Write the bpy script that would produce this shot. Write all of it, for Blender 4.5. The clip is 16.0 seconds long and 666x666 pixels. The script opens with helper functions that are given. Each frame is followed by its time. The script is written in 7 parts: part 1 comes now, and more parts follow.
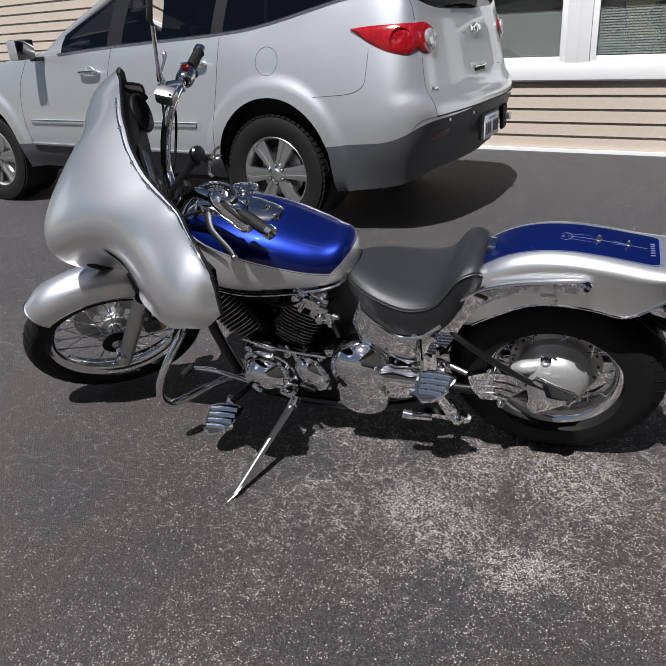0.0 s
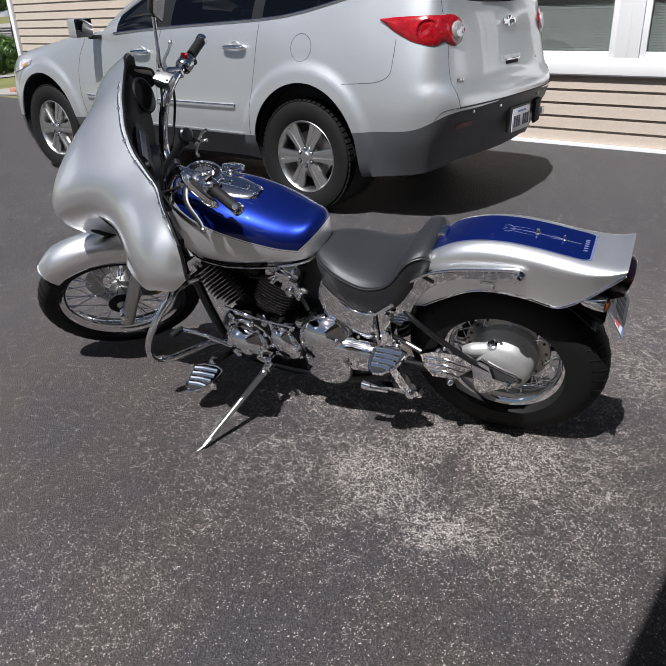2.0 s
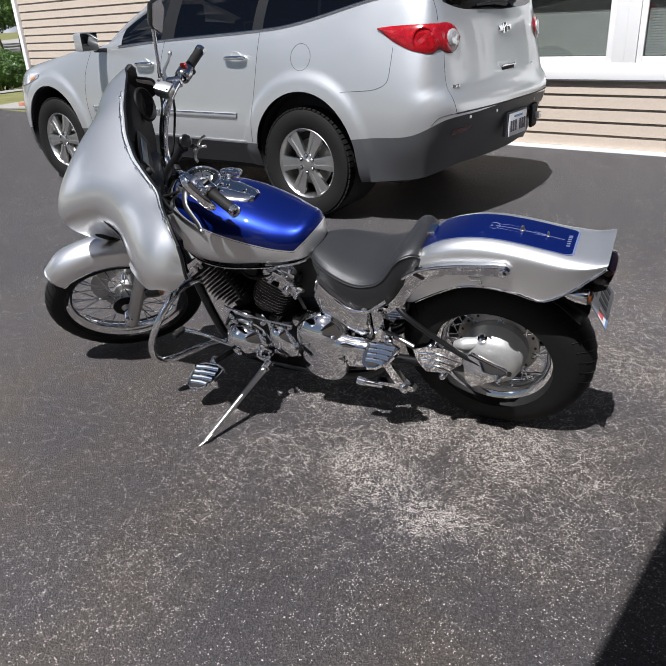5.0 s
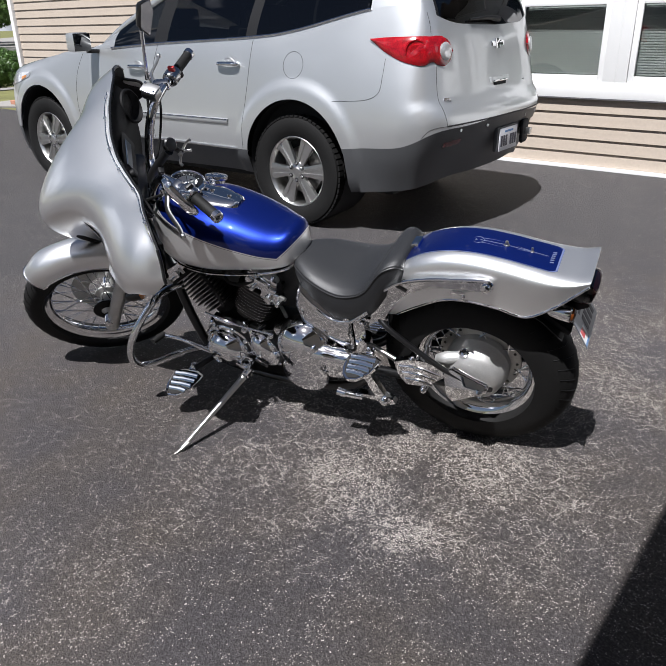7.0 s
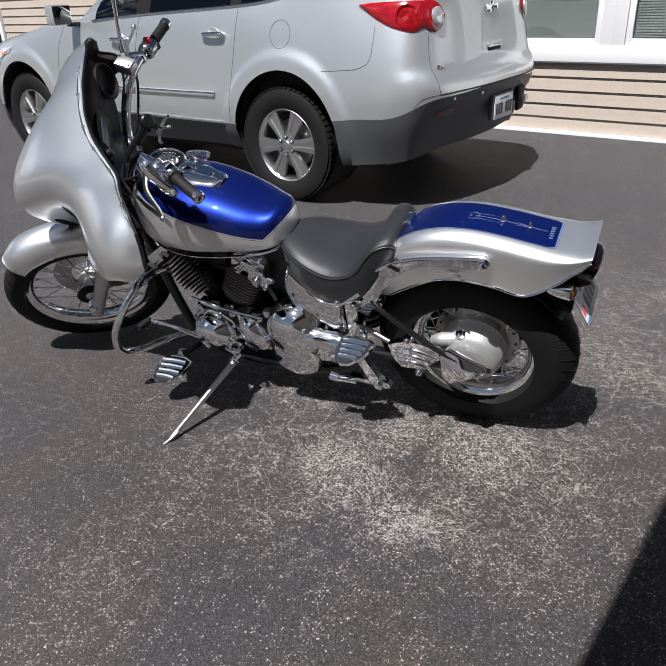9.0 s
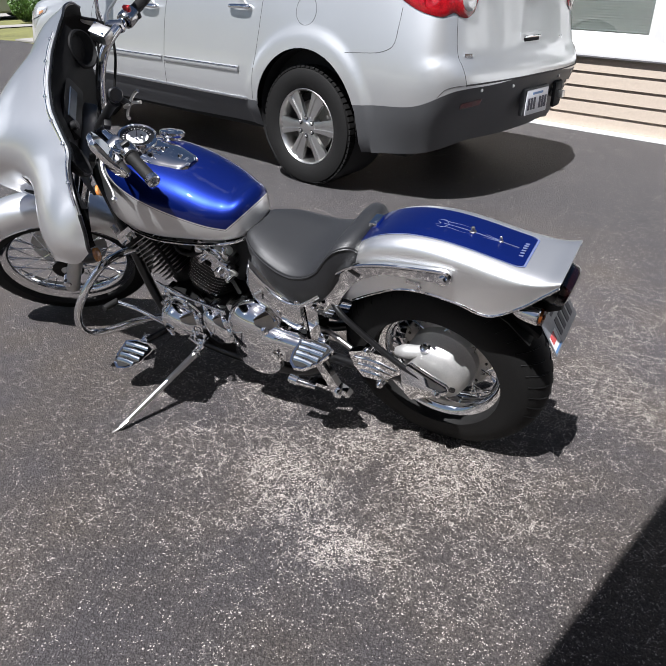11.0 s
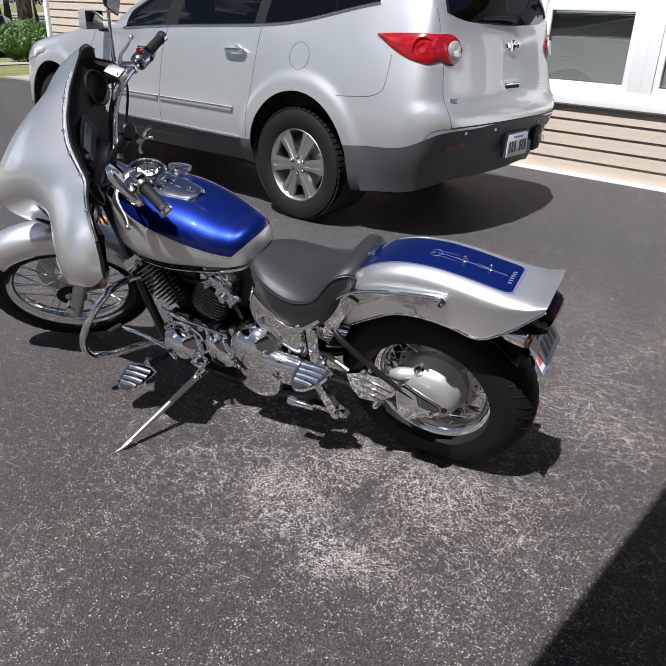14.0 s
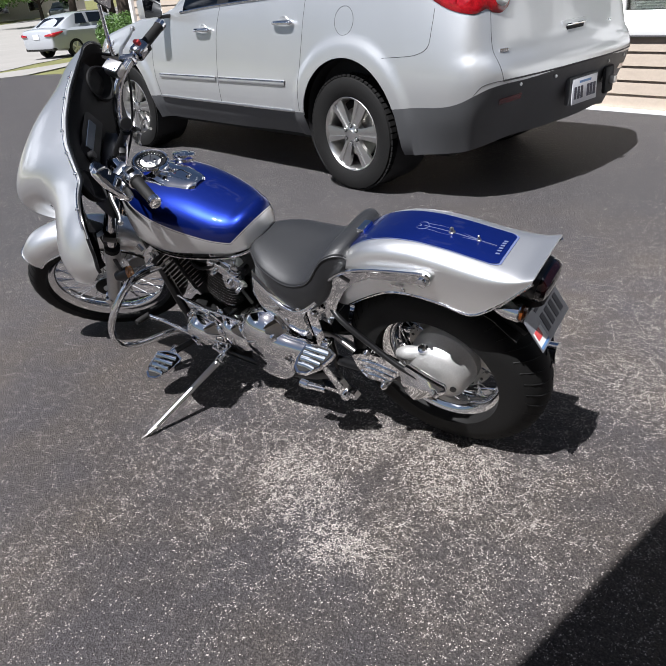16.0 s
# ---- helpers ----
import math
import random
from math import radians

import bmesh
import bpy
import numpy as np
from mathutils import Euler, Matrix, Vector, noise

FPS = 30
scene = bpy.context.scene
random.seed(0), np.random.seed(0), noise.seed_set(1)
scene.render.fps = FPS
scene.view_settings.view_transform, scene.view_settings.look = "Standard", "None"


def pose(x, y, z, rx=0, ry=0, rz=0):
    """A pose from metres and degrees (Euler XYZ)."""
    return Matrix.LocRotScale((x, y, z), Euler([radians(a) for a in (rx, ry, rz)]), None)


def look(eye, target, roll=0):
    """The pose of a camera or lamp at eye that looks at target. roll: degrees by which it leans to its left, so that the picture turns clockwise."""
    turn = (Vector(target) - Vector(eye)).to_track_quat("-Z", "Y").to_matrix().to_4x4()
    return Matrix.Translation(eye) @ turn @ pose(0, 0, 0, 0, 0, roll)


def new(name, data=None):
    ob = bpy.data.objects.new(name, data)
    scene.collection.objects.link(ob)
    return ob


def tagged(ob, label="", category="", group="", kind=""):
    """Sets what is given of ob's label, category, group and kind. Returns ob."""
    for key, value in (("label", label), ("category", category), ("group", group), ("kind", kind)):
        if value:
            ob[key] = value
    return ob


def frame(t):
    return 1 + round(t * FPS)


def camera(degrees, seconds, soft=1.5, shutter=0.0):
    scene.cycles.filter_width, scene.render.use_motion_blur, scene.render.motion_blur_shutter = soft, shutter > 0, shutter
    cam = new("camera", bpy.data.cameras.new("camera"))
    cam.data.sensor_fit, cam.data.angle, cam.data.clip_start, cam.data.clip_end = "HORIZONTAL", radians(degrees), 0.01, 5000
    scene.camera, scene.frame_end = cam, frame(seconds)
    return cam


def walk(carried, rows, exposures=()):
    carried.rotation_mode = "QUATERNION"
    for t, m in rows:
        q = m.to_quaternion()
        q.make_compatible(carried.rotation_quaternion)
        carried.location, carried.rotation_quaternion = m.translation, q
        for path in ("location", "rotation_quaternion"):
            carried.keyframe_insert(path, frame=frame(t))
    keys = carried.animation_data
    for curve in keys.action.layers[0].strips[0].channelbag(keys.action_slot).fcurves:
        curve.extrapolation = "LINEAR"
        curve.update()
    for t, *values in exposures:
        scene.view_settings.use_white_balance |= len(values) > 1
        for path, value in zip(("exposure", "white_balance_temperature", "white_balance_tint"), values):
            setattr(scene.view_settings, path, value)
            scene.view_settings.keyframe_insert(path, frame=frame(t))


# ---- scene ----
cam = camera(51.8, 16.0, 1.1)
METRES, EYE, TILT, LEAN, TURN = 1.5, 1.28, -25.0, 0.0, 24.7
PATH = [
    (0, (0.046, -2.098, 1.358), (-0.603, -0.403, 0.517), -3.9),
    (0.5, (0.117, -2.186, 1.362), (-0.543, -0.487, 0.54), -2.0),
    (1, (0.197, -2.229, 1.367), (-0.347, -0.488, 0.546), 0.0),
    (1.5, (0.277, -2.17, 1.383), (-0.354, -0.458, 0.563), -1.6),
    (2, (0.403, -2.154, 1.389), (-0.402, -0.544, 0.516), -2.3),
    (2.5, (0.444, -2.193, 1.407), (-0.534, -0.664, 0.568), -5.8),
    (3, (0.448, -2.211, 1.413), (-0.453, -0.611, 0.62), -3.4),
    (3.5, (0.458, -2.206, 1.397), (-0.361, -0.582, 0.566), -2.3),
    (4, (0.475, -2.221, 1.39), (-0.346, -0.614, 0.53), -3.6),
    (4.2, (0.484, -2.221, 1.388), (-0.34, -0.61, 0.535), -3.3),
    (6.3, (0.474, -2.185, 1.383), (-0.367, -0.578, 0.539), -3.3),
    (6.5, (0.475, -2.181, 1.379), (-0.348, -0.566, 0.535), -1.7),
    (7, (0.491, -2.181, 1.378), (-0.313, -0.547, 0.551), -1.1),
    (7.5, (0.486, -2.172, 1.378), (-0.327, -0.545, 0.546), -1.9),
    (8, (0.485, -2.185, 1.376), (-0.332, -0.567, 0.531), -1.7),
    (8.5, (0.501, -2.161, 1.373), (-0.314, -0.548, 0.514), -2.7),
    (9, (0.472, -2.085, 1.367), (-0.316, -0.48, 0.47), -2.4),
    (9.2, (0.424, -2.023, 1.362), (-0.32, -0.404, 0.453), -0.0),
    (11.3, (0.634, -1.837, 1.365), (-0.266, -0.318, 0.426), 0.3),
    (11.5, (0.628, -1.863, 1.365), (-0.273, -0.334, 0.443), -0.3),
    (12, (0.616, -1.921, 1.36), (-0.196, -0.343, 0.438), 3.1),
    (12.5, (0.642, -1.964, 1.362), (-0.163, -0.375, 0.452), 1.4),
    (13, (0.645, -1.98, 1.372), (-0.172, -0.367, 0.517), 1.6),
    (13.5, (0.631, -1.977, 1.376), (-0.221, -0.366, 0.552), 1.4),
    (14, (0.633, -1.973, 1.376), (-0.221, -0.374, 0.531), 2.2),
    (14.5, (0.715, -1.902, 1.382), (-0.264, -0.393, 0.507), -1.9),
    (15, (0.836, -1.796, 1.391), (-0.303, -0.401, 0.519), -3.7),
    (15.5, (0.904, -1.754, 1.389), (-0.226, -0.365, 0.5), -5.9),
    (16, (0.886, -1.73, 1.386), (-0.222, -0.346, 0.461), -5.5),
]
walk(cam, [(t, look(eye, target, roll)) for t, eye, target, roll in PATH], [(0, 0.65, 6000, 13), (2.0, 0.79, 6000, 13), (2.5, 0.97, 6000, 13), (4.2, 0.95, 6000, 13), (9.2, 0.86, 6000, 13), (11.3, 1.20, 6000, 13), (12.5, 1.12, 6000, 13), (13.5, 0.96, 6000, 13), (14.5, 1.00, 6000, 13), (15.2, 1.11, 6000, 13), (16, 1.13, 6000, 13)])

# ---- light ----
SUN_AWAY = Vector((0.045, 0.53, -1.0))          # where the sunlight goes
world = bpy.data.worlds.new("sky")
scene.world = world
world.use_nodes = True
wn, wl = world.node_tree.nodes, world.node_tree.links
sky = wn.new("ShaderNodeTexSky")
sky.sky_type, sky.sun_disc = "NISHITA", False
sky.sun_elevation = math.atan2(1.0, math.hypot(0.045, 0.53))
sky.sun_rotation = math.atan2(-0.045, -0.53)
sky.air_density, sky.dust_density = 1.0, 1.6
coord = wn.new("ShaderNodeTexCoord")
puff = wn.new("ShaderNodeTexNoise")
puff.inputs["Scale"].default_value, puff.inputs["Detail"].default_value, puff.inputs["Roughness"].default_value = 2.6, 7.0, 0.58
cover = wn.new("ShaderNodeMapRange")
cover.inputs["From Min"].default_value, cover.inputs["From Max"].default_value = 0.57, 0.66
cloud = wn.new("ShaderNodeMix")
cloud.data_type = "RGBA"
cloud.inputs[7].default_value = (32.0, 32.5, 33.2, 1)
wl.new(coord.outputs["Generated"], puff.inputs["Vector"])
wl.new(puff.outputs["Fac"], cover.inputs["Value"])
wl.new(cover.outputs["Result"], cloud.inputs[0])
wl.new(sky.outputs["Color"], cloud.inputs[6])
wl.new(cloud.outputs[2], wn["Background"].inputs["Color"])
wn["Background"].inputs["Strength"].default_value = 0.0178
sun = new("sun", bpy.data.lights.new("sun", "SUN"))
sun.data.energy, sun.data.angle, sun.data.color = 5.0, radians(0.53), (1.0, 0.965, 0.9)
sun.matrix_world = look((0, -8, 15), Vector((0, -8, 15)) + SUN_AWAY)


# ---- materials ----
def material(name, colour, rough=0.5, metal=0.0, spread=0.12, scale=6.0, fine=60.0, bump=0.0, coat=0.0, coat_rough=0.03, spec=0.5, fleck=0.0):
    """A principled surface whose colour varies at two scales, with an optional fine relief."""
    m = bpy.data.materials.new(name)
    m.use_nodes = True
    n, l = m.node_tree.nodes, m.node_tree.links
    p = n["Principled BSDF"]
    where = n.new("ShaderNodeTexCoord")
    big, small = n.new("ShaderNodeTexNoise"), n.new("ShaderNodeTexNoise")
    big.inputs["Scale"].default_value, small.inputs["Scale"].default_value = scale, fine
    big.inputs["Detail"].default_value, small.inputs["Detail"].default_value = 4, 3
    both = n.new("ShaderNodeMath")
    both.operation = "MULTIPLY_ADD"
    both.inputs[1].default_value = 0.5
    half = n.new("ShaderNodeMath")
    half.operation = "MULTIPLY"
    half.inputs[1].default_value = 0.5
    for t in (big, small):
        l.new(where.outputs["Object"], t.inputs["Vector"])
    l.new(small.outputs["Fac"], half.inputs[0])
    l.new(big.outputs["Fac"], both.inputs[0])
    l.new(half.outputs[0], both.inputs[2])
    ramp = n.new("ShaderNodeMapRange")
    ramp.inputs["From Min"].default_value, ramp.inputs["From Max"].default_value = 0.3, 0.7
    ramp.inputs["To Min"].default_value, ramp.inputs["To Max"].default_value = 1 - spread, 1 + spread
    l.new(both.outputs[0], ramp.inputs["Value"])
    tint = n.new("ShaderNodeVectorMath")
    tint.operation = "SCALE"
    tint.inputs[0].default_value = colour
    l.new(ramp.outputs["Result"], tint.inputs["Scale"])
    l.new(tint.outputs[0], p.inputs["Base Color"])
    p.inputs["Roughness"].default_value, p.inputs["Metallic"].default_value = rough, metal
    p.inputs["Specular IOR Level"].default_value = spec
    p.inputs["Coat Weight"].default_value, p.inputs["Coat Roughness"].default_value = coat, coat_rough
    if bump:
        b = n.new("ShaderNodeBump")
        b.inputs["Strength"].default_value, b.inputs["Distance"].default_value = 1.0, bump
        l.new(both.outputs[0], b.inputs["Height"])
        l.new(b.outputs["Normal"], p.inputs["Normal"])
    if fleck:
        v = n.new("ShaderNodeTexVoronoi")
        v.inputs["Scale"].default_value = 1400
        l.new(where.outputs["Object"], v.inputs["Vector"])
        f = n.new("ShaderNodeBump")
        f.inputs["Strength"].default_value, f.inputs["Distance"].default_value = fleck, 0.0004
        l.new(v.outputs["Color"], f.inputs["Height"])
        l.new(f.outputs["Normal"], p.inputs["Normal"])
    return m


def nodes_of(m):
    return m.node_tree.nodes, m.node_tree.links, m.node_tree.nodes["Principled BSDF"]


SILVER = material("silver_paint", (0.92, 0.92, 0.915), 0.35, 0.95, 0.03, 3, 500, coat=1.0, coat_rough=0.02, fleck=0.05)
CAR_SILVER = material("car_silver", (0.66, 0.675, 0.68), 0.36, 0.79, 0.03, 2, 400, coat=1.0, coat_rough=0.03, fleck=0.05)
BLUE = material("blue_paint", (0.003, 0.016, 0.165), 0.42, 0.84, 0.05, 4, 500, coat=1.0, coat_rough=0.02, fleck=0.06)
CHROME = material("chrome", (0.92, 0.925, 0.935), 0.05, 1.0, 0.02, 20, 90)
ALLOY = material("brushed_aluminium", (0.66, 0.655, 0.64), 0.30, 1.0, 0.06, 12, 240)
DRUM = material("cast_aluminium", (0.58, 0.575, 0.56), 0.40, 0.70, 0.10, 20, 200)
STEEL = material("worn_steel", (0.42, 0.41, 0.39), 0.34, 1.0, 0.16, 25, 160)
BLACK = material("black_enamel", (0.005, 0.005, 0.0055), 0.28, 0.0, 0.15, 14, 90, coat=0.4, coat_rough=0.1)
ENGINE = material("engine_black", (0.005, 0.005, 0.005), 0.5, 0.0, 0.2, 20, 180, bump=0.0006, spec=0.2)
PLASTIC = material("black_plastic", (0.006, 0.006, 0.0065), 0.48, 0.0, 0.2, 20, 260, bump=0.0005, spec=0.35)
RUBBER = material("tyre_rubber", (0.0062, 0.0060, 0.0058), 0.70, 0.0, 0.25, 9, 150, bump=0.0010, spec=0.28)
LINER = material("liner_black", (0.0045, 0.0045, 0.005), 0.62, 0.0, 0.2, 20, 260, spec=0.14)
CAST = material("polished_casting", (0.58, 0.58, 0.59), 0.17, 1.0, 0.10, 30, 200)
LEATHER = material("seat_vinyl", (0.0145, 0.0150, 0.0165), 0.46, 0.0, 0.15, 7, 420, bump=0.0012)
CLADDING = material("grey_cladding", (0.068, 0.070, 0.074), 0.5, 0.0, 0.10, 5, 500, bump=0.0005)
WHITE = material("white_vinyl", (0.70, 0.70, 0.69), 0.42, 0.0, 0.03, 3, 120)
SIDING = material("tan_siding", (0.44, 0.375, 0.308), 0.55, 0.0, 0.08, 2.0, 40, bump=0.0008)
TRIM_GREY = material("grey_flashing", (0.10, 0.10, 0.105), 0.5, 0.0, 0.1)
BLIND = material("window_blind", (0.40, 0.42, 0.41), 0.6, 0.0, 0.06, 4, 60)
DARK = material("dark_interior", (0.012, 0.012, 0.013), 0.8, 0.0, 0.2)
RED = material("red_lens", (0.26, 0.004, 0.008), 0.10, 0.0, 0.55, 30, 110, coat=1.0)
DARK_RED = material("dark_red_lens", (0.10, 0.004, 0.008), 0.12, 0.0, 0.15, 30, 200, coat=1.0)
CLEAR_LENS = material("clear_lens", (0.62, 0.62, 0.62), 0.10, 0.6, 0.25, 60, 200, coat=1.0)
SMOKED_AMBER = material("smoked_amber_lens", (0.11, 0.03, 0.006), 0.12, 0.0, 0.1, coat=1.0)
AMBER = material("amber_lens", (0.50, 0.20, 0.05), 0.2, 0.0, 0.1, coat=1.0)
PLUM = material("smoked_plum", (0.014, 0.008, 0.012), 0.10, 0.0, 0.1, 4, 60, coat=0.6)
RED_SWITCH = material("red_switch", (0.55, 0.02, 0.02), 0.35)
PLATE = material("plate_white", (0.62, 0.63, 0.66), 0.4, 0.0, 0.05)
INK = material("plate_ink", (0.03, 0.03, 0.05), 0.5)
PLATE_BLUE = material("plate_blue", (0.10, 0.22, 0.45), 0.4)
PLATE_RED = material("plate_red", (0.55, 0.06, 0.06), 0.4)
PINSTRIPE = material("pinstripe_paint", (0.085, 0.105, 0.20), 0.35, 0.0, 0.05)
DIAL = material("dial_white", (0.72, 0.72, 0.70), 0.4)
GRASS = material("grass", (0.125, 0.125, 0.040), 0.85, 0.0, 0.45, 1.2, 14, bump=0.03)
CONCRETE = material("concrete", (0.235, 0.225, 0.21), 0.85, 0.0, 0.12, 0.8, 22, bump=0.002)
SOIL = material("mulch", (0.09, 0.05, 0.03), 0.9, 0.0, 0.4, 8, 60, bump=0.01)
BRICK_RED = material("edging_brick", (0.36, 0.17, 0.11), 0.8, 0.0, 0.2, 9, 70, bump=0.002)
BARK = material("bark", (0.050, 0.038, 0.028), 0.9, 0.0, 0.4, 6, 30, bump=0.02)
LEAF = material("leaf_green", (0.075, 0.150, 0.022), 0.55, 0.0, 0.5, 1.5, 9)
LEAF_DARK = material("shrub_green", (0.048, 0.105, 0.012), 0.5, 0.0, 0.5, 3, 14)
ROOF = material("roof_shingle", (0.11, 0.10, 0.09), 0.9, 0.0, 0.25, 3, 30, bump=0.004)
FAR_WALL = material("far_house_wall", (0.50, 0.47, 0.42), 0.8, 0.0, 0.1)
FAR_CAR = material("far_car_silver", (0.38, 0.40, 0.43), 0.40, 0.15, 0.04, coat=1.0)

GLASS_DARK = material("tinted_glass", (0.006, 0.007, 0.008), 0.03, 0.0, 0.1, 2, 20, spec=0.9, coat=0.6, coat_rough=0.01)


def clear_glass(name, tint, keep):
    """Thin glass: mirror-like by its Fresnel term, the rest passes with a tint."""
    m = bpy.data.materials.new(name)
    m.use_nodes = True
    n, l = m.node_tree.nodes, m.node_tree.links
    n.remove(n["Principled BSDF"])
    gloss, clear, mix, fres = n.new("ShaderNodeBsdfGlossy"), n.new("ShaderNodeBsdfTransparent"), n.new("ShaderNodeMixShader"), n.new("ShaderNodeFresnel")
    gloss.inputs["Roughness"].default_value = 0.01
    clear.inputs["Color"].default_value = (*[c * keep for c in tint], 1)
    fres.inputs["IOR"].default_value = 1.9
    l.new(fres.outputs[0], mix.inputs[0])
    l.new(clear.outputs[0], mix.inputs[1])
    l.new(gloss.outputs[0], mix.inputs[2])
    l.new(mix.outputs[0], n["Material Output"].inputs["Surface"])
    return m


PANE = clear_glass("window_pane", (0.84, 0.87, 0.85), 0.72)
CAR_PANE = clear_glass("car_window", (0.75, 0.8, 0.8), 0.10)
MIRROR = material("mirror_glass", (0.80, 0.81, 0.82), 0.01, 1.0, 0.0)


def asphalt_material():
    """Worn sealer over pale stones: sharp single stones, denser where the sealer has gone."""
    m = material("asphalt", (0.05, 0.05, 0.05), 0.8)
    n, l, p = nodes_of(m)
    where = n["Texture Coordinate"].outputs["Object"]

    def tex(kind, scale, detail=4.0, rough=0.55, at=where):
        t = n.new(kind)
        t.inputs["Scale"].default_value = scale
        if kind == "ShaderNodeTexNoise":
            t.inputs["Detail"].default_value, t.inputs["Roughness"].default_value = detail, rough
        l.new(at, t.inputs["Vector"])
        return t

    def ramp(socket, lo, hi, a=0.0, b=1.0):
        r = n.new("ShaderNodeMapRange")
        for k, v in zip(("From Min", "From Max", "To Min", "To Max"), (lo, hi, a, b)):
            r.inputs[k].default_value = v
        l.new(socket, r.inputs["Value"])
        return r.outputs["Result"]

    def calc(op, a, b):
        q = n.new("ShaderNodeMath")
        q.operation = op
        for i, v in enumerate((a, b)):
            if isinstance(v, float):
                q.inputs[i].default_value = v
            else:
                l.new(v, q.inputs[i])
        return q.outputs[0]

    def mix(fac, a, b):
        q = n.new("ShaderNodeMix")
        q.data_type = "RGBA"
        l.new(fac, q.inputs[0])
        for s, v in ((6, a), (7, b)):
            if isinstance(v, tuple):
                q.inputs[s].default_value = (*v, 1)
            else:
                l.new(v, q.inputs[s])
        return q.outputs[2]

    def near(x, y, r, squash=1.0):
        """One at a worn spot of the driveway, falling to nothing at its edge."""
        mapping = n.new("ShaderNodeMapping")
        mapping.vector_type = "POINT"
        mapping.inputs["Location"].default_value = (-x, -y * squash, 0)
        mapping.inputs["Scale"].default_value = (1, squash, 0)
        l.new(where, mapping.inputs["Vector"])
        length = n.new("ShaderNodeVectorMath")
        length.operation = "LENGTH"
        l.new(mapping.outputs[0], length.inputs[0])
        return ramp(length.outputs["Value"], r, 0.0)

    # bend the stones' outlines
    wob = tex("ShaderNodeTexNoise", 170, 3)
    shift = n.new("ShaderNodeVectorMath")
    shift.operation = "MULTIPLY_ADD"
    l.new(wob.outputs["Color"], shift.inputs[0])
    shift.inputs[1].default_value = (0.007, 0.007, 0.0)
    l.new(where, shift.inputs[2])
    bent = shift.outputs[0]
    broad, mid = tex("ShaderNodeTexNoise", 0.8, 5), tex("ShaderNodeTexNoise", 3.6, 7, 0.66)
    hue = tex("ShaderNodeTexNoise", 1.7, 3)
    veins = tex("ShaderNodeTexNoise", 26, 5, 0.65)
    stones = tex("ShaderNodeTexVoronoi", 300, at=bent)
    coarse = tex("ShaderNodeTexVoronoi", 130, at=bent)
    grit = tex("ShaderNodeTexNoise", 420, 2)
    base = mix(ramp(hue.outputs["Fac"], 0.38, 0.62), (0.0640, 0.0590, 0.0628), (0.0800, 0.0680, 0.0590))
    base = mix(ramp(near(0.0, -0.6, 3.4), 0.02, 0.45), (0.0500, 0.0482, 0.0512), base)
    base = mix(ramp(grit.outputs["Fac"], 0.52, 0.70, 0.0, 0.70), base, (0.150, 0.134, 0.124))
    # knobs of aggregate under the sealer; shade in the pits between is painted dark
    lumps = tex("ShaderNodeTexVoronoi", 165, at=bent)
    pit_shade = calc("MULTIPLY", ramp(lumps.outputs["Distance"], 0.30, 0.66), ramp(near(-0.28, -0.40, 2.4, 1.35), 0.10, 0.65, 0.16, 0.72))
    base = mix(pit_shade, base, (0.0200, 0.0182, 0.0175))
    # how far the sealer has worn: broad areas, smaller patches, and two bare spots
    spots = calc("MAXIMUM", calc("MAXIMUM", calc("MULTIPLY", near(-0.02, -0.67, 0.17, 1.5), 1.7), calc("MAXIMUM", near(-0.20, -0.56, 0.16, 1.0), calc("MAXIMUM", near(-0.34, -0.47, 0.16, 1.0), calc("MULTIPLY", calc("MAXIMUM", near(-0.19, -0.21, 0.14), near(0.10, -0.24, 0.22)), 0.8)))), calc("MULTIPLY", calc("MAXIMUM", near(-0.75, -1.22, 0.45), calc("MAXIMUM", near(0.40, 0.46, 0.35), near(-0.10, -1.03, 0.06, 0.3))), 0.55))
    worn = calc("ADD", calc("MULTIPLY", ramp(mid.outputs["Fac"], 0.38, 0.64, 0.18, 0.85), ramp(broad.outputs["Fac"], 0.36, 0.62, 0.50, 1.0)), calc("MULTIPLY", spots, 1.05))
    trodden = calc("MAXIMUM", ramp(near(-0.22, -0.28, 1.30, 1.45), 0.20, 0.60, 0.34, 0.95), ramp(near(0.25, 0.6, 1.5), 0.1, 0.7, 0.34, 0.75))
    cracks = n.new("ShaderNodeTexVoronoi")
    cracks.feature = "DISTANCE_TO_EDGE"
    cracks.inputs["Scale"].default_value = 11.0
    sway = n.new("ShaderNodeVectorMath")
    sway.operation = "MULTIPLY_ADD"
    l.new(tex("ShaderNodeTexNoise", 7.0, 5, 0.62).outputs["Color"], sway.inputs[0])
    sway.inputs[1].default_value = (0.22, 0.22, 0.0)
    l.new(where, sway.inputs[2])
    l.new(sway.outputs[0], cracks.inputs["Vector"])
    worn = calc("ADD", calc("MULTIPLY", worn, 0.80), calc("MULTIPLY", ramp(cracks.outputs["Distance"], 0.055, 0.0), 0.55))
    worn = calc("MULTIPLY", worn, trodden)
    worn = calc("ADD", worn, ramp(veins.outputs["Fac"], 0.36, 0.64, -0.20, 0.16))
    split = n.new("ShaderNodeSeparateColor")
    l.new(stones.outputs["Color"], split.inputs[0])
    pick = calc("ADD", split.outputs[0], calc("MULTIPLY", worn, 0.50))
    show = calc("MULTIPLY", ramp(pick, 0.985, 1.03), ramp(stones.outputs["Distance"], 0.56, 0.44))
    split2 = n.new("ShaderNodeSeparateColor")
    l.new(coarse.outputs["Color"], split2.inputs[0])
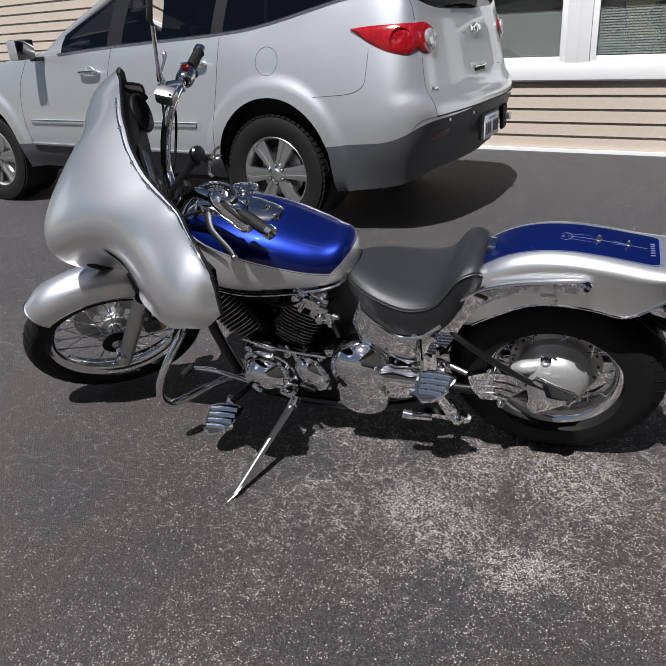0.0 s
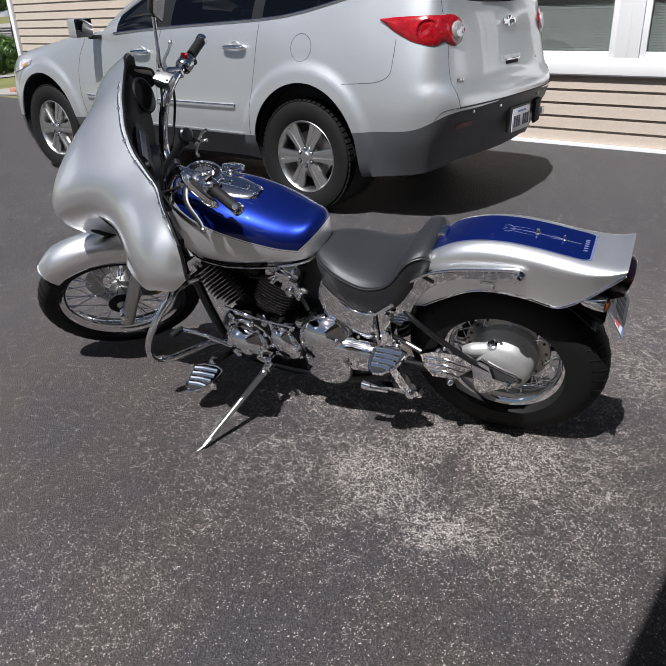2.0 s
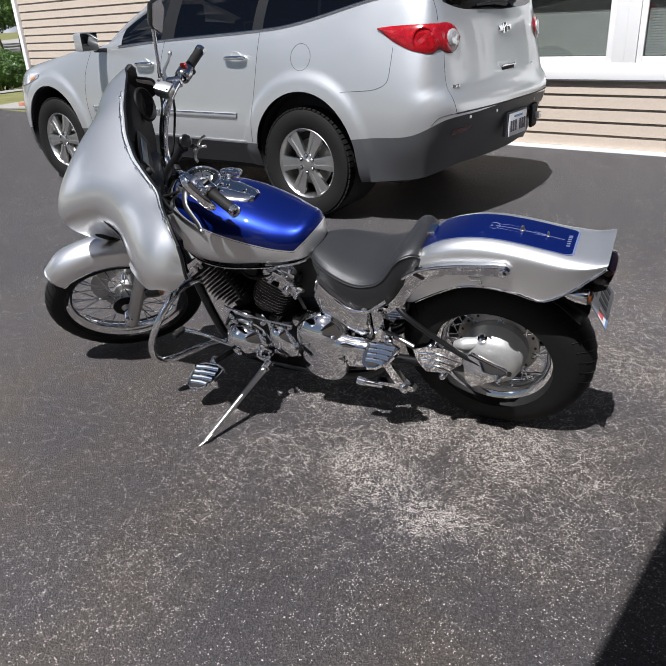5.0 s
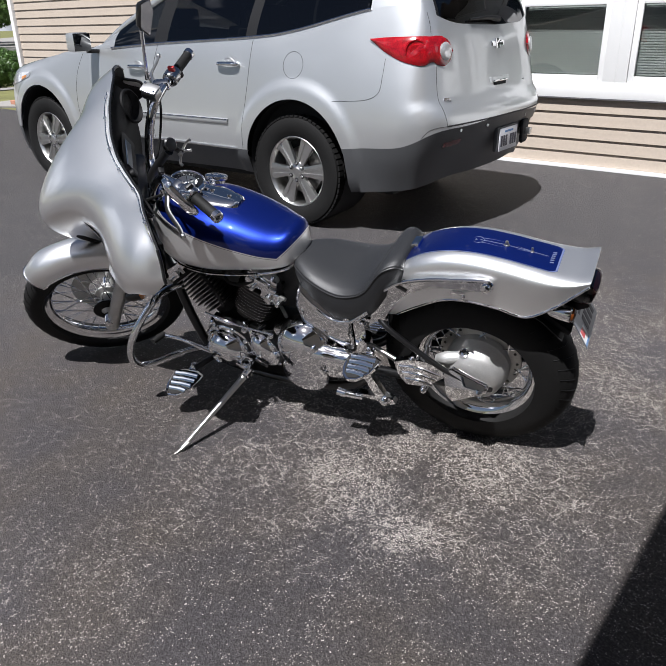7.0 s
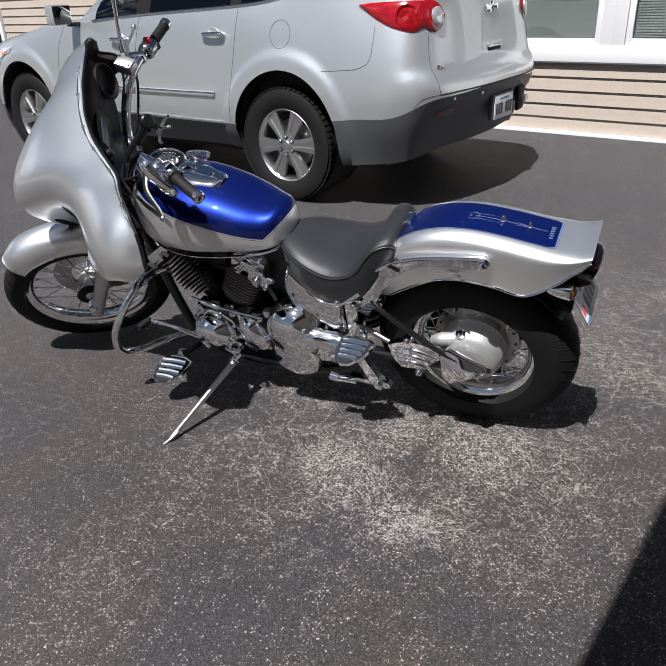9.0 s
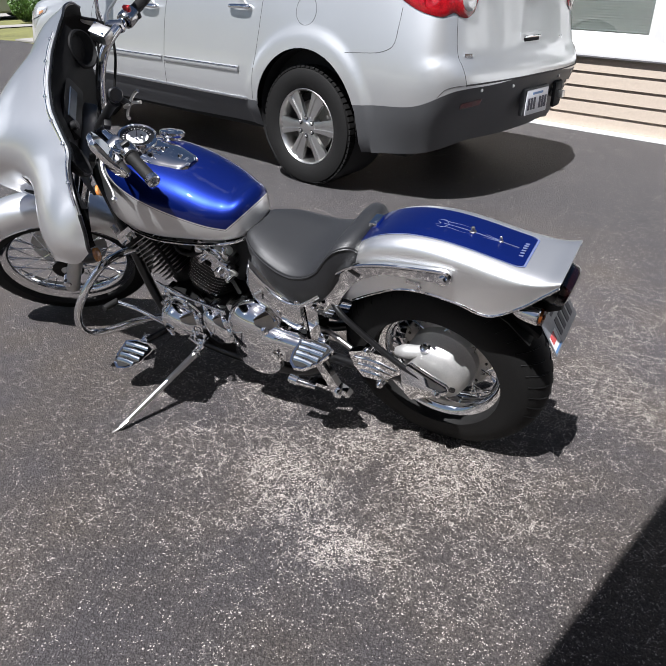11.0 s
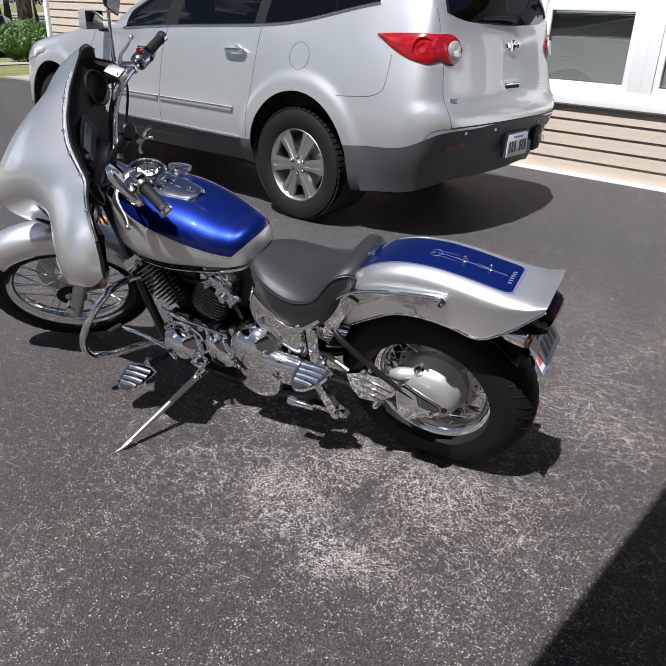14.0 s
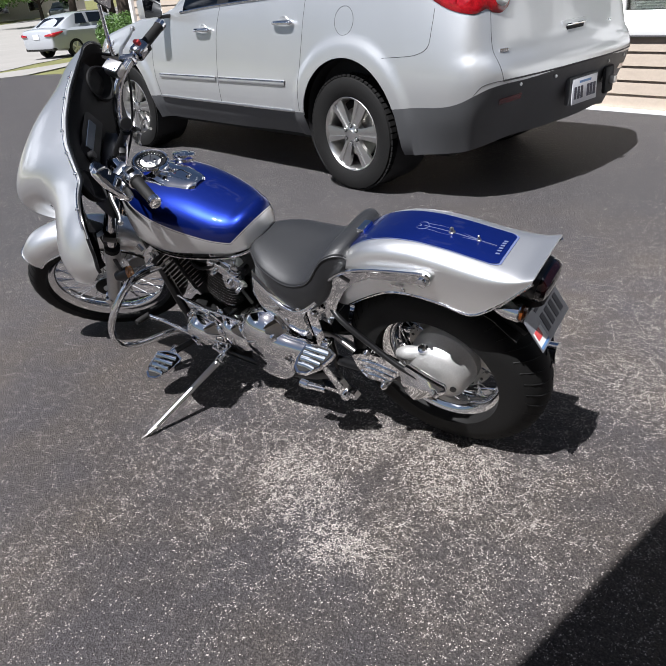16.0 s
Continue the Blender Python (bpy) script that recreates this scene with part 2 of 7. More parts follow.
    big = calc("MULTIPLY", ramp(calc("ADD", split2.outputs[0], calc("MULTIPLY", worn, 0.10)), 0.980, 0.988), ramp(coarse.outputs["Distance"], 0.36, 0.28))
    stone = mix(split.outputs[1], (0.20, 0.182, 0.165), (0.62, 0.575, 0.53))
    threads = n.new("ShaderNodeTexVoronoi")
    threads.feature = "DISTANCE_TO_EDGE"
    threads.inputs["Scale"].default_value = 62.0
    l.new(bent, threads.inputs["Vector"])
    thin = calc("MULTIPLY", ramp(threads.outputs["Distance"], 0.10, 0.02), calc("MULTIPLY", ramp(worn, 0.22, 0.75), ramp(tex("ShaderNodeTexNoise", 34, 3, 0.6).outputs["Fac"], 0.46, 0.60)))
    base = mix(calc("MULTIPLY", thin, 0.75), base, (0.44, 0.40, 0.36))
    colour = mix(calc("MAXIMUM", show, big), base, stone)
    l.new(colour, p.inputs["Base Color"])
    bump = n.new("ShaderNodeBump")
    bump.inputs["Strength"].default_value, bump.inputs["Distance"].default_value = 0.9, 0.0040
    l.new(calc("SUBTRACT", calc("SUBTRACT", grit.outputs["Fac"], calc("MULTIPLY", stones.outputs["Distance"], 0.6)), calc("MULTIPLY", lumps.outputs["Distance"], 1.1)), bump.inputs["Height"])
    l.new(bump.outputs["Normal"], p.inputs["Normal"])
    p.inputs["Roughness"].default_value = 0.62
    p.inputs["Specular IOR Level"].default_value = 0.16
    return m


ASPHALT = asphalt_material()


# ---- geometry helpers ----
def part(name, bm, mat, parent=None, label="", sharp=34):
    """Links a bmesh as one mesh object, a part of parent."""
    bmesh.ops.recalc_face_normals(bm, faces=bm.faces)
    limit = radians(sharp)
    for f in bm.faces:
        f.smooth = True
    for e in bm.edges:
        if len(e.link_faces) == 2 and e.calc_face_angle(0.0) > limit:
            e.smooth = False
    me = bpy.data.meshes.new(name)
    bm.to_mesh(me)
    bm.free()
    me.materials.append(mat)
    ob = new(name, me)
    ob.parent = parent
    if label:
        ob["label"] = label
    return ob


def thing(name, m, label, category, group=""):
    ob = new(name)
    ob.matrix_world = m
    ob.empty_display_size = 0.2
    return tagged(ob, label, category, group)


def box(bm, centre, size, turn=None, bevel=0.0):
    r = bmesh.ops.create_cube(bm, size=1.0)
    m = Matrix.Translation(centre) @ (turn or Matrix()) @ Matrix.Diagonal((*size, 1))
    bmesh.ops.transform(bm, matrix=m, verts=r["verts"])
    if bevel:
        edges = list({e for v in r["verts"] for e in v.link_edges})
        bmesh.ops.bevel(bm, geom=edges, offset=bevel, segments=2, profile=0.6, affect="EDGES")
    return bm


def spline(points, n, closed=False):
    """Catmull-Rom through points, n samples a span."""
    pts = [Vector(p) for p in points]
    k, out = len(pts), []
    spans = k if closed else k - 1
    for i in range(spans):
        if closed:
            a, b, c, d = pts[i - 1], pts[i], pts[(i + 1) % k], pts[(i + 2) % k]
        else:
            b, c = pts[i], pts[i + 1]
            a = pts[i - 1] if i else b * 2 - c
            d = pts[i + 2] if i + 2 < k else c * 2 - b
        for j in range(n):
            t = j / n
            out.append(0.5 * (2 * b + (c - a) * t + (2 * a - 5 * b + 4 * c - d) * t * t + (3 * b - a - 3 * c + d) * t ** 3))
    if not closed:
        out.append(pts[-1])
    return out


def grid(bm, rows, wrap=False, cap=False):
    """Faces between rows of points, each row of one length."""
    vs = [[bm.verts.new(p) for p in row] for row in rows]
    for a, b in zip(vs, vs[1:]):
        m = len(a)
        for i in range(m if wrap else m - 1):
            j = (i + 1) % m
            try:
                bm.faces.new((a[i], a[j], b[j], b[i]))
            except ValueError:
                pass
    if cap:
        bm.faces.new(vs[0][::-1])
        bm.faces.new(vs[-1])
    return vs


def sheet(ctrl, nu=4, nv=4):
    """A control net of points smoothed in both directions, as rows."""
    rows = [spline(r, nv) for r in ctrl]
    cols = [spline(c, nu) for c in zip(*rows)]
    return [list(r) for r in zip(*cols)]


def shell(bm, rows, thick, cap=False):
    grid(bm, rows)
    if thick:
        bmesh.ops.recalc_face_normals(bm, faces=bm.faces)
        bmesh.ops.solidify(bm, geom=bm.faces[:] + bm.edges[:] + bm.verts[:], thickness=thick)
    return bm


def tube(bm, points, r, seg=10, closed=False, cap=True, smooth=0, flat=1.0):
    """A round bar along points; r is one radius or one for each point."""
    if smooth:
        points = spline(points, smooth, closed)
    pts = [Vector(p) for p in points]
    k = len(pts)
    rad = r if isinstance(r, (list, tuple)) else [r] * k
    if len(rad) != k:
        rad = [rad[min(int(i * (len(rad) - 1) / (k - 1)), len(rad) - 2)] * (1 - (i * (len(rad) - 1) / (k - 1)) % 1) + rad[min(int(i * (len(rad) - 1) / (k - 1)) + 1, len(rad) - 1)] * ((i * (len(rad) - 1) / (k - 1)) % 1) if i < k - 1 else rad[-1] for i in range(k)]
    side = None
    rows = []
    for i, p in enumerate(pts):
        a = pts[i - 1] if (i or closed) else p
        b = pts[(i + 1) % k] if (i + 1 < k or closed) else p
        d = (b - a).normalized()
        if side is None:
            side = d.orthogonal().normalized()
        side = (side - d * side.dot(d)).normalized()
        up = d.cross(side)
        rows.append([p + rad[i] * (math.cos(q) * side + math.sin(q) * up * flat) for q in (2 * math.pi * j / seg for j in range(seg))])
    if closed:
        rows.append(rows[0])
        vs = [[bm.verts.new(p) for p in row] for row in rows[:-1]]
        vs.append(vs[0])
        best = 0
        for a, b in zip(vs, vs[1:]):
            for i in range(seg):
                j = (i + 1) % seg
                bm.faces.new((a[i], a[j], b[j], b[i]))
    else:
        grid(bm, rows, wrap=True, cap=cap)
    return bm


def rod(bm, a, b, r, r2=None, seg=16):
    return tube(bm, [a, b], [r, r if r2 is None else r2], seg)


def lathe(bm, profile, m=None, seg=48, arc=2 * math.pi):
    """Turns (radius, height) pairs about z, then applies m."""
    m = m or Matrix()
    full = abs(arc - 2 * math.pi) < 1e-6
    cols = []
    for j in range(seg if full else seg + 1):
        q = arc * j / seg
        cols.append([m @ Vector((r * math.cos(q), r * math.sin(q), h)) for r, h in profile])
    if full:
        vs = [[bm.verts.new(p) for p in c] for c in cols]
        vs.append(vs[0])
        for a, b in zip(vs, vs[1:]):
            for i in range(len(profile) - 1):
                bm.faces.new((a[i], a[i + 1], b[i + 1], b[i]))
        bmesh.ops.remove_doubles(bm, verts=bm.verts, dist=1e-5)
    else:
        grid(bm, cols)
    return bm


def prism(bm, outline, d0, d1, m=None):
    """A flat outline (x, y) drawn out from d0 to d1 along z, then moved by m."""
    m = m or Matrix()
    lo = [bm.verts.new(m @ Vector((x, y, d0))) for x, y in outline]
    hi = [bm.verts.new(m @ Vector((x, y, d1))) for x, y in outline]
    bm.faces.new(lo[::-1])
    bm.faces.new(hi)
    for i in range(len(lo)):
        j = (i + 1) % len(lo)
        bm.faces.new((lo[i], lo[j], hi[j], hi[i]))
    return bm


def axis_to(direction):
    """A turn that takes z to direction."""
    return Vector(direction).to_track_quat("Z", "Y").to_matrix().to_4x4()


def bevelled(bm, offset, segments=2, angle=30):
    edges = [e for e in bm.edges if len(e.link_faces) == 2 and e.calc_face_angle(0.0) > radians(angle)]
    bmesh.ops.bevel(bm, geom=edges, offset=offset, segments=segments, profile=0.6, affect="EDGES")
    return bm


def pillow(bm, step, rise, rings=4):
    """Lifts the outer face (towards -y) in shrinking rings, so that a flat plate bulges."""
    face = max((f for f in bm.faces if f.normal.y < -0.9), key=lambda f: f.calc_area())
    for k in range(rings):
        bmesh.ops.inset_region(bm, faces=[face], thickness=step, depth=rise * (1 - (k + 0.5) / rings), use_even_offset=True)
    return bm


SIDE = Matrix(((1, 0, 0, 0), (0, 0, 1, 0), (0, 1, 0, 0), (0, 0, 0, 1)))   # outline (u, w) drawn along v


# ---- ground and house ----
def flat(name, outline, z, mat, label, thick=0.0, category="ground"):
    bm = bmesh.new()
    prism(bm, outline, z - thick, z) if thick else bm.faces.new([bm.verts.new((x, y, z)) for x, y in outline])
    ob = part(name, bm, mat)
    return tagged(ob, label, category, kind="structure")




def fall(x, y):
    """The lawn and street drop gently half a metre away from the driveway."""
    d = (-0.857 * x + 0.515 * y - 15.0) / 14.0
    d = min(max(d, 0.0), 1.0)
    return -0.5 * d * d * (3 - 2 * d)


def draped(name, outline, lift, mat, label, category="ground", most=3.0):
    """A sheet that follows the fall of the land."""
    bm = bmesh.new()
    bm.faces.new([bm.verts.new((x, y, 0)) for x, y in outline])
    bmesh.ops.triangulate(bm, faces=bm.faces[:])
    for _ in range(5):
        long = [e for e in bm.edges if e.calc_length() > most and min(v.co.x for v in e.verts) > -60]
        if not long:
            break
        bmesh.ops.subdivide_edges(bm, edges=long, cuts=1)
        bmesh.ops.triangulate(bm, faces=[f for f in bm.faces if len(f.verts) > 3])
    for v in bm.verts:
        v.co.z = fall(v.co.x, v.co.y) + lift
    return tagged(part(name, bm, mat), label, category, kind="structure")


def land():
    bm = bmesh.new()
    xs = [-400, -200, -100, -60] + [-50 + 1.0 * k for k in range(46)] + [0, 50, 400]
    ys = [-400, -100, -50, -25] + [-20 + 1.0 * k for k in range(61)] + [60, 120, 400]
    grid(bm, [[Vector((x, y, fall(x, y) - 0.02)) for y in ys] for x in xs])
    tagged(part("ground", bm, GRASS), "green lawn that reaches the horizon", "ground", kind="structure")


land()
flat("driveway", [(-14.6, 6.3), (-14.0, -14), (9, -14), (9, 8), (-9.9, 8.0), (-10.4, 7.1), (-11.85, 7.42), (-13.2, 7.18), (-13.95, 7.0)], 0.0, ASPHALT, "dark sealed asphalt driveway with worn pale aggregate", 0.05, "driveway")

HOUSE = Matrix.Translation((-0.4, 5.13, 0)) @ pose(0, 0, 0, 0, 0, -12.5)   # x along the wall, -y outwards
WALL_L, WALL_R, EAVE = -10.15, 1.42, 2.75


def placed(ob, m):
    ob.matrix_world = m
    return ob


def house():
    bm = bmesh.new()
    # wall body with the openings of the two windows left free
    openings = [(-0.70, 0.19), (0.41, 1.31)]
    xs = [WALL_L, -0.70, 0.19, 0.41, 1.31, 6.0]
    for a, b in zip(xs, xs[1:]):
        hole = (a, b) in openings
        if not hole:
            box(bm, ((a + b) / 2, 0.13, EAVE / 2), (b - a, 0.2, EAVE))
        else:
            box(bm, ((a + b) / 2, 0.13, 0.40), (b - a, 0.2, 0.80))
            box(bm, ((a + b) / 2, 0.13, (2.14 + EAVE) / 2), (b - a, 0.2, EAVE - 2.14))
    for x in (WALL_L + 0.1, 5.9):
        box(bm, (x, 3.2, EAVE / 2), (0.2, 5.94, EAVE))
    box(bm, ((WALL_L + 6) / 2, 6.2, EAVE / 2), (6 - WALL_L - 0.4, 0.2, EAVE))
    wall = placed(part("wall_front", bm, WHITE), HOUSE)
    tagged(wall, "house wall under tan lapped vinyl siding", "wall", kind="structure")
    bm = bmesh.new()
    x0, x1 = WALL_L - 0.3, 6.3
    for s in (-1, 1):
        a = (x0, 3.15 + s * 3.45, EAVE + 0.05)
        bm.faces.new([bm.verts.new(p) for p in ((x0, 3.15 - s * 3.6, EAVE), (x1, 3.15 - s * 3.6, EAVE), (x1, 3.15, EAVE + 1.7), (x0, 3.15, EAVE + 1.7))])
    bm.faces.new([bm.verts.new(p) for p in ((x0, -0.45, EAVE), (x1, -0.45, EAVE), (x1, 6.75, EAVE), (x0, 6.75, EAVE))])
    tagged(placed(part("roof", bm, ROOF), HOUSE), "low shingled roof of the house", "roof", kind="structure")
    bm = bmesh.new()
    box(bm, ((WALL_L + WALL_R) / 2, -0.004, 0.002), (WALL_R - WALL_L, 0.04, 0.056))
    tagged(placed(part("baseboard", bm, WHITE), HOUSE), "white base trim where the wall meets the asphalt", "trim", kind="structure")
    bm = bmesh.new()
    box(bm, (WALL_R + 0.055, 0.0, EAVE / 2), (0.11, 0.09, EAVE - 0.005), bevel=0.006)
    tagged(placed(part("corner_trim", bm, WHITE), HOUSE), "white vinyl trim post beside the door", "trim", kind="structure")
    bm = bmesh.new()
    box(bm, (WALL_L - 0.02, 0.03, EAVE / 2), (0.10, 0.14, EAVE - 0.005), bevel=0.006)
    tagged(placed(part("corner_trim", bm, WHITE), HOUSE), "white vinyl corner trim at the end of the wall", "trim", kind="structure")
    return wall


WALL = house()


def siding(wall):
    """Lapped courses, each an object of its own on shared meshes."""
    def course(length):
        bm = bmesh.new()
        prof = [(-0.001, 0.132), (-0.003, 0.120), (-0.0100, 0.070), (-0.0096, 0.064), (-0.0185, 0.006), (-0.0185, 0.001), (-0.001, 0.0)]
        grid(bm, [[Vector((x, y, z)) for y, z in prof] for x in (0, length)])
        ob = part("siding_board", bm, SIDING, sharp=20)
        me = ob.data
        bpy.data.objects.remove(ob)
        return me
    spans = {}
    z = 0.032
    while z < EAVE - 0.05:
        runs = [(WALL_L + 0.03, WALL_R)] if z < 0.60 else [(WALL_L + 0.03, -0.83)]
        for a, b in runs:
            key = round(b - a, 3)
            if key not in spans:
                spans[key] = course(b - a)
            ob = new("siding_board", spans[key])
            ob.parent = wall
            ob.location = (a, 0.03, z)
        z += 0.1245


siding(WALL)


def window(x0, x1, name):
    """A double-hung window: frame, two sashes, panes and a blind behind."""
    z0, z1, zm = 0.80, 2.14, 1.52
    w = thing(name, HOUSE @ Matrix.Translation(((x0 + x1) / 2, 0, 0)), "white double-hung window with lowered horizontal blind", "window")
    w["kind"] = "structure"
    h = (x1 - x0) / 2
    bm = bmesh.new()
    for x in (-h - 0.055, h + 0.055):
        box(bm, (x, 0.021, (z0 + z1) / 2), (0.11, 0.058, z1 - z0), bevel=0.004)
    box(bm, (0, 0.021, z1 + 0.05), (2 * h + 0.22, 0.062, 0.10), bevel=0.004)
    part("window_frame", bm, WHITE, w)
    for a, b, y in ((z0, zm, 0.024), (zm - 0.02, z1, 0.045)):
        bm = bmesh.new()
        for x in (-h + 0.028, h - 0.028):
            box(bm, (x, y, (a + b) / 2), (0.052, 0.034, b - a), bevel=0.004)
        box(bm, (0, y, a + 0.035), (2 * h - 0.108, 0.0335, 0.07), bevel=0.004)
        box(bm, (0, y, b - 0.022), (2 * h - 0.108, 0.0335, 0.044), bevel=0.004)
        sash = part("sash", bm, WHITE, w)
        bm = bmesh.new()
        box(bm, (0, y + 0.004, (a + b) / 2), (2 * h - 0.1, 0.004, b - a - 0.09))
        pane = part("pane", bm, PANE, sash)
        pane.visible_shadow = False
    slat = bmesh.new()
    box(slat, (0, 0, 0), (2 * h - 0.03, 0.022, 0.0012), Matrix.Rotation(radians(68), 4, "X"))
    first = part("slat", slat, BLIND, w)
    first.location = (0, 0.125, z0 + 0.04)
    k = 1
    while z0 + 0.04 + k * 0.0225 < z1 - 0.02:
        s = new("slat", first.data)
        s.parent, s.location = w, (0, 0.125, z0 + 0.04 + k * 0.0225)
        k += 1
    # near-black sheet carries the room's dimness in its colour
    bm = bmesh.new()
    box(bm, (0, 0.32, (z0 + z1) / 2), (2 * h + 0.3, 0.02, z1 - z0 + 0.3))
    part("dark_backing", bm, DARK, w, "near-black sheet standing for the dim room")


window(-0.70, 0.19, "window_1")
window(0.41, 1.31, "window_2")
bm = bmesh.new()
box(bm, (0.30, 0.0145, 0.740), (2.22, 0.053, 0.146), bevel=0.004)
tagged(placed(part("window_sill", bm, WHITE), HOUSE), "broad white sill board under both windows", "sill", kind="structure")
bm = bmesh.new()
box(bm, (0.29, 0.0135, 0.661), (2.24, 0.055, 0.011))
tagged(placed(part("trim", bm, TRIM_GREY), HOUSE), "grey metal flashing under the sill board", "trim", kind="structure")
bm = bmesh.new()
for x in (-0.80, 0.30):
    box(bm, (x, 0.021, 1.47), (0.10 if x < 0 else 0.015, 0.064, 1.31), bevel=0.003)
tagged(placed(part("trim", bm, WHITE), HOUSE), "white casing boards between the windows", "trim", kind="structure")


def storm_door():
    d = thing("door_1", HOUSE @ Matrix.Translation((WALL_R + 0.13, 0, 0)), "white storm door with a glass panel and lever handle", "door")
    d["kind"] = "structure"
    bm = bmesh.new()
    for x in (0.03, 0.97):
        box(bm, (x, -0.02, 1.03), (0.06, 0.10, 2.06), bevel=0.004)
    box(bm, (0.5, -0.02, 2.09), (1.0, 0.10, 0.06), bevel=0.004)
    part("door_frame", bm, WHITE, d)
    bm = bmesh.new()
    for x in (0.12, 0.88):
        box(bm, (x, -0.012, 1.03), (0.11, 0.04, 2.02), bevel=0.006)
    for z, t in ((0.13, 0.22), (0.95, 0.10), (1.98, 0.11)):
        box(bm, (0.5, -0.012, z), (0.65, 0.039, t), bevel=0.006)
    box(bm, (0.5, -0.004, 0.57), (0.66, 0.02, 0.68), bevel=0.003)
    leaf = part("door_leaf", bm, WHITE, d)
    bm = bmesh.new()
    box(bm, (0.5, -0.008, 1.46), (0.66, 0.005, 0.95))
    part("pane", bm, PANE, leaf)
    bm = bmesh.new()
    box(bm, (0.115, -0.045, 1.18), (0.03, 0.03, 0.16), bevel=0.006)
    rod(bm, (0.115, -0.06, 1.18), (0.20, -0.075, 1.18), 0.009)
    part("handle", bm, ALLOY, leaf)


storm_door()


def garage():
    """The building whose eave throws the straight shadow on the asphalt."""
    g = thing("garage", Matrix.Translation((1.05, 0.6, 0)) @ pose(0, 0, 0, 0, 0, -13.0), "tan-sided garage with a wide eave beside the driveway", "garage")
    bm = bmesh.new()
    box(bm, (3.6, -6.0, 1.3), (5.4, 9.6, 2.6))
    part("wall", bm, SIDING, g)
    bm = bmesh.new()
    prism(bm, [(0.0, 2.60), (7.0, 2.60), (7.0, 2.76), (3.5, 4.10), (0.0, 2.76)], 0.8, 11.2, Matrix(((1, 0, 0, 0), (0, 0, -1, 0), (0, 1, 0, 0), (0, 0, 0, 1))))
    part("roof", bm, ROOF, g, "shingled gable roof with a wide eave")


garage()


# unseen wall, added so tailgate and chrome reflect a darker east
flat("added_wall_east", [(9.05, -14), (9.25, -14), (9.25, 9), (9.05, 9)], 3.4, SIDING, "unseen plain wall added to darken reflections from the east", 3.4, "wall")


# ---- the large parked car ----
CAR = Matrix.Translation((-1.771, 3.149, 0)) @ pose(0, 0, 0, 0, 0, -10.5)   # x rearwards from the rear axle, -y its left side
ARCHES = ((0.02, 0.44, 0.455), (-3.02, 0.44, 0.45))


def car_columns():
    """Round the left half from the nose to the tail: x, y at the widest, and for each level z and how far it lies inside."""
    #    x      y      bottom        clad top      waist         belt          top
    return [
        (-4.00, 0.00, (0.27, 0.05), (0.52, 0.00), (0.78, 0.01), (0.93, 0.08), (0.97, 0.20)),
        (-3.97, -0.45, (0.26, 0.05), (0.50, 0.00), (0.78, 0.01), (0.94, 0.08), (0.985, 0.20)),
        (-3.82, -0.78, (0.25, 0.05), (0.49, 0.00), (0.78, 0.01), (0.95, 0.07), (1.00, 0.16)),
        (-3.50, -0.955, (0.25, 0.04), (0.49, 0.00), (0.80, 0.01), (1.00, 0.06), (1.05, 0.14)),
        (-3.02, -0.990, (0.25, 0.04), (0.50, 0.00), (0.88, 0.00), (1.085, 0.06), (1.12, 0.13)),
        (-2.50, -0.985, (0.33, 0.07), (0.53, 0.00), (0.86, 0.00), (1.165, 0.06), (1.19, 0.12)),
        (-2.15, -0.985, (0.335, 0.08), (0.53, 0.00), (0.84, 0.00), (1.195, 0.06), (1.23, 0.10)),
        (-1.40, -0.990, (0.335, 0.08), (0.525, 0.00), (0.83, 0.00), (1.245, 0.06), (1.60, 0.26)),
        (-0.40, -0.990, (0.335, 0.08), (0.52, 0.00), (0.85, 0.00), (1.288, 0.075), (1.64, 0.27)),
        (0.00, -0.985, (0.25, 0.04), (0.55, 0.00), (0.90, 0.00), (1.330, 0.095), (1.64, 0.26)),
        (0.55, -0.965, (0.30, 0.06), (0.605, -0.01), (0.92, -0.005), (1.44, 0.115), (1.63, 0.23)),
        (0.86, -0.925, (0.33, 0.09), (0.632, -0.02), (0.93, -0.01), (1.46, 0.125), (1.62, 0.22)),
        (1.02, -0.800, (0.36, 0.10), (0.725, -0.045), (0.94, -0.005), (1.42, 0.10), (1.62, 0.23)),
        (1.085, -0.55, (0.39, 0.10), (0.745, -0.06), (0.96, 0.01), (1.36, 0.09), (1.63, 0.26)),
        (1.122, -0.25, (0.39, 0.10), (0.765, -0.065), (0.97, 0.025), (1.345, 0.10), (1.64, 0.28)),
        (1.130, 0.00, (0.39, 0.10), (0.77, -0.065), (0.97, 0.03), (1.34, 0.10), (1.64, 0.28)),
    ]


def car_net():
    cols = car_columns()
    plan = [Vector((c[0], c[1], 0)) for c in cols]
    net = []
    for i, c in enumerate(cols):
        a, b = plan[max(i - 1, 0)], plan[min(i + 1, len(plan) - 1)]
        d = b - a
        if i == 0:
            d = Vector((0, -1, 0))
        if i == len(cols) - 1:
            d = Vector((0, 1, 0))
        inward = Vector((-d.y, d.x, 0)).normalized()
        net.append([Vector((c[0], c[1], z)) + inward * k for z, k in c[2:]])
    return net


NET = car_net()
NETS = [spline([col[k] for col in NET], 12) for k in range(5)]     # each level, 12 steps a column


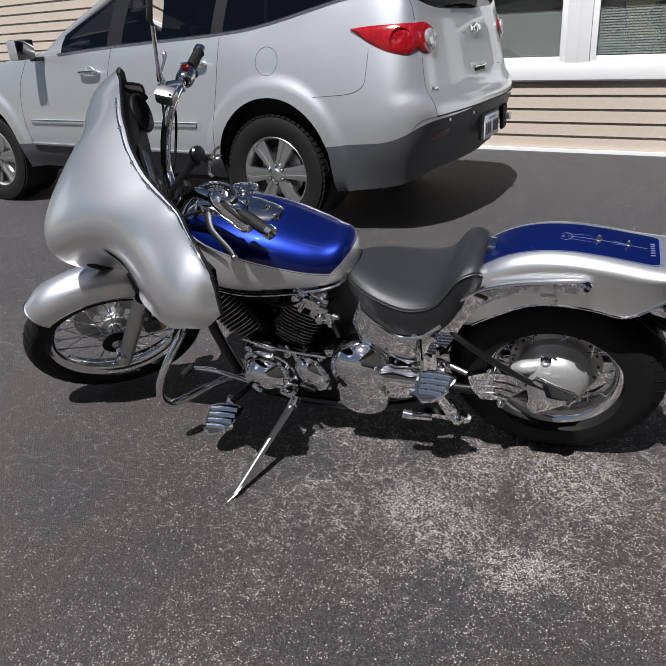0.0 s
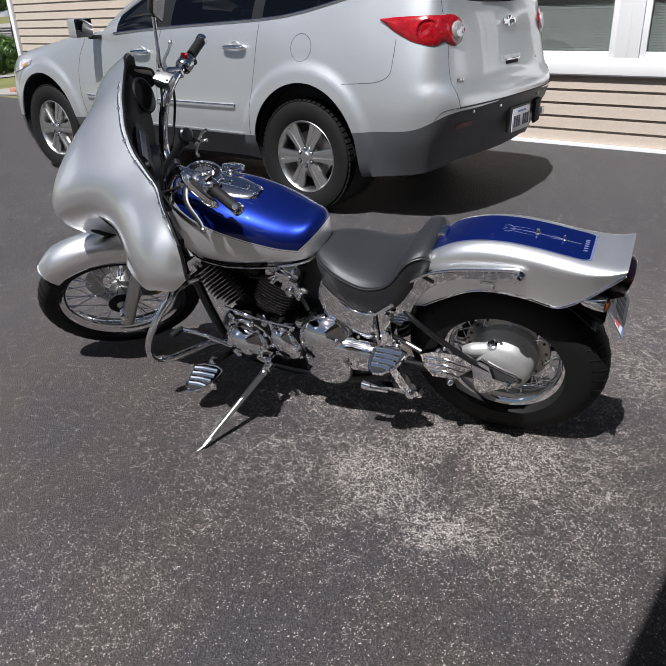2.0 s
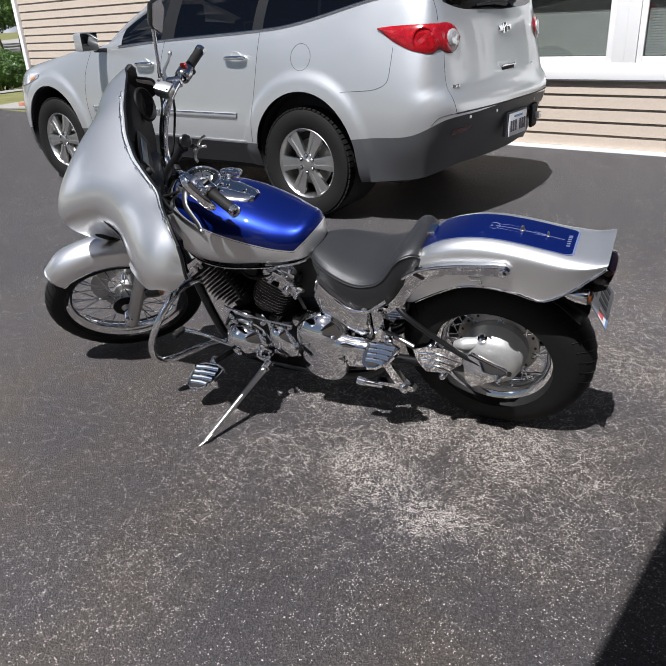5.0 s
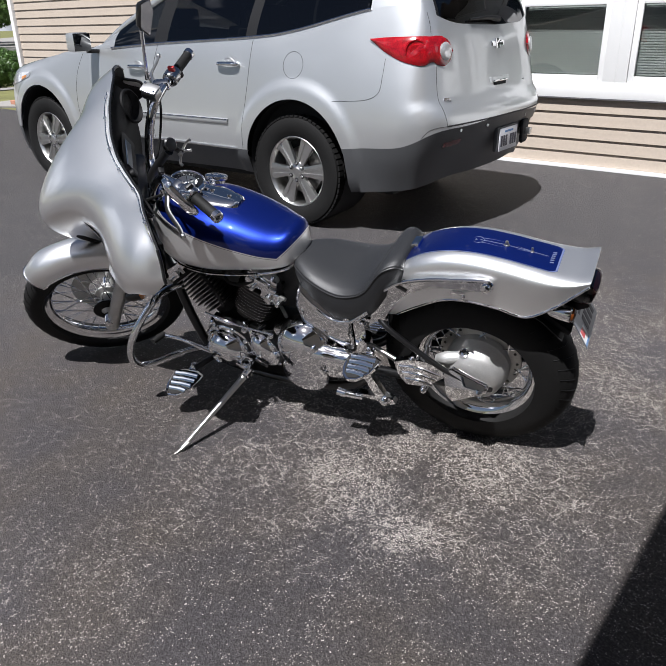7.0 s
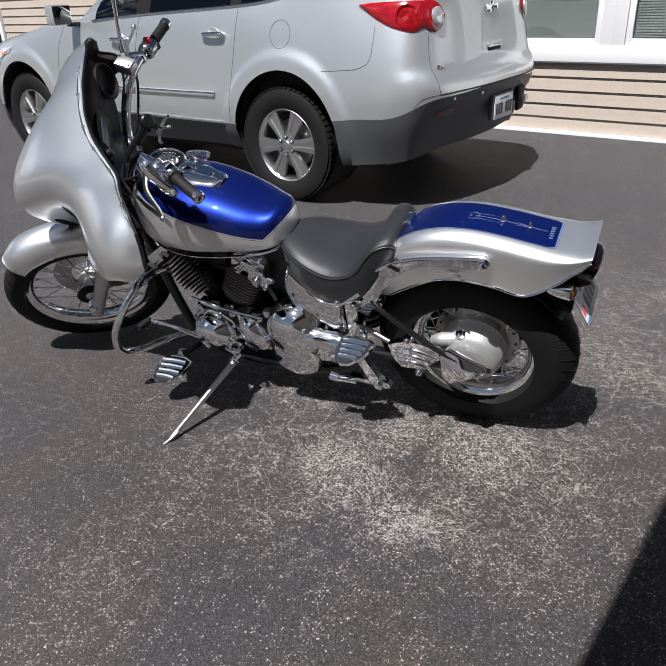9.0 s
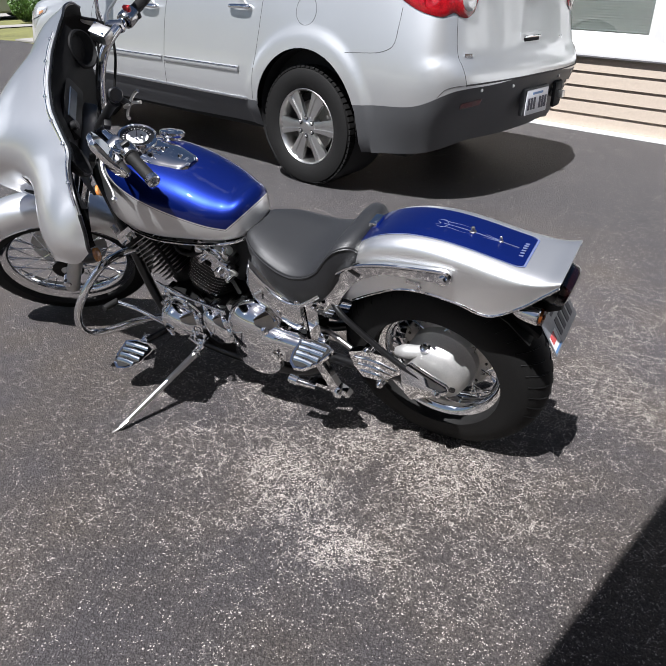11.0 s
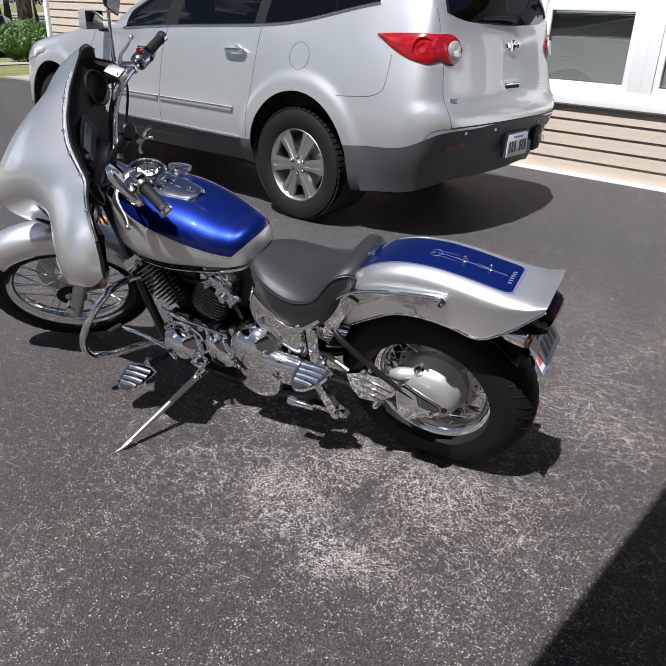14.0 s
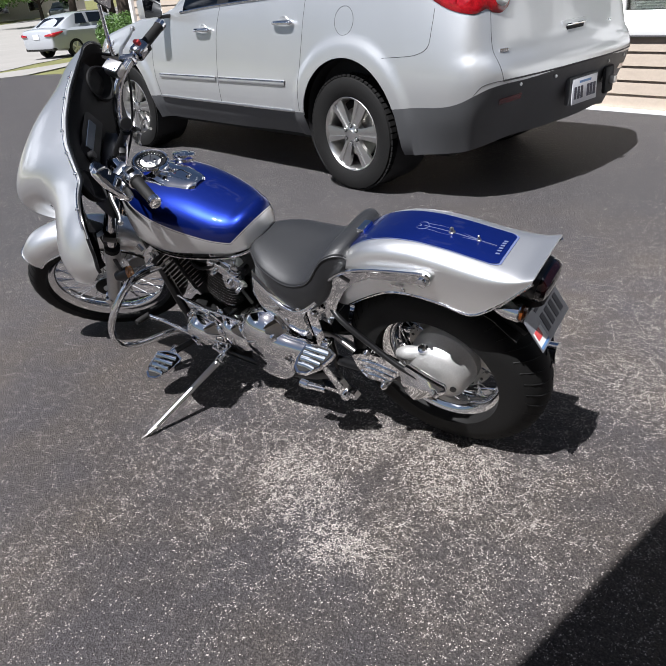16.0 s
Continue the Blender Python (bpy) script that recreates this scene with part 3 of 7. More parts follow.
def car_at(s, z, out=0.0):
    """The point of the left body side at column s (a float index) and height z."""
    f = s * 12
    i = min(int(f), len(NETS[0]) - 2)
    t = f - i
    lv = [NETS[k][i].lerp(NETS[k][i + 1], t) for k in range(5)]
    dense = spline(lv, 6)
    p = dense[0]
    for a, b in zip(dense, dense[1:]):
        if a.z <= z <= b.z:
            p = a.lerp(b, (z - a.z) / max(b.z - a.z, 1e-6))
            break
    else:
        p = dense[0] if z < dense[0].z else dense[-1]
    p = p + Vector((0, -flare(p), 0))
    if s > 10.7 and z < 0.905:                       # bumper cover stands proud below a crease
        k = min(1.0, (s - 10.7) / 0.9) * min(1.0, (0.905 - z) / 0.045)
        q = NETS[2][min(i + 1, len(NETS[2]) - 1)] - NETS[2][i]
        p = p + Vector((q.y, -q.x, 0)).normalized() * (0.012 * k * k * (3 - 2 * k))
    if out:
        q = NETS[2][min(i + 1, len(NETS[2]) - 1)] - NETS[2][i]
        n = Vector((q.y, -q.x, 0)).normalized()
        p = p + n * out
    return p


def s_of_x(x):
    """The column index on the left flank at which the widest line has this x."""
    line = NETS[2]
    for i in range(12, len(line) - 1):
        if line[i].x <= x <= line[i + 1].x:
            return (i + (x - line[i].x) / (line[i + 1].x - line[i].x)) / 12
    return len(NET) - 1.0


def arch(x):
    top = 0.0
    for cx, r, cz in ARCHES:
        if abs(x - cx) < r:
            top = max(top, cz + math.sqrt(r * r - (x - cx) ** 2))
    return top


def level(k, s):
    f = s * 12
    i = min(int(f), len(NETS[0]) - 2)
    return NETS[k][i].lerp(NETS[k][i + 1], f - i)


def body_strip(lo, hi, steps, cuts=True, s0=0.0, s1=None):
    """Rows between two levels round the car's left half; arches cut into it."""
    s1 = len(NET) - 1 if s1 is None else s1
    n = int((s1 - s0) * 44)
    rows = []
    for j in range(n + 1):
        s = s0 + (s1 - s0) * j / n
        a, b = level(lo, s), level(hi, s)
        za = a.z
        if cuts and a.y < -0.9:
            za = min(max(za, arch(a.x)), b.z - 0.002)
        rows.append([car_at(s, za + (b.z - za) * q / steps) for q in range(steps + 1)])
    return rows


def without_slivers(bm, least=0.0012):
    """Takes out the thin leftovers of a strip that an arch has wholly cut away."""
    bmesh.ops.delete(bm, geom=[f for f in bm.faces if max(v.co.z for v in f.verts) - min(v.co.z for v in f.verts) < least and abs(f.calc_center_median().y) > 0.8], context="FACES")
    return bm


def flare(p):
    """How far the fender stands out round a wheel arch."""
    if p.y > -0.88 or p.z < 0.30:
        return 0.0
    most = 0.0
    for cx, r, cz in ARCHES:
        d = (math.hypot(p.x - cx, max(p.z - cz, 0.0)) - r) / 0.15
        if d < 1.0:
            k = 1.0 if d < 0.45 else 0.5 + 0.5 * math.cos(math.pi * (d - 0.45) / 0.55)
            most = max(most, 0.020 * k)
    return most


def both_sides(bm):
    geo = bmesh.ops.duplicate(bm, geom=bm.verts[:] + bm.edges[:] + bm.faces[:])
    for v in geo["geom"]:
        if isinstance(v, bmesh.types.BMVert):
            v.co.y = -v.co.y
    bmesh.ops.remove_doubles(bm, verts=bm.verts, dist=0.0008)
    return bm


def patch(lower, upper, n=24, m=6, out=0.004):
    """A piece that lies on the car's side: lower and upper are lists of (s, z)."""
    a, b = spline([(s, z, 0) for s, z in lower], n), spline([(s, z, 0) for s, z in upper], n)
    rows = []
    for p, q in zip(a, b):
        rows.append([car_at(p.x + (q.x - p.x) * k / m, p.y + (q.y - p.y) * k / m, out) for k in range(m + 1)])
    return rows


def groove(bm, line, r=0.0035, n=10, out=0.0):
    tube(bm, [car_at(p.x, p.y, out) for p in spline([(s, z, 0) for s, z in line], n)], r, 6)
    return bm


def tyre_profile(r, half, rim, crown=0.012):
    return [(rim, -half * 0.86), (rim + 0.012, -half * 0.93), (r * 0.80, -half * 1.04), (r * 0.90, -half * 1.03), (r * 0.955, -half * 0.97), (r - crown, -half * 0.82), (r - crown * 0.3, -half * 0.5),
            (r, 0), (r - crown * 0.3, half * 0.5), (r - crown, half * 0.82), (r * 0.955, half * 0.97), (r * 0.90, half * 1.03), (r * 0.80, half * 1.04), (rim + 0.012, half * 0.93), (rim, half * 0.86)]


def car_wheel(parent, x, side):
    """Six-spoke alloy wheel; z of the wheel's own frame points outwards."""
    m = Matrix.Translation((x, side * 0.845, 0.39)) @ (Matrix.Rotation(radians(90), 4, "X") if side < 0 else Matrix.Rotation(radians(-90), 4, "X"))
    hold = bmesh.new()
    R = 0.252
    lathe(hold, [(0.228, -0.11), (0.232, 0.02), (0.238, 0.085), (R, 0.098), (R + 0.004, 0.106), (R - 0.004, 0.112), (R - 0.012, 0.104), (0.228, 0.07), (0.222, -0.11)], m, 64)
    w = part("wheel", hold, ALLOY, parent, "polished six-spoke alloy wheel")
    bm = bmesh.new()
    lathe(bm, tyre_profile(0.392, 0.122, 0.246), m, 72)
    tyre = part("tyre", bm, RUBBER, w, "black all-season tyre")
    bm = bmesh.new()
    for i in range(60):
        for y in (-0.088, -0.03, 0.03, 0.088):
            q = 2 * math.pi * (i + (0.5 if y in (-0.03, 0.088) else 0)) / 60
            box(bm, (m @ Matrix.Rotation(q, 4, "Z") @ Vector((0.388, 0, y))), (0.012, 0.030, 0.046), (m @ Matrix.Rotation(q, 4, "Z")).to_3x3().to_4x4())
    tread = part("tread", bm, RUBBER, w)
    for i in range(6):
        bm = bmesh.new()
        q = m @ Matrix.Rotation(2 * math.pi * i / 6 + radians(4), 4, "Z")
        rows = []
        for r, wd, z, d in ((0.055, 0.034, 0.104, 0.03), (0.10, 0.036, 0.102, 0.032), (0.17, 0.048, 0.099, 0.03), (0.240, 0.060, 0.101, 0.025)):
            rows.append([q @ Vector((r, y, zz)) for y, zz in ((-wd, z - d), (-wd, z - 0.004), (-wd * 0.62, z), (-wd * 0.34, z), (-wd * 0.3, z - 0.009), (wd * 0.3, z - 0.009), (wd * 0.34, z), (wd * 0.62, z), (wd, z - 0.004), (wd, z - d))])
        grid(bm, rows, wrap=True, cap=True)
        part("spoke", bm, ALLOY, w)
    bm = bmesh.new()
    lathe(bm, [(0.001, 0.112), (0.030, 0.110), (0.038, 0.103), (0.072, 0.098), (0.078, 0.080), (0.078, 0.04)], m, 40)
    part("hub_cap", bm, ALLOY, w)
    for i in range(6):
        bm = bmesh.new()
        q = m @ Matrix.Rotation(2 * math.pi * (i + 0.5) / 6, 4, "Z")
        lathe(bm, [(0.001, 0.116), (0.008, 0.115), (0.0105, 0.110), (0.0105, 0.09)], q @ Matrix.Translation((0.060, 0, 0)), 6)
        nut = part("lug_nut", bm, CHROME, w)
        bm = bmesh.new()
        lathe(bm, [(0.009, 0.1035), (0.0165, 0.1045), (0.0165, 0.096)], q @ Matrix.Translation((0.060, 0, 0)), 20)
        part("nut_well", bm, DARK, nut)
    bm = bmesh.new()
    lathe(bm, [(0.02, 0.02), (0.17, 0.02), (0.17, -0.01), (0.02, -0.01)], m, 40)
    part("brake_disc", bm, STEEL, w)


def mirrored(bm):
    for v in bm.verts:
        v.co.y = -v.co.y
    return bm


def pair(name, make, mat, parent, label="", sharp=50):
    """The same piece on the left and on the right, each a part."""
    return part(name, make(bmesh.new()), mat, parent, label, sharp), part(name, mirrored(make(bmesh.new())), mat, parent, label, sharp)


def strip_piece(lo, hi, steps, s0, s1):
    def make(bm):
        grid(bm, body_strip(lo, hi, steps, False, s0, s1))
        return bm
    return make


def big_car():
    car = thing("car", CAR, "silver crossover car with grey lower cladding parked on the driveway", "car")
    bm = bmesh.new()
    grid(bm, body_strip(1, 3, 24))
    grid(bm, body_strip(3, 4, 6, False, 10.08, 12.30))           # rear pillar
    body = part("body", without_slivers(both_sides(bm)), CAR_SILVER, car, sharp=50)
    bm = bmesh.new()
    grid(bm, body_strip(0, 1, 5))
    clad = part("cladding", without_slivers(both_sides(bm), 0.004), CLADDING, car, "dark grey plastic lower cladding", sharp=50)
    for name, a, b in (("side_window", 6.35, 6.98), ("side_window", 7.14, 7.94), ("quarter_window", 8.08, 10.05)):
        pair(name, strip_piece(3, 4, 5, a, b), CAR_PANE, car, "dark tinted window")
    for a, b in ((6.98, 7.14), (7.94, 8.08)):
        pair("pillar", strip_piece(3, 4, 5, a, b), PLASTIC, car, "black pillar")
    bm = bmesh.new()
    grid(bm, body_strip(3, 4, 5, False, 12.42, 15.0))
    part("rear_window", both_sides(bm), CAR_PANE, car, "dark tinted rear window")
    pair("rear_window_edge", strip_piece(3, 4, 5, 12.30, 12.42), PLASTIC, car)

    def along(k, s0, s1, r, out=0.004, n=60):
        def make(bm):
            tube(bm, [level(k, s0 + (s1 - s0) * j / n) + V3_out(s0 + (s1 - s0) * j / n, out) for j in range(n + 1)], r, 6)
            return bm
        return make

    def V3_out(s, d):
        i = min(int(s * 12), len(NETS[2]) - 2)
        q = NETS[2][i + 1] - NETS[2][i]
        return Vector((q.y, -q.x, 0)).normalized() * d
    pair("belt_moulding", along(3, 6.3, 10.1, 0.008), CHROME, body, "bright moulding under the windows")
    pair("sill_strip", along(1, 5.25, 7.85, 0.009, 0.008), ALLOY, clad, "satin strip along the sill")
    # roof, hood and windscreen
    bm = bmesh.new()
    edge = [level(4, 6.9 + (15 - 6.9) * j / 60) for j in range(61)]
    rows = [[Vector((p.x, p.y * (1 - k / 8), p.z + 0.09 * math.sin(math.pi / 2 * k / 8))) for k in range(9)] for p in edge if p.x < 0.9]
    grid(bm, rows)
    part("roof", both_sides(bm), CAR_SILVER, car)
    bm = bmesh.new()
    edge = [level(4, 6.2 * j / 60) for j in range(61)]
    rows = [[Vector((p.x, p.y * (1 - k / 8), p.z + 0.07 * math.sin(math.pi / 2 * k / 8))) for k in range(9)] for p in edge]
    grid(bm, rows)
    grid(bm, body_strip(3, 4, 4, False, 0.0, 6.35))
    part("hood", both_sides(bm), CAR_SILVER, car)
    bm = bmesh.new()
    lo, hi = level(4, 6.2), level(4, 6.95)
    grid(bm, [[Vector((lo.x - 0.25 * math.sin(math.pi / 2 * k / 8), lo.y * (1 - k / 8), lo.z + 0.07 * math.sin(math.pi / 2 * k / 8))).lerp(Vector((hi.x - 0.1 * math.sin(math.pi / 2 * k / 8), hi.y * (1 - k / 8), hi.z + 0.09 * math.sin(math.pi / 2 * k / 8))), q / 5) for k in range(9)] for q in range(6)])
    part("windscreen", both_sides(bm), CAR_PANE, car)
    pair("pillar", lambda b: tube(b, [level(4, 6.02) + Vector((-0.02, 0.03, -0.03)), level(4, 6.4) + Vector((0, 0.02, 0)), level(4, 6.95)], 0.032, 10, smooth=4), CAR_SILVER, car)
    # under the car, the cabin and the wheel wells
    bm = bmesh.new()
    box(bm, (-1.5, 0, 0.34), (4.4, 1.50, 0.14))
    box(bm, (-1.0, 0, 0.75), (3.4, 1.7, 0.5))
    for x in (-1.75, -0.75, 0.15):
        for y in (-0.42, 0.42):
            box(bm, (x + 0.1, y, 1.15), (0.16, 0.48, 0.42), Matrix.Rotation(radians(12), 4, "Y"), bevel=0.05)
            box(bm, (x + 0.16, y, 1.42), (0.10, 0.26, 0.16), bevel=0.03)
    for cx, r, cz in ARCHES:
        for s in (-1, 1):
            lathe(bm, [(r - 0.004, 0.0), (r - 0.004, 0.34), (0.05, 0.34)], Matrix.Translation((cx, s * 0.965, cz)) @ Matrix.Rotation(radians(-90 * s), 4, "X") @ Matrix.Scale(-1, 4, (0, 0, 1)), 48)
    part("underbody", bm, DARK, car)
    # lips of the wheel arches
    for cx, r, cz in ARCHES:
        def lip(b, cx=cx, r=r, cz=cz):
            pts = []
            for k in range(49):
                q = math.pi * (0.03 + 0.94 * k / 48)
                x, z = cx - (r + 0.012) * math.cos(q), cz + (r + 0.012) * math.sin(q)
                p = car_at(s_of_x(x), max(z, 0.30))
                pts.append(Vector((x, p.y + 0.008, z)))
            return tube(b, pts, 0.008, 10, flat=0.5)
        pair("arch_lip", lip, CAR_SILVER, body)
    # panel gaps
    gaps = [
        [(s_of_x(-0.455), 0.53), (s_of_x(-0.44), 0.75), (s_of_x(-0.40), 1.0), (s_of_x(-0.37), 1.27)],
        [(s_of_x(-1.46), 0.53), (s_of_x(-1.45), 0.80), (s_of_x(-1.42), 1.05), (s_of_x(-1.37), 1.24)],
        [(s_of_x(-2.42), 0.54), (s_of_x(-2.46), 0.75), (s_of_x(-2.44), 1.0), (s_of_x(-2.36), 1.17)],
        [(s_of_x(0.46), 0.90), (s_of_x(0.62), 0.915), (s_of_x(0.705), 0.96), (s_of_x(0.725), 1.06), (s_of_x(0.735), 1.16)],
        [(s_of_x(0.36), 0.895), (s_of_x(0.46), 0.90)],
        [(12.12, 1.12), (12.10, 0.95), (12.22, 0.83), (12.28, 0.76)],
        [(12.0, 1.30), (11.98, 1.36), (11.9, 1.42)],
        [(11.55, 0.690), (11.75, 0.735), (12.0, 0.752), (12.28, 0.757)],
    ]
    for g in gaps:
        pair("panel_gap", lambda b, g=g: groove(b, g, 0.0016), DARK, body)
    bm = bmesh.new()
    for k in range(2):
        groove(bm, [(12.28 + (2.72) * j / 10, 0.757 + 0.012 * math.sin(j / 10 * math.pi / 2)) for j in range(11)], 0.0055)
    part("hatch_gap", both_sides(bm), DARK, body)
    c = [(s_of_x(0.008 + 0.085 * math.cos(q)), 1.112 + 0.085 * math.sin(q)) for q in (2 * math.pi * j / 20 for j in range(21))]
    part("fuel_door_gap", groove(bmesh.new(), c, 0.0015, 3), DARK, body)
    # mouldings, handles
    for a, b in ((-1.44, -0.60), (-2.36, -1.48)):
        def mould(bm, a=a, b=b):
            rows = []
            for z, o in ((0.688, 0.001), (0.694, 0.010), (0.712, 0.013), (0.728, 0.010), (0.733, 0.001)):
                rows.append([car_at(s_of_x(a + (b - a) * j / 24), z, o) for j in range(25)])
            grid(bm, rows)
            return bm
        pair("door_moulding", mould, CAR_SILVER, body)
        pair("moulding_strip", lambda bm, a=a, b=b: tube(bm, [car_at(s_of_x(a + (b - a) * j / 24), 0.724, 0.012) for j in range(25)], 0.0045, 6), CHROME, body)
    for x, z in ((-0.585, 1.110), (-1.605, 1.072)):
        def cup(bm, x=x, z=z):
            m = Matrix.Translation(car_at(s_of_x(x), z, 0.001)) @ axis_to((0, -1, 0))
            lathe(bm, [(0.075, 0.0), (0.072, 0.003), (0.05, -0.002), (0.0005, -0.004)], m @ Matrix.Diagonal((0.75, 0.62, 1, 1)), 28)
            return bm
        def grip(bm, x=x, z=z):
            p = car_at(s_of_x(x), z, 0.0)
            tube(bm, [p + Vector((-0.10, -0.006, 0.002)), p + Vector((-0.085, -0.028, 0.004)), p + Vector((0, -0.036, 0.006)), p + Vector((0.085, -0.028, 0.004)), p + Vector((0.10, -0.006, 0.002))], [0.012, 0.017, 0.016, 0.018, 0.014], 12, smooth=4, flat=0.75)
            return bm
        pair("handle_cup", cup, CAR_SILVER, body)
        pair("door_handle", grip, CHROME, body, "chrome door handle")
    # door mirrors
    def housing(bm):
        box(bm, (-2.175, -1.085, 1.258), (0.10, 0.190, 0.150), Matrix.Rotation(radians(8), 4, "Z"), bevel=0.026)
        return bm
    def mglass(bm):
        box(bm, (-2.122, -1.088, 1.258), (0.008, 0.176, 0.136), Matrix.Rotation(radians(8), 4, "Z"), bevel=0.003)
        return bm
    def marm(bm):
        box(bm, (-2.16, -0.965, 1.185), (0.07, 0.10, 0.03), bevel=0.01)
        return bm
    for side, flip in ((0, lambda b: b), (1, mirrored)):
        hm = part("door_mirror", flip(housing(bmesh.new())), CAR_SILVER, car, "silver door mirror")
        part("mirror_glass", flip(mglass(bmesh.new())), GLASS_DARK, hm)
        part("mirror_arm", flip(marm(bmesh.new())), PLASTIC, hm)
    # tail lamps
    low = [(10.13, 1.268), (10.5, 1.195), (11.0, 1.140), (11.6, 1.118), (12.0, 1.138), (12.2, 1.118), (12.45, 1.112), (12.68, 1.145), (12.78, 1.195)]
    up = [(10.13, 1.276), (10.5, 1.283), (11.0, 1.286), (11.6, 1.287), (12.0, 1.285), (12.2, 1.288), (12.45, 1.282), (12.68, 1.252), (12.78, 1.205)]
    def lens(bm):
        rows = patch(low, up, 6, 8, 0.0)
        grid(bm, [[p + (car_at(11.6, 1.2, 1) - car_at(11.6, 1.2)) * 0.0 + Vector((0.012, -0.012, 0)) * math.sin(math.pi * k / 8) ** 0.5 + Vector((0.004, -0.004, 0)) for k, p in enumerate(r)] for r in rows])
        return bm
    def white(bm):
        c = car_at(12.43, 1.198, 0.018)
        q = car_at(12.6, 1.198) - car_at(12.3, 1.198)
        m = Matrix.Translation(c) @ axis_to((q.y, -q.x, 0.12 * q.length))
        lathe(bm, [(0.052, -0.012), (0.054, 0.004), (0.046, 0.011), (0.025, 0.014), (0.0005, 0.015)], m, 32)
        return bm
    def inner(bm):
        c = car_at(11.35, 1.205, 0.010)
        m = Matrix.Translation(c) @ axis_to((0.6, -0.8, 0))
        lathe(bm, [(0.068, -0.004), (0.066, 0.004), (0.060, 0.005), (0.054, -0.001), (0.040, 0.001), (0.036, 0.006), (0.012, 0.008), (0.0005, 0.008)], m, 32)
        return bm
    for flip in ((lambda b: b), mirrored):
        tl = part("tail_lamp", flip(lens(bmesh.new())), RED, car, "red tail lamp with a round clear lens", 60)
        part("clear_lens", flip(white(bmesh.new())), CLEAR_LENS, tl)
        part("lamp_bowl", flip(inner(bmesh.new())), RED, tl)
    # tailgate: handle recess, badge shapes, wiper, plate
    bm = bmesh.new()
    box(bm, (1.095, 0, 0.968), (0.012, 0.29, 0.085), bevel=0.004)
    rec = part("handle_recess", bm, CAR_SILVER, body)
    bm = bmesh.new()
    box(bm, (1.103, 0, 0.972), (0.010, 0.20, 0.034), bevel=0.004)
    part("grip_shadow", bm, DARK, rec)
    bm = bmesh.new()
    box(bm, (1.108, 0, 0.985), (0.014, 0.22, 0.014), bevel=0.004)
    part("grip_bar", bm, CHROME, rec)
    bm = bmesh.new()
    box(bm, (1.062, 0, 1.222), (0.014, 0.20, 0.036), Matrix.Rotation(radians(-9), 4, "Y"), bevel=0.004)
    box(bm, (1.063, 0, 1.222), (0.014, 0.072, 0.066), Matrix.Rotation(radians(-9), 4, "Y"), bevel=0.004)
    part("emblem", bm, CHROME, body, "plain chrome badge")
    for k in range(8):
        bm = bmesh.new()
        box(bm, (1.084, 0.30 + 0.026 * k, 0.955), (0.008, 0.017, 0.024), bevel=0.002)
        part("letter_bar", bm, CHROME, body)
    for k in range(3):
        bm = bmesh.new()
        p = car_at(12.36 + 0.055 * k, 0.915, 0.004)
        box(bm, p, (0.008, 0.030, 0.020), Matrix.Rotation(radians(-25), 4, "Z"), bevel=0.002)
        part("letter_bar", bm, CHROME, body)
    bm = bmesh.new()
    tube(bm, [(1.035, 0.06, 1.375), (1.03, -0.10, 1.385), (1.02, -0.36, 1.375)], [0.020, 0.014, 0.007], 8)
    wiper = part("wiper", bm, PLASTIC, car, "black rear wiper")
    bm = bmesh.new()
    box(bm, (1.178, 0, 0.60), (0.034, 0.35, 0.170), bevel=0.012)
    pocket = part("plate_pocket", bm, CLADDING, clad)
    bm = bmesh.new()
    box(bm, (1.200, 0, 0.595), (0.006, 0.305, 0.155), bevel=0.002)
    plate = part("number_plate", bm, PLATE, car, "white number plate with dark characters")
    for k in range(7):
        bm = bmesh.new()
        if k == 3:
            bm.free()
            continue
        box(bm, (1.2045, -0.117 + 0.039 * k, 0.585), (0.003, 0.026, 0.075))
        part("plate_bar", bm, INK, plate)
    bm = bmesh.new()
    box(bm, (1.2045, 0, 0.648), (0.003, 0.14, 0.014))
    part("plate_bar", bm, PLATE_BLUE, plate)
    bm = bmesh.new()
    box(bm, (1.172, 0.36, 0.60), (0.03, 0.16, 0.17), Matrix.Rotation(radians(8), 4, "Z"), bevel=0.02)
    part("hitch_cover", bm, DARK, clad)
    bm = bmesh.new()
    box(bm, (1.172, 0.37, 0.60), (0.10, 0.045, 0.045), bevel=0.004)
    part("tow_socket", bm, ALLOY, clad)
    for y0 in (-1, 1):
        bm = bmesh.new()
        grid(bm, [[Vector((p.x, p.y * -y0, p.z)) for p in r] for r in patch([(12.25, 0.615), (12.85, 0.632)], [(12.25, 0.650), (12.85, 0.667)], 8, 3, 0.003)])
        part("reflector", bm, DARK_RED, clad)
    def sensor(bm, s, z):
        m = Matrix.Translation(car_at(s, z, 0.003)) @ axis_to((1, -0.2, 0))
        return lathe(bm, [(0.011, -0.003), (0.010, 0.003), (0.0005, 0.004)], m, 14)
    for s in (12.75, 13.75):
        pair("parking_sensor", lambda b, s=s: sensor(b, s, 0.72), CAR_SILVER, clad)
    # head lamp corner that shows past the fender
    def head(bm):
        grid(bm, patch([(2.6, 0.86), (3.2, 0.90), (3.7, 0.955)], [(2.6, 0.94), (3.2, 0.985), (3.7, 1.0)], 6, 5, 0.006))
        return bm
    lamps = pair("head_lamp", head, CLEAR_LENS, car, "clear head lamp with an amber corner")
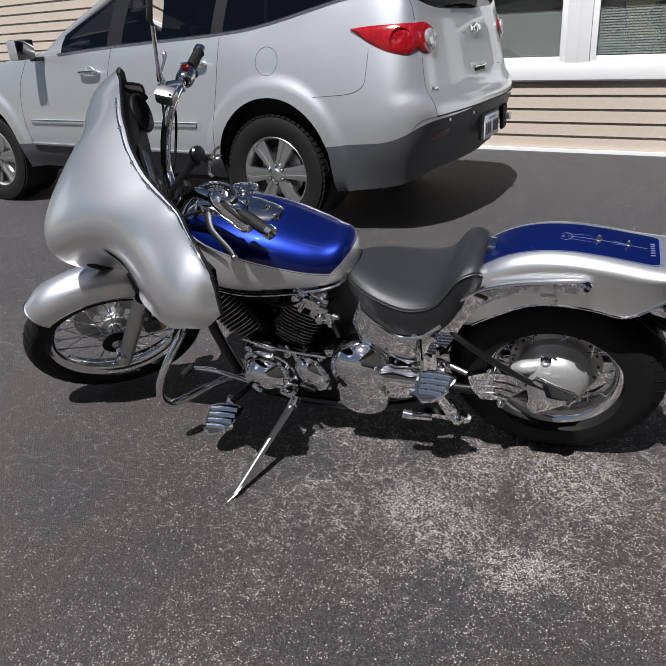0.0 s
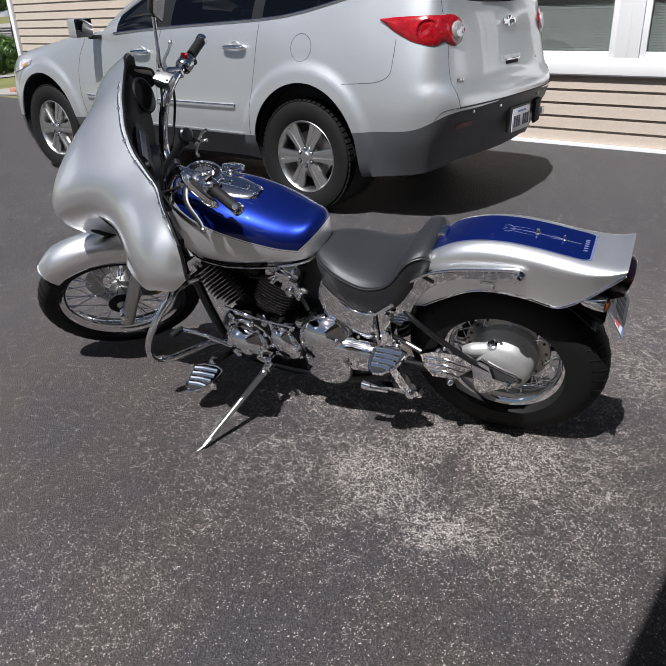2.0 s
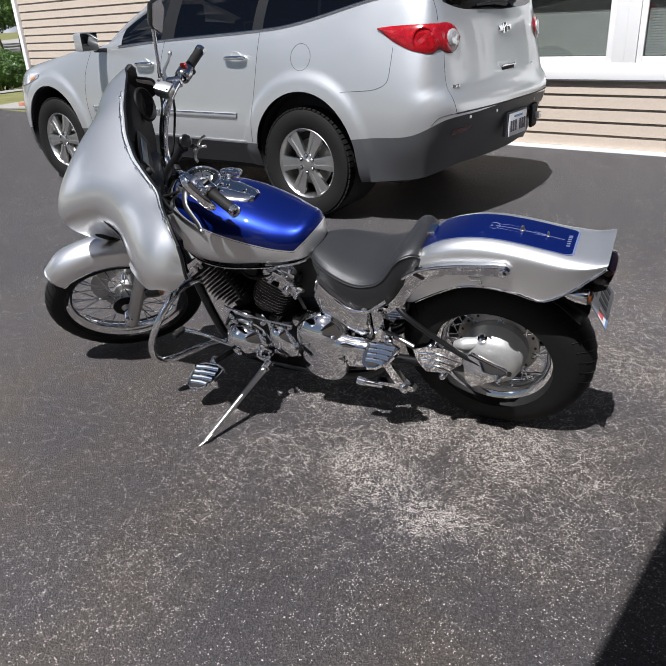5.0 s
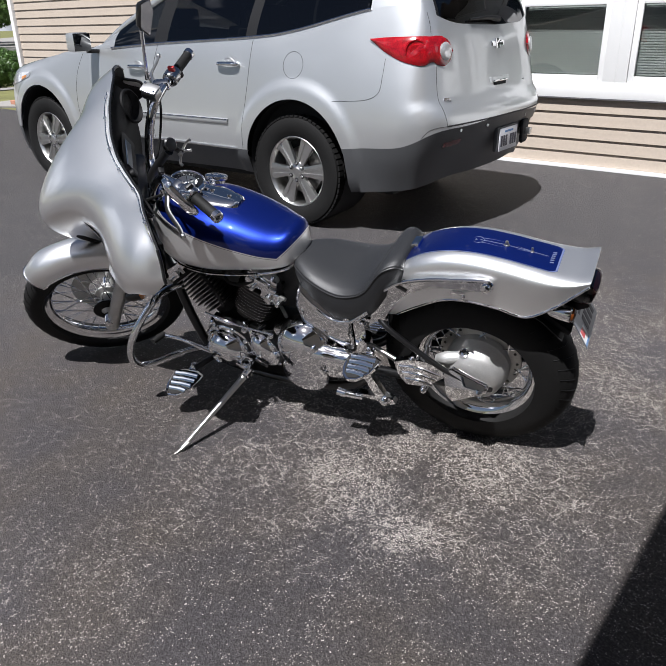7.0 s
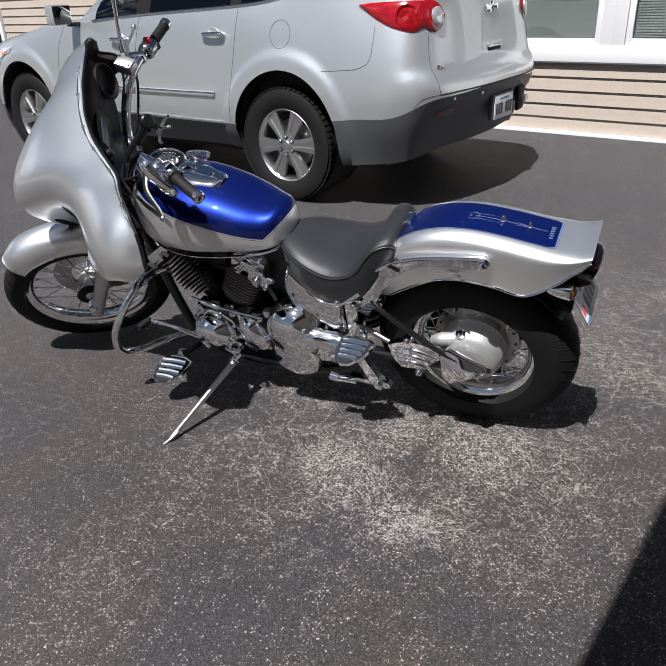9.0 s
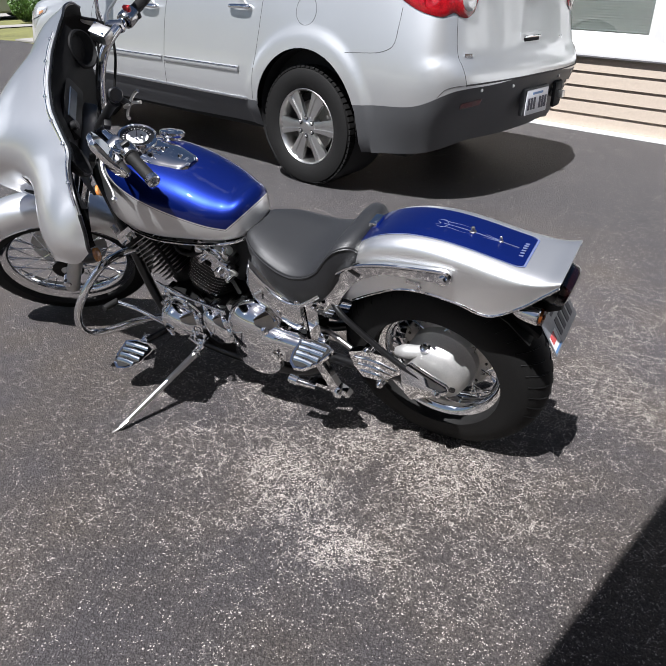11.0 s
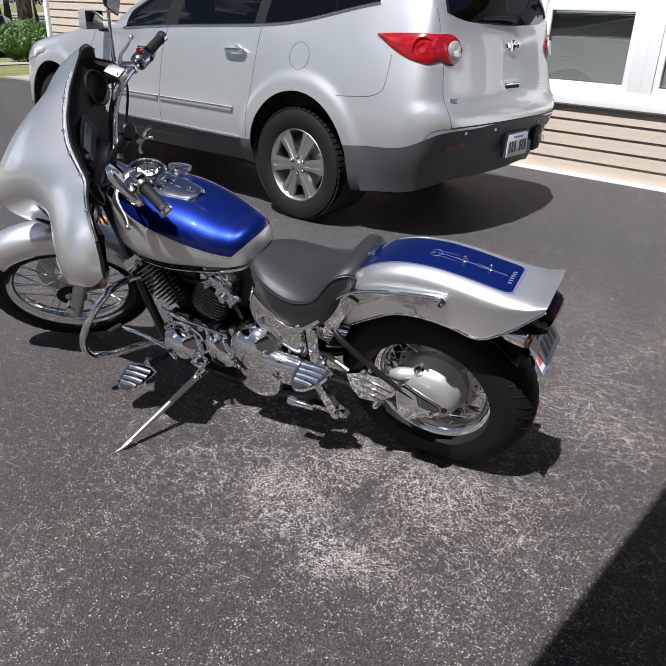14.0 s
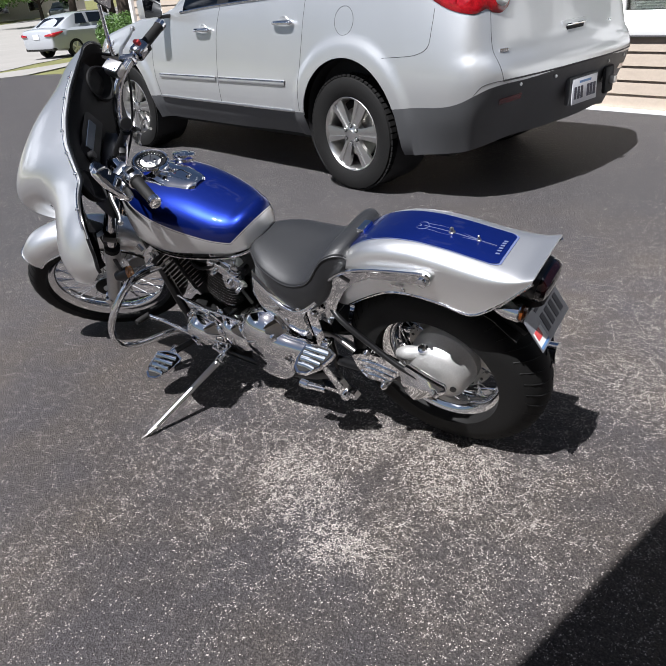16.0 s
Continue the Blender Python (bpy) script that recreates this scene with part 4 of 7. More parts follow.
    for lamp, flip in zip(lamps, (lambda b: b, mirrored)):
        bm = bmesh.new()
        grid(bm, patch([(3.35, 0.925), (3.56, 0.948)], [(3.35, 0.955), (3.56, 0.970)], 4, 3, 0.010))
        part("amber_corner", flip(bm), AMBER, lamp)
    for x in (0.0, -3.02):
        for s in (-1, 1):
            car_wheel(car, x, s)
    return car


big_car()


# ---- the motorcycle ----
LEAN_DEG, RAKE, STEER_DEG = 15.8, 33.0, 40.0
BIKE = pose(0, 0, 0, LEAN_DEG, 0, 0)               # x rearwards, -y its left side, z up in its own plane
_a = Vector((math.sin(radians(RAKE)), 0, math.cos(radians(RAKE))))
STEER = Matrix.Translation((-1.755, 0, 0)) @ Matrix.Rotation(radians(STEER_DEG), 4, _a) @ Matrix.Translation((1.755, 0, 0))
V3 = Vector


def steered(bm):
    bmesh.ops.transform(bm, matrix=STEER, verts=bm.verts)
    return bm


def two_tone():
    """Blue on top, silver below a curved seam with a pale pinstripe."""
    m = material("tank_paint", (0.5, 0.5, 0.5), 0.42, 0.42, 0.03, 3, 500, coat=1.0, coat_rough=0.015, fleck=0.05)
    n, l, p = nodes_of(m)
    split = n.new("ShaderNodeSeparateXYZ")
    l.new(n["Texture Coordinate"].outputs["Object"], split.inputs[0])

    def calc(op, a, b=0.0, c=0.0):
        q = n.new("ShaderNodeMath")
        q.operation = op
        for i, v in enumerate((a, b, c)):
            if isinstance(v, float):
                q.inputs[i].default_value = v
            else:
                l.new(v, q.inputs[i])
        return q.outputs[0]

    x, z = split.outputs["X"], split.outputs["Z"]
    d = calc("ADD", x, 0.66)
    seam = calc("MULTIPLY_ADD", d, -0.288, 0.718)
    rear = calc("MULTIPLY", calc("MAXIMUM", calc("ADD", x, 0.640), 0.0), 1.10)
    over = calc("SUBTRACT", z, calc("ADD", seam, rear))

    def step(v, lo, hi):
        r = n.new("ShaderNodeMapRange")
        r.inputs["From Min"].default_value, r.inputs["From Max"].default_value = lo, hi
        l.new(v, r.inputs["Value"])
        return r.outputs["Result"]

    def mix(f, a, b):
        q = n.new("ShaderNodeMix")
        q.data_type = "RGBA"
        l.new(f, q.inputs[0])
        for s, v in ((6, a), (7, b)):
            if isinstance(v, tuple):
                q.inputs[s].default_value = (*v, 1)
            else:
                l.new(v, q.inputs[s])
        return q.outputs[2]

    stripe = mix(step(over, -0.0022, -0.0020), (0.80, 0.80, 0.795), (0.10, 0.105, 0.13))
    stripe = mix(step(over, -0.0006, -0.0004), stripe, (0.88, 0.88, 0.88))
    shine = n.new("ShaderNodeMapRange")
    shine.inputs["To Min"].default_value, shine.inputs["To Max"].default_value = 0.88, 0.84
    l.new(step(over, 0.0035, 0.0042), shine.inputs["Value"])
    l.new(shine.outputs["Result"], p.inputs["Metallic"])
    l.new(mix(step(over, 0.0035, 0.0042), stripe, (0.003, 0.015, 0.165)), p.inputs["Base Color"])
    return m


TANK_PAINT = two_tone()
FIN = material("machined_fin_edge", (0.52, 0.52, 0.51), 0.22, 1.0, 0.05)


def bike_wheel(bike, name, cx, cz, rim, half, r_tyre, tyre_half, steer, spokes, hub_r, hub_half, label):
    turn = steered if steer else (lambda b: b)
    m = Matrix.Translation((cx, 0, cz)) @ Matrix.Rotation(radians(90), 4, "X")      # z of the wheel points to the left
    bm = bmesh.new()
    lathe(bm, [(rim, -half), (rim + 0.004, -half - 0.003), (rim + 0.006, -half + 0.002), (rim - 0.010, -half + 0.012), (rim - 0.022, -half * 0.35), (rim - 0.024, 0), (rim - 0.022, half * 0.35), (rim - 0.010, half - 0.012), (rim + 0.006, half - 0.002), (rim + 0.004, half + 0.003),
               (rim, half), (rim - 0.008, half - 0.004), (rim - 0.018, half - 0.012), (rim - 0.026, half * 0.55), (rim - 0.033, 0), (rim - 0.026, -half * 0.55), (rim - 0.018, -half + 0.012), (rim - 0.008, -half + 0.004), (rim, -half)], m, 80)
    wheel = part(name, turn(bm), CHROME, bike, label, sharp=60)
    bm = bmesh.new()
    prof = [(rim - 0.002, -half + 0.002)]
    for i in range(25):
        q = math.pi * (i / 24)
        z = -math.cos(q) * tyre_half
        prof.append((rim + 0.006 + (r_tyre - rim - 0.006) * math.sin(q) ** 0.62, z))
    prof.append((rim - 0.002, half - 0.002))
    lathe(bm, prof, m, 96)
    tyre = part("tyre", turn(bm), RUBBER, wheel, "black motorcycle tyre")
    # tread cuts as thin dark bars that lie in the crown
    bm = bmesh.new()
    n = 44
    for i in range(n):
        for s in (-1, 1):
            q = 2 * math.pi * (i + (0.5 if s > 0 else 0)) / n
            pts = []
            for k in range(5):
                t = 0.15 + 0.72 * k / 4
                z = s * tyre_half * t
                r = rim + 0.006 + (r_tyre - rim - 0.006) * (1 - t * t) ** 0.31 + 0.0004
                a = q + 0.13 * t * t
                pts.append(m @ V3((r * math.cos(a), r * math.sin(a), z)))
            tube(bm, pts, 0.0022, 5)
    tagged(part("tread_groove", turn(bm), ENGINE, wheel), kind="stuff")
    for i in range(spokes):
        bm = bmesh.new()
        s = 1 if i % 2 else -1
        q = 2 * math.pi * i / spokes
        lead = (0.62 if (i // 2) % 2 else -0.62) * (1.0 if hub_r < 0.1 else 0.42)
        a = m @ V3((hub_r * math.cos(q + lead), hub_r * math.sin(q + lead), s * hub_half))
        b = m @ V3(((rim - 0.030) * math.cos(q), (rim - 0.030) * math.sin(q), s * 0.006))
        rod(bm, a, b, 0.0021, seg=6)
        rod(bm, b + (a - b).normalized() * 0.018, b, 0.0034, seg=6)
        part("spoke", turn(bm), CHROME, wheel)
    return wheel, m


def tank_body(bike):
    bm = bmesh.new()
    rows = []
    for u, top, bot, hw in ((-1.175, 0.82, 0.72, 0.035), (-1.15, 0.845, 0.675, 0.085), (-1.09, 0.869, 0.645, 0.132), (-1.00, 0.880, 0.634, 0.158), (-0.90, 0.870, 0.634, 0.164), (-0.80, 0.846, 0.644, 0.154), (-0.71, 0.813, 0.652, 0.137), (-0.655, 0.794, 0.656, 0.116), (-0.616, 0.790, 0.664, 0.092), (-0.595, 0.776, 0.676, 0.064), (-0.583, 0.755, 0.697, 0.026)):
        mid, ring = bot + (top - bot) * 0.40, []
        for j in range(36):
            q = 2 * math.pi * j / 36
            c, s = math.cos(q), math.sin(q)
            v = hw * math.copysign(abs(c) ** 0.66, c)
            w = mid + (top - mid) * abs(s) ** 0.70 if s > 0 else mid - (mid - bot) * abs(s) ** 0.55
            ring.append(V3((u, v, w)))
        rows.append(ring)
    rows = [list(r) for r in zip(*[spline(c, 6) for c in zip(*rows)])]
    grid(bm, rows, wrap=True, cap=True)
    tank = part("tank", bm, TANK_PAINT, bike, "two-tone fuel tank, blue above silver", sharp=60)
    # bright rolled seam under the tank
    bm = bmesh.new()
    line = [(-1.13, -0.085, 0.668), (-1.05, -0.118, 0.640), (-0.95, -0.130, 0.630), (-0.85, -0.130, 0.636), (-0.75, -0.120, 0.645), (-0.67, -0.100, 0.652), (-0.622, -0.072, 0.660), (-0.598, -0.036, 0.674)]
    tube(bm, line, 0.005, 6, smooth=5)
    part("tank_seam", bm, CHROME, tank)
    # filler cap
    bm = bmesh.new()
    m = Matrix.Translation((-0.968, 0.098, 0.866)) @ axis_to((0.05, 0.34, 0.9))
    lathe(bm, [(0.031, -0.01), (0.031, 0.008), (0.038, 0.010), (0.0405, 0.016), (0.0400, 0.023), (0.035, 0.027), (0.024, 0.0285), (0.021, 0.0265), (0.019, 0.030), (0.001, 0.032)], m, 40)
    part("filler_cap", bm, CHROME, tank, "round chrome filler cap")
    # chrome console with the speedometer
    bm = bmesh.new()
    net = []
    for u, hw, w, drop in ((-1.090, 0.030, 0.890, 0.02), (-1.065, 0.058, 0.903, 0.03), (-1.015, 0.068, 0.902, 0.032), (-0.965, 0.069, 0.896, 0.026), (-0.912, 0.064, 0.887, 0.018), (-0.87, 0.056, 0.877, 0.016), (-0.825, 0.042, 0.867, 0.014), (-0.808, 0.026, 0.859, 0.012)):
        net.append([V3((u, k * hw, w - drop * abs(k) ** 3)) for k in (-1, -0.8, -0.4, 0, 0.4, 0.8, 1)])
    shell(bm, sheet(net, 5, 4), 0.010)
    console = part("console", bm, CHROME, tank, "teardrop chrome console")
    bm = bmesh.new()
    m = Matrix.Translation((-1.022, 0.0, 0.886)) @ axis_to((0.30, 0, 0.95))
    lathe(bm, [(0.050, -0.01), (0.056, 0.012), (0.061, 0.026), (0.062, 0.034), (0.058, 0.038), (0.053, 0.036), (0.052, 0.030)], m, 56)
    part("bezel", bm, CHROME, console)
    bm = bmesh.new()
    lathe(bm, [(0.001, 0.029), (0.053, 0.029), (0.053, 0.024)], m, 48)
    dial = part("dial", bm, BLACK, console, "black dial with a white middle")
    bm = bmesh.new()
    lathe(bm, [(0.001, 0.0312), (0.034, 0.0312), (0.034, 0.0295)], m, 40)
    part("dial_face", bm, DIAL, console)
    for k in range(19):
        bm = bmesh.new()
        q = radians(-120 + 240 * k / 18 + 90)
        box(bm, m @ V3((0.042 * math.cos(q), 0.042 * math.sin(q), 0.0305)), (0.005, 0.0010 if k % 2 else 0.0018, 0.001), m.to_3x3().to_4x4() @ Matrix.Rotation(q, 4, "Z"))
        part("dial_mark", bm, DIAL, console)
    bm = bmesh.new()
    box(bm, m @ V3((0.010, 0.010, 0.0325)), (0.050, 0.0018, 0.0012), m.to_3x3().to_4x4() @ Matrix.Rotation(radians(40), 4, "Z"))
    part("needle", bm, INK, console)
    for a, b, c in ((-0.012, 0.010, 0.016), (-0.012, -0.010, 0.014), (0.014, -0.006, 0.010)):
        bm = bmesh.new()
        box(bm, m @ V3((a, b, 0.0318)), (0.005, c, 0.0008), m.to_3x3().to_4x4())
        part("dial_print", bm, INK, console)
    for u, v in ((-0.915, 0.0), (-0.850, 0.0)):
        bm = bmesh.new()
        lathe(bm, [(0.001, 0.006), (0.005, 0.005), (0.008, 0.0), (0.008, -0.006)], Matrix.Translation((u, v, 0.893 - (u + 0.925) * 0.24)) @ axis_to((0.3, 0, 1)), 16)
        part("screw", bm, CHROME, console)


FENDER = ((-0.33, 0.630, -0.30, 0.55, 0.095), (-0.245, 0.712, -0.225, 0.56, 0.103), (-0.158, 0.774, -0.155, 0.606, 0.109), (-0.072, 0.802, -0.07, 0.650, 0.112), (0.02, 0.808, 0.01, 0.662, 0.114), (0.11, 0.798, 0.10, 0.653, 0.115), (0.185, 0.784, 0.185, 0.636, 0.115), (0.25, 0.772, 0.262, 0.682, 0.111), (0.305, 0.768, 0.312, 0.725, 0.103), (0.352, 0.776, 0.348, 0.758, 0.096))
PROFILE = [(0.0, 0.0), (0.38, 0.004), (0.66, 0.022), (0.84, 0.075), (0.95, 0.17), (0.995, 0.32), (1.0, 0.65), (0.99, 1.0)]


def fender_net(lift=0.0, side=1.0):
    net = []
    for ut, wt, ul, wl_, hw in FENDER:
        pts = [V3((ut + (ul - ut) * d, -hw * k, wt + lift + (wl_ - wt) * d)) for k, d in PROFILE]
        net.append([V3((p.x, -p.y, p.z)) for p in pts[:0:-1]] + pts)
    return net


def rear_fender(bike):
    bm = bmesh.new()
    shell(bm, sheet(fender_net(), 7, 4), 0.0035)
    f = part("rear_fender", bm, SILVER, bike, "silver rear fender with a flared tail", sharp=60)
    # blue panel let into the top, with a pale stripe round it
    for name, mat, k, lift, a, b in (("panel_stripe", PINSTRIPE, 0.605, 0.0016, -0.262, 0.260), ("blue_panel", BLUE, 0.58, 0.0028, -0.27, 0.255)):
        rows = sheet(fender_net(), 10, 5)
        bm = bmesh.new()
        out = []
        for row in rows:
            c = row[len(row) // 2]
            if not a < c.x < b:
                continue
            near = min(1.0, (b - c.x) / 0.03)
            hw = 0.112 * k * (0.70 + 0.30 * math.sqrt(max(1 - (1 - near) ** 2, 0.0)))
            pick = []
            for j in range(13):
                v = hw * (j / 6 - 1)
                for p, q in zip(row, row[1:]):
                    if min(p.y, q.y) - 1e-9 <= v <= max(p.y, q.y) + 1e-9:
                        t = (v - p.y) / (q.y - p.y) if abs(q.y - p.y) > 1e-9 else 0
                        pick.append(p.lerp(q, t) + V3((0, 0, lift)))
                        break
            if len(pick) == 13:
                out.append(pick)
        grid(bm, out)
        part(name, bm, mat, f)
    # pin-striping, maker's lettering as bars, and two studs on the panel
    def on_top(u, v, lift=0.0045):
        for a, b in zip(FENDER, FENDER[1:]):
            if a[0] <= u <= b[0]:
                t = (u - a[0]) / (b[0] - a[0])
                w = a[1] + (b[1] - a[1]) * t
                return V3((u, v, w - 0.004 * (abs(v) / 0.04) ** 2 + lift))
        return V3((u, v, 0.80))
    stripes = [[(0.02, 0.0), (0.10, 0.0), (0.22, 0.0)], [(-0.005, 0.022), (0.03, 0.012), (0.08, 0.014), (0.17, 0.002)], [(-0.005, -0.022), (0.03, -0.012), (0.08, -0.014), (0.17, -0.002)],
               [(0.035, 0.0), (0.02, 0.016), (0.0, 0.010), (0.012, 0.0)], [(0.035, 0.0), (0.02, -0.016), (0.0, -0.010), (0.012, 0.0)]]
    for s in stripes:
        bm = bmesh.new()
        tube(bm, [on_top(u, v, 0.0036) for u, v in s], 0.0009, 5, smooth=6)
        part("pinstripe", bm, PINSTRIPE, f)
    for k in range(6):
        bm = bmesh.new()
        v = -0.026 + 0.0104 * k
        a, b = on_top(0.228, v), on_top(0.239, v)
        box(bm, (a + b) / 2, (0.011, 0.005, 0.0010))
        part("letter_bar", bm, PINSTRIPE, f)
    for u, r in ((0.099, 0.009), (0.173, 0.006)):
        bm = bmesh.new()
        lathe(bm, [(r, -0.004), (r, 0.003), (r * 0.6, 0.004), (r * 0.6, 0.013), (r * 0.4, 0.016), (0.0005, 0.017)], Matrix.Translation(on_top(u, 0, 0.002)), 14)
        part("stud", bm, STEEL, f)
    # bright bead on the lower edge
    for s in (-1, 1):
        bm = bmesh.new()
        tube(bm, [(ul, s * hw * 0.99, wl_) for ut, wt, ul, wl_, hw in FENDER[1:]], 0.0038, 7, smooth=6)
        part("edge_bead", bm, CHROME, f)
    # side rails that carry the fender
    for s in (-1, 1):
        top = [(-0.345, 0.50), (-0.300, 0.585), (-0.252, 0.672), (-0.190, 0.712), (-0.101, 0.738), (0.002, 0.752), (0.072, 0.758), (0.090, 0.748), (0.092, 0.735), (0.084, 0.722)]
        low = [(0.072, 0.716), (0.001, 0.716), (-0.102, 0.704), (-0.166, 0.672), (-0.203, 0.641), (-0.244, 0.583), (-0.27, 0.53), (-0.30, 0.48)]
        bm = bmesh.new()
        prism(bm, top + low, s * 0.116, s * 0.128, SIDE)
        bevelled(bm, 0.003)
        rail = part("fender_rail", bm, CHROME, f, "curved chrome fender rail", sharp=40)
        bm = bmesh.new()
        tube(bm, [(u, s * 0.130, w - 0.003) for u, w in top[2:8]], 0.0055, 8, smooth=4)
        part("rail_lip", bm, CHROME, rail)
        for u, w, r in ((0.072, 0.737, 0.016), (-0.005, 0.742, 0.007), (0.004, 0.690, 0.006)):
            bm = bmesh.new()
            m = Matrix.Translation((u, s * 0.128, w)) @ axis_to((0, s, 0))
            lathe(bm, [(r, 0.0), (r, r * 0.5), (r * 0.8, r * 0.95), (r * 0.4, r * 1.15), (0.0005, r * 1.2)], m, 20)
            part("bolt", bm, CHROME, rail)
        bm = bmesh.new()
        box(bm, (-0.015, s * 0.126, 0.700), (0.040, 0.010, 0.010), bevel=0.002)
        part("tab", bm, CHROME, rail)
        bm = bmesh.new()
        box(bm, (-0.195, s * 0.128, 0.688), (0.045, 0.006, 0.012), Matrix.Rotation(radians(25), 4, "Y"), bevel=0.002)
        part("slot", bm, BLACK, rail)
    return f


def tail(bike):
    lamp = bmesh.new()
    m = Matrix.Translation((0.318, 0, 0.706)) @ axis_to((0.94, 0, -0.30))
    net = []
    for k in range(24):
        q = 2 * math.pi * k / 24
        net.append((0.040 * math.copysign(abs(math.cos(q)) ** 0.7, math.cos(q)), 0.072 * math.copysign(abs(math.sin(q)) ** 0.7, math.sin(q))))
    turned = m @ Matrix.Rotation(radians(0), 4, "Z")
    def ring(scale, d):
        return [turned @ V3((y * scale, x * scale, d)) for x, y in net]
    rows = [ring(1.0, -0.03), ring(1.0, 0.012), ring(0.97, 0.02)]
    grid(lamp, rows, wrap=True, cap=True)
    lamp = part("tail_lamp", lamp, BLACK, bike, "wide oval tail lamp under the fender tail")
    bm = bmesh.new()
    rows = [ring(0.95, 0.018), ring(0.93, 0.034), ring(0.82, 0.043), ring(0.5, 0.049), ring(0.1, 0.05)]
    grid(bm, rows, wrap=True, cap=True)
    part("lens", bm, material("smoked_red_lens", (0.005, 0.001, 0.0012), 0.10, 0.0, 0.2, coat=1.0), lamp, "smoked dark red lens")
    bm = bmesh.new()
    box(bm, (0.285, 0, 0.66), (0.12, 0.10, 0.07), Matrix.Rotation(radians(-25), 4, "Y"), bevel=0.01)
    box(bm, (0.24, 0, 0.60), (0.16, 0.12, 0.02), Matrix.Rotation(radians(35), 4, "Y"), bevel=0.006)
    part("tail_bracket", bm, PLASTIC, bike)
    # number plate with bars in place of its characters
    flat_m = Matrix.Translation((0.338, 0, 0.580)) @ axis_to((0.894, 0, 0.447)) @ Matrix.Rotation(radians(0), 4, "Z")
    # own frame: y of the plate along v
    right, up = V3((0, 1, 0)), V3((-0.447, 0, 0.894))
    nrm = V3((0.894, 0, 0.447))
    frame_m = Matrix(((right.x, up.x, nrm.x, 0.338), (right.y, up.y, nrm.y, 0), (right.z, up.z, nrm.z, 0.582), (0, 0, 0, 1)))
    def rect(w, h, cx, cy, d0, d1, mat, name, parent, r=0.0):
        b = bmesh.new()
        box(b, frame_m @ V3((cx, cy, (d0 + d1) / 2)), (w, h, d1 - d0), frame_m.to_3x3().to_4x4(), bevel=r)
        return part(name, b, mat, parent)
    # grey base puts the fender's shade into the plate's colour
    plate = rect(0.180, 0.104, 0, 0, -0.0015, 0.0015, material("shaded_plate", (0.17, 0.175, 0.20), 0.35, 0.3, 0.12, 30, 200), "number_plate", bike)
    plate["label"] = "white, blue and red motorcycle number plate"
    rect(0.070, 0.010, 0, 0.040, 0.0012, 0.0022, INK, "plate_band", plate)
    # corner kept white as the plate's sunlit part, with red and blue stickers
    rect(0.046, 0.050, -0.064, -0.020, 0.0012, 0.0018, WHITE, "plate_sticker", plate)
    rect(0.026, 0.026, -0.068, -0.008, 0.0016, 0.0024, PLATE_RED, "plate_sticker", plate)
    rect(0.046, 0.008, -0.064, -0.042, 0.0016, 0.0024, PLATE_BLUE, "plate_sticker", plate)
    for k in range(4):
        rect(0.018, 0.050, -0.020 + 0.028 * k, -0.006, 0.0013, 0.0025, INK, "plate_bar", plate)
    for s in (-1, 1):
        bm = bmesh.new()
        m = Matrix.Translation((0.262, s * 0.075, 0.648)) @ axis_to((1, 0, -0.12))
        lathe(bm, [(0.0005, -0.03), (0.012, -0.027), (0.022, -0.010), (0.0265, 0.015), (0.0275, 0.042), (0.025, 0.045)], m, 28)
        ind = part("turn_signal", bm, CHROME, bike, "chrome bullet turn signal")
        bm = bmesh.new()
        lathe(bm, [(0.025, 0.044), (0.023, 0.052), (0.012, 0.057), (0.0005, 0.058)], m, 24)
        part("lens", bm, SMOKED_AMBER, ind)


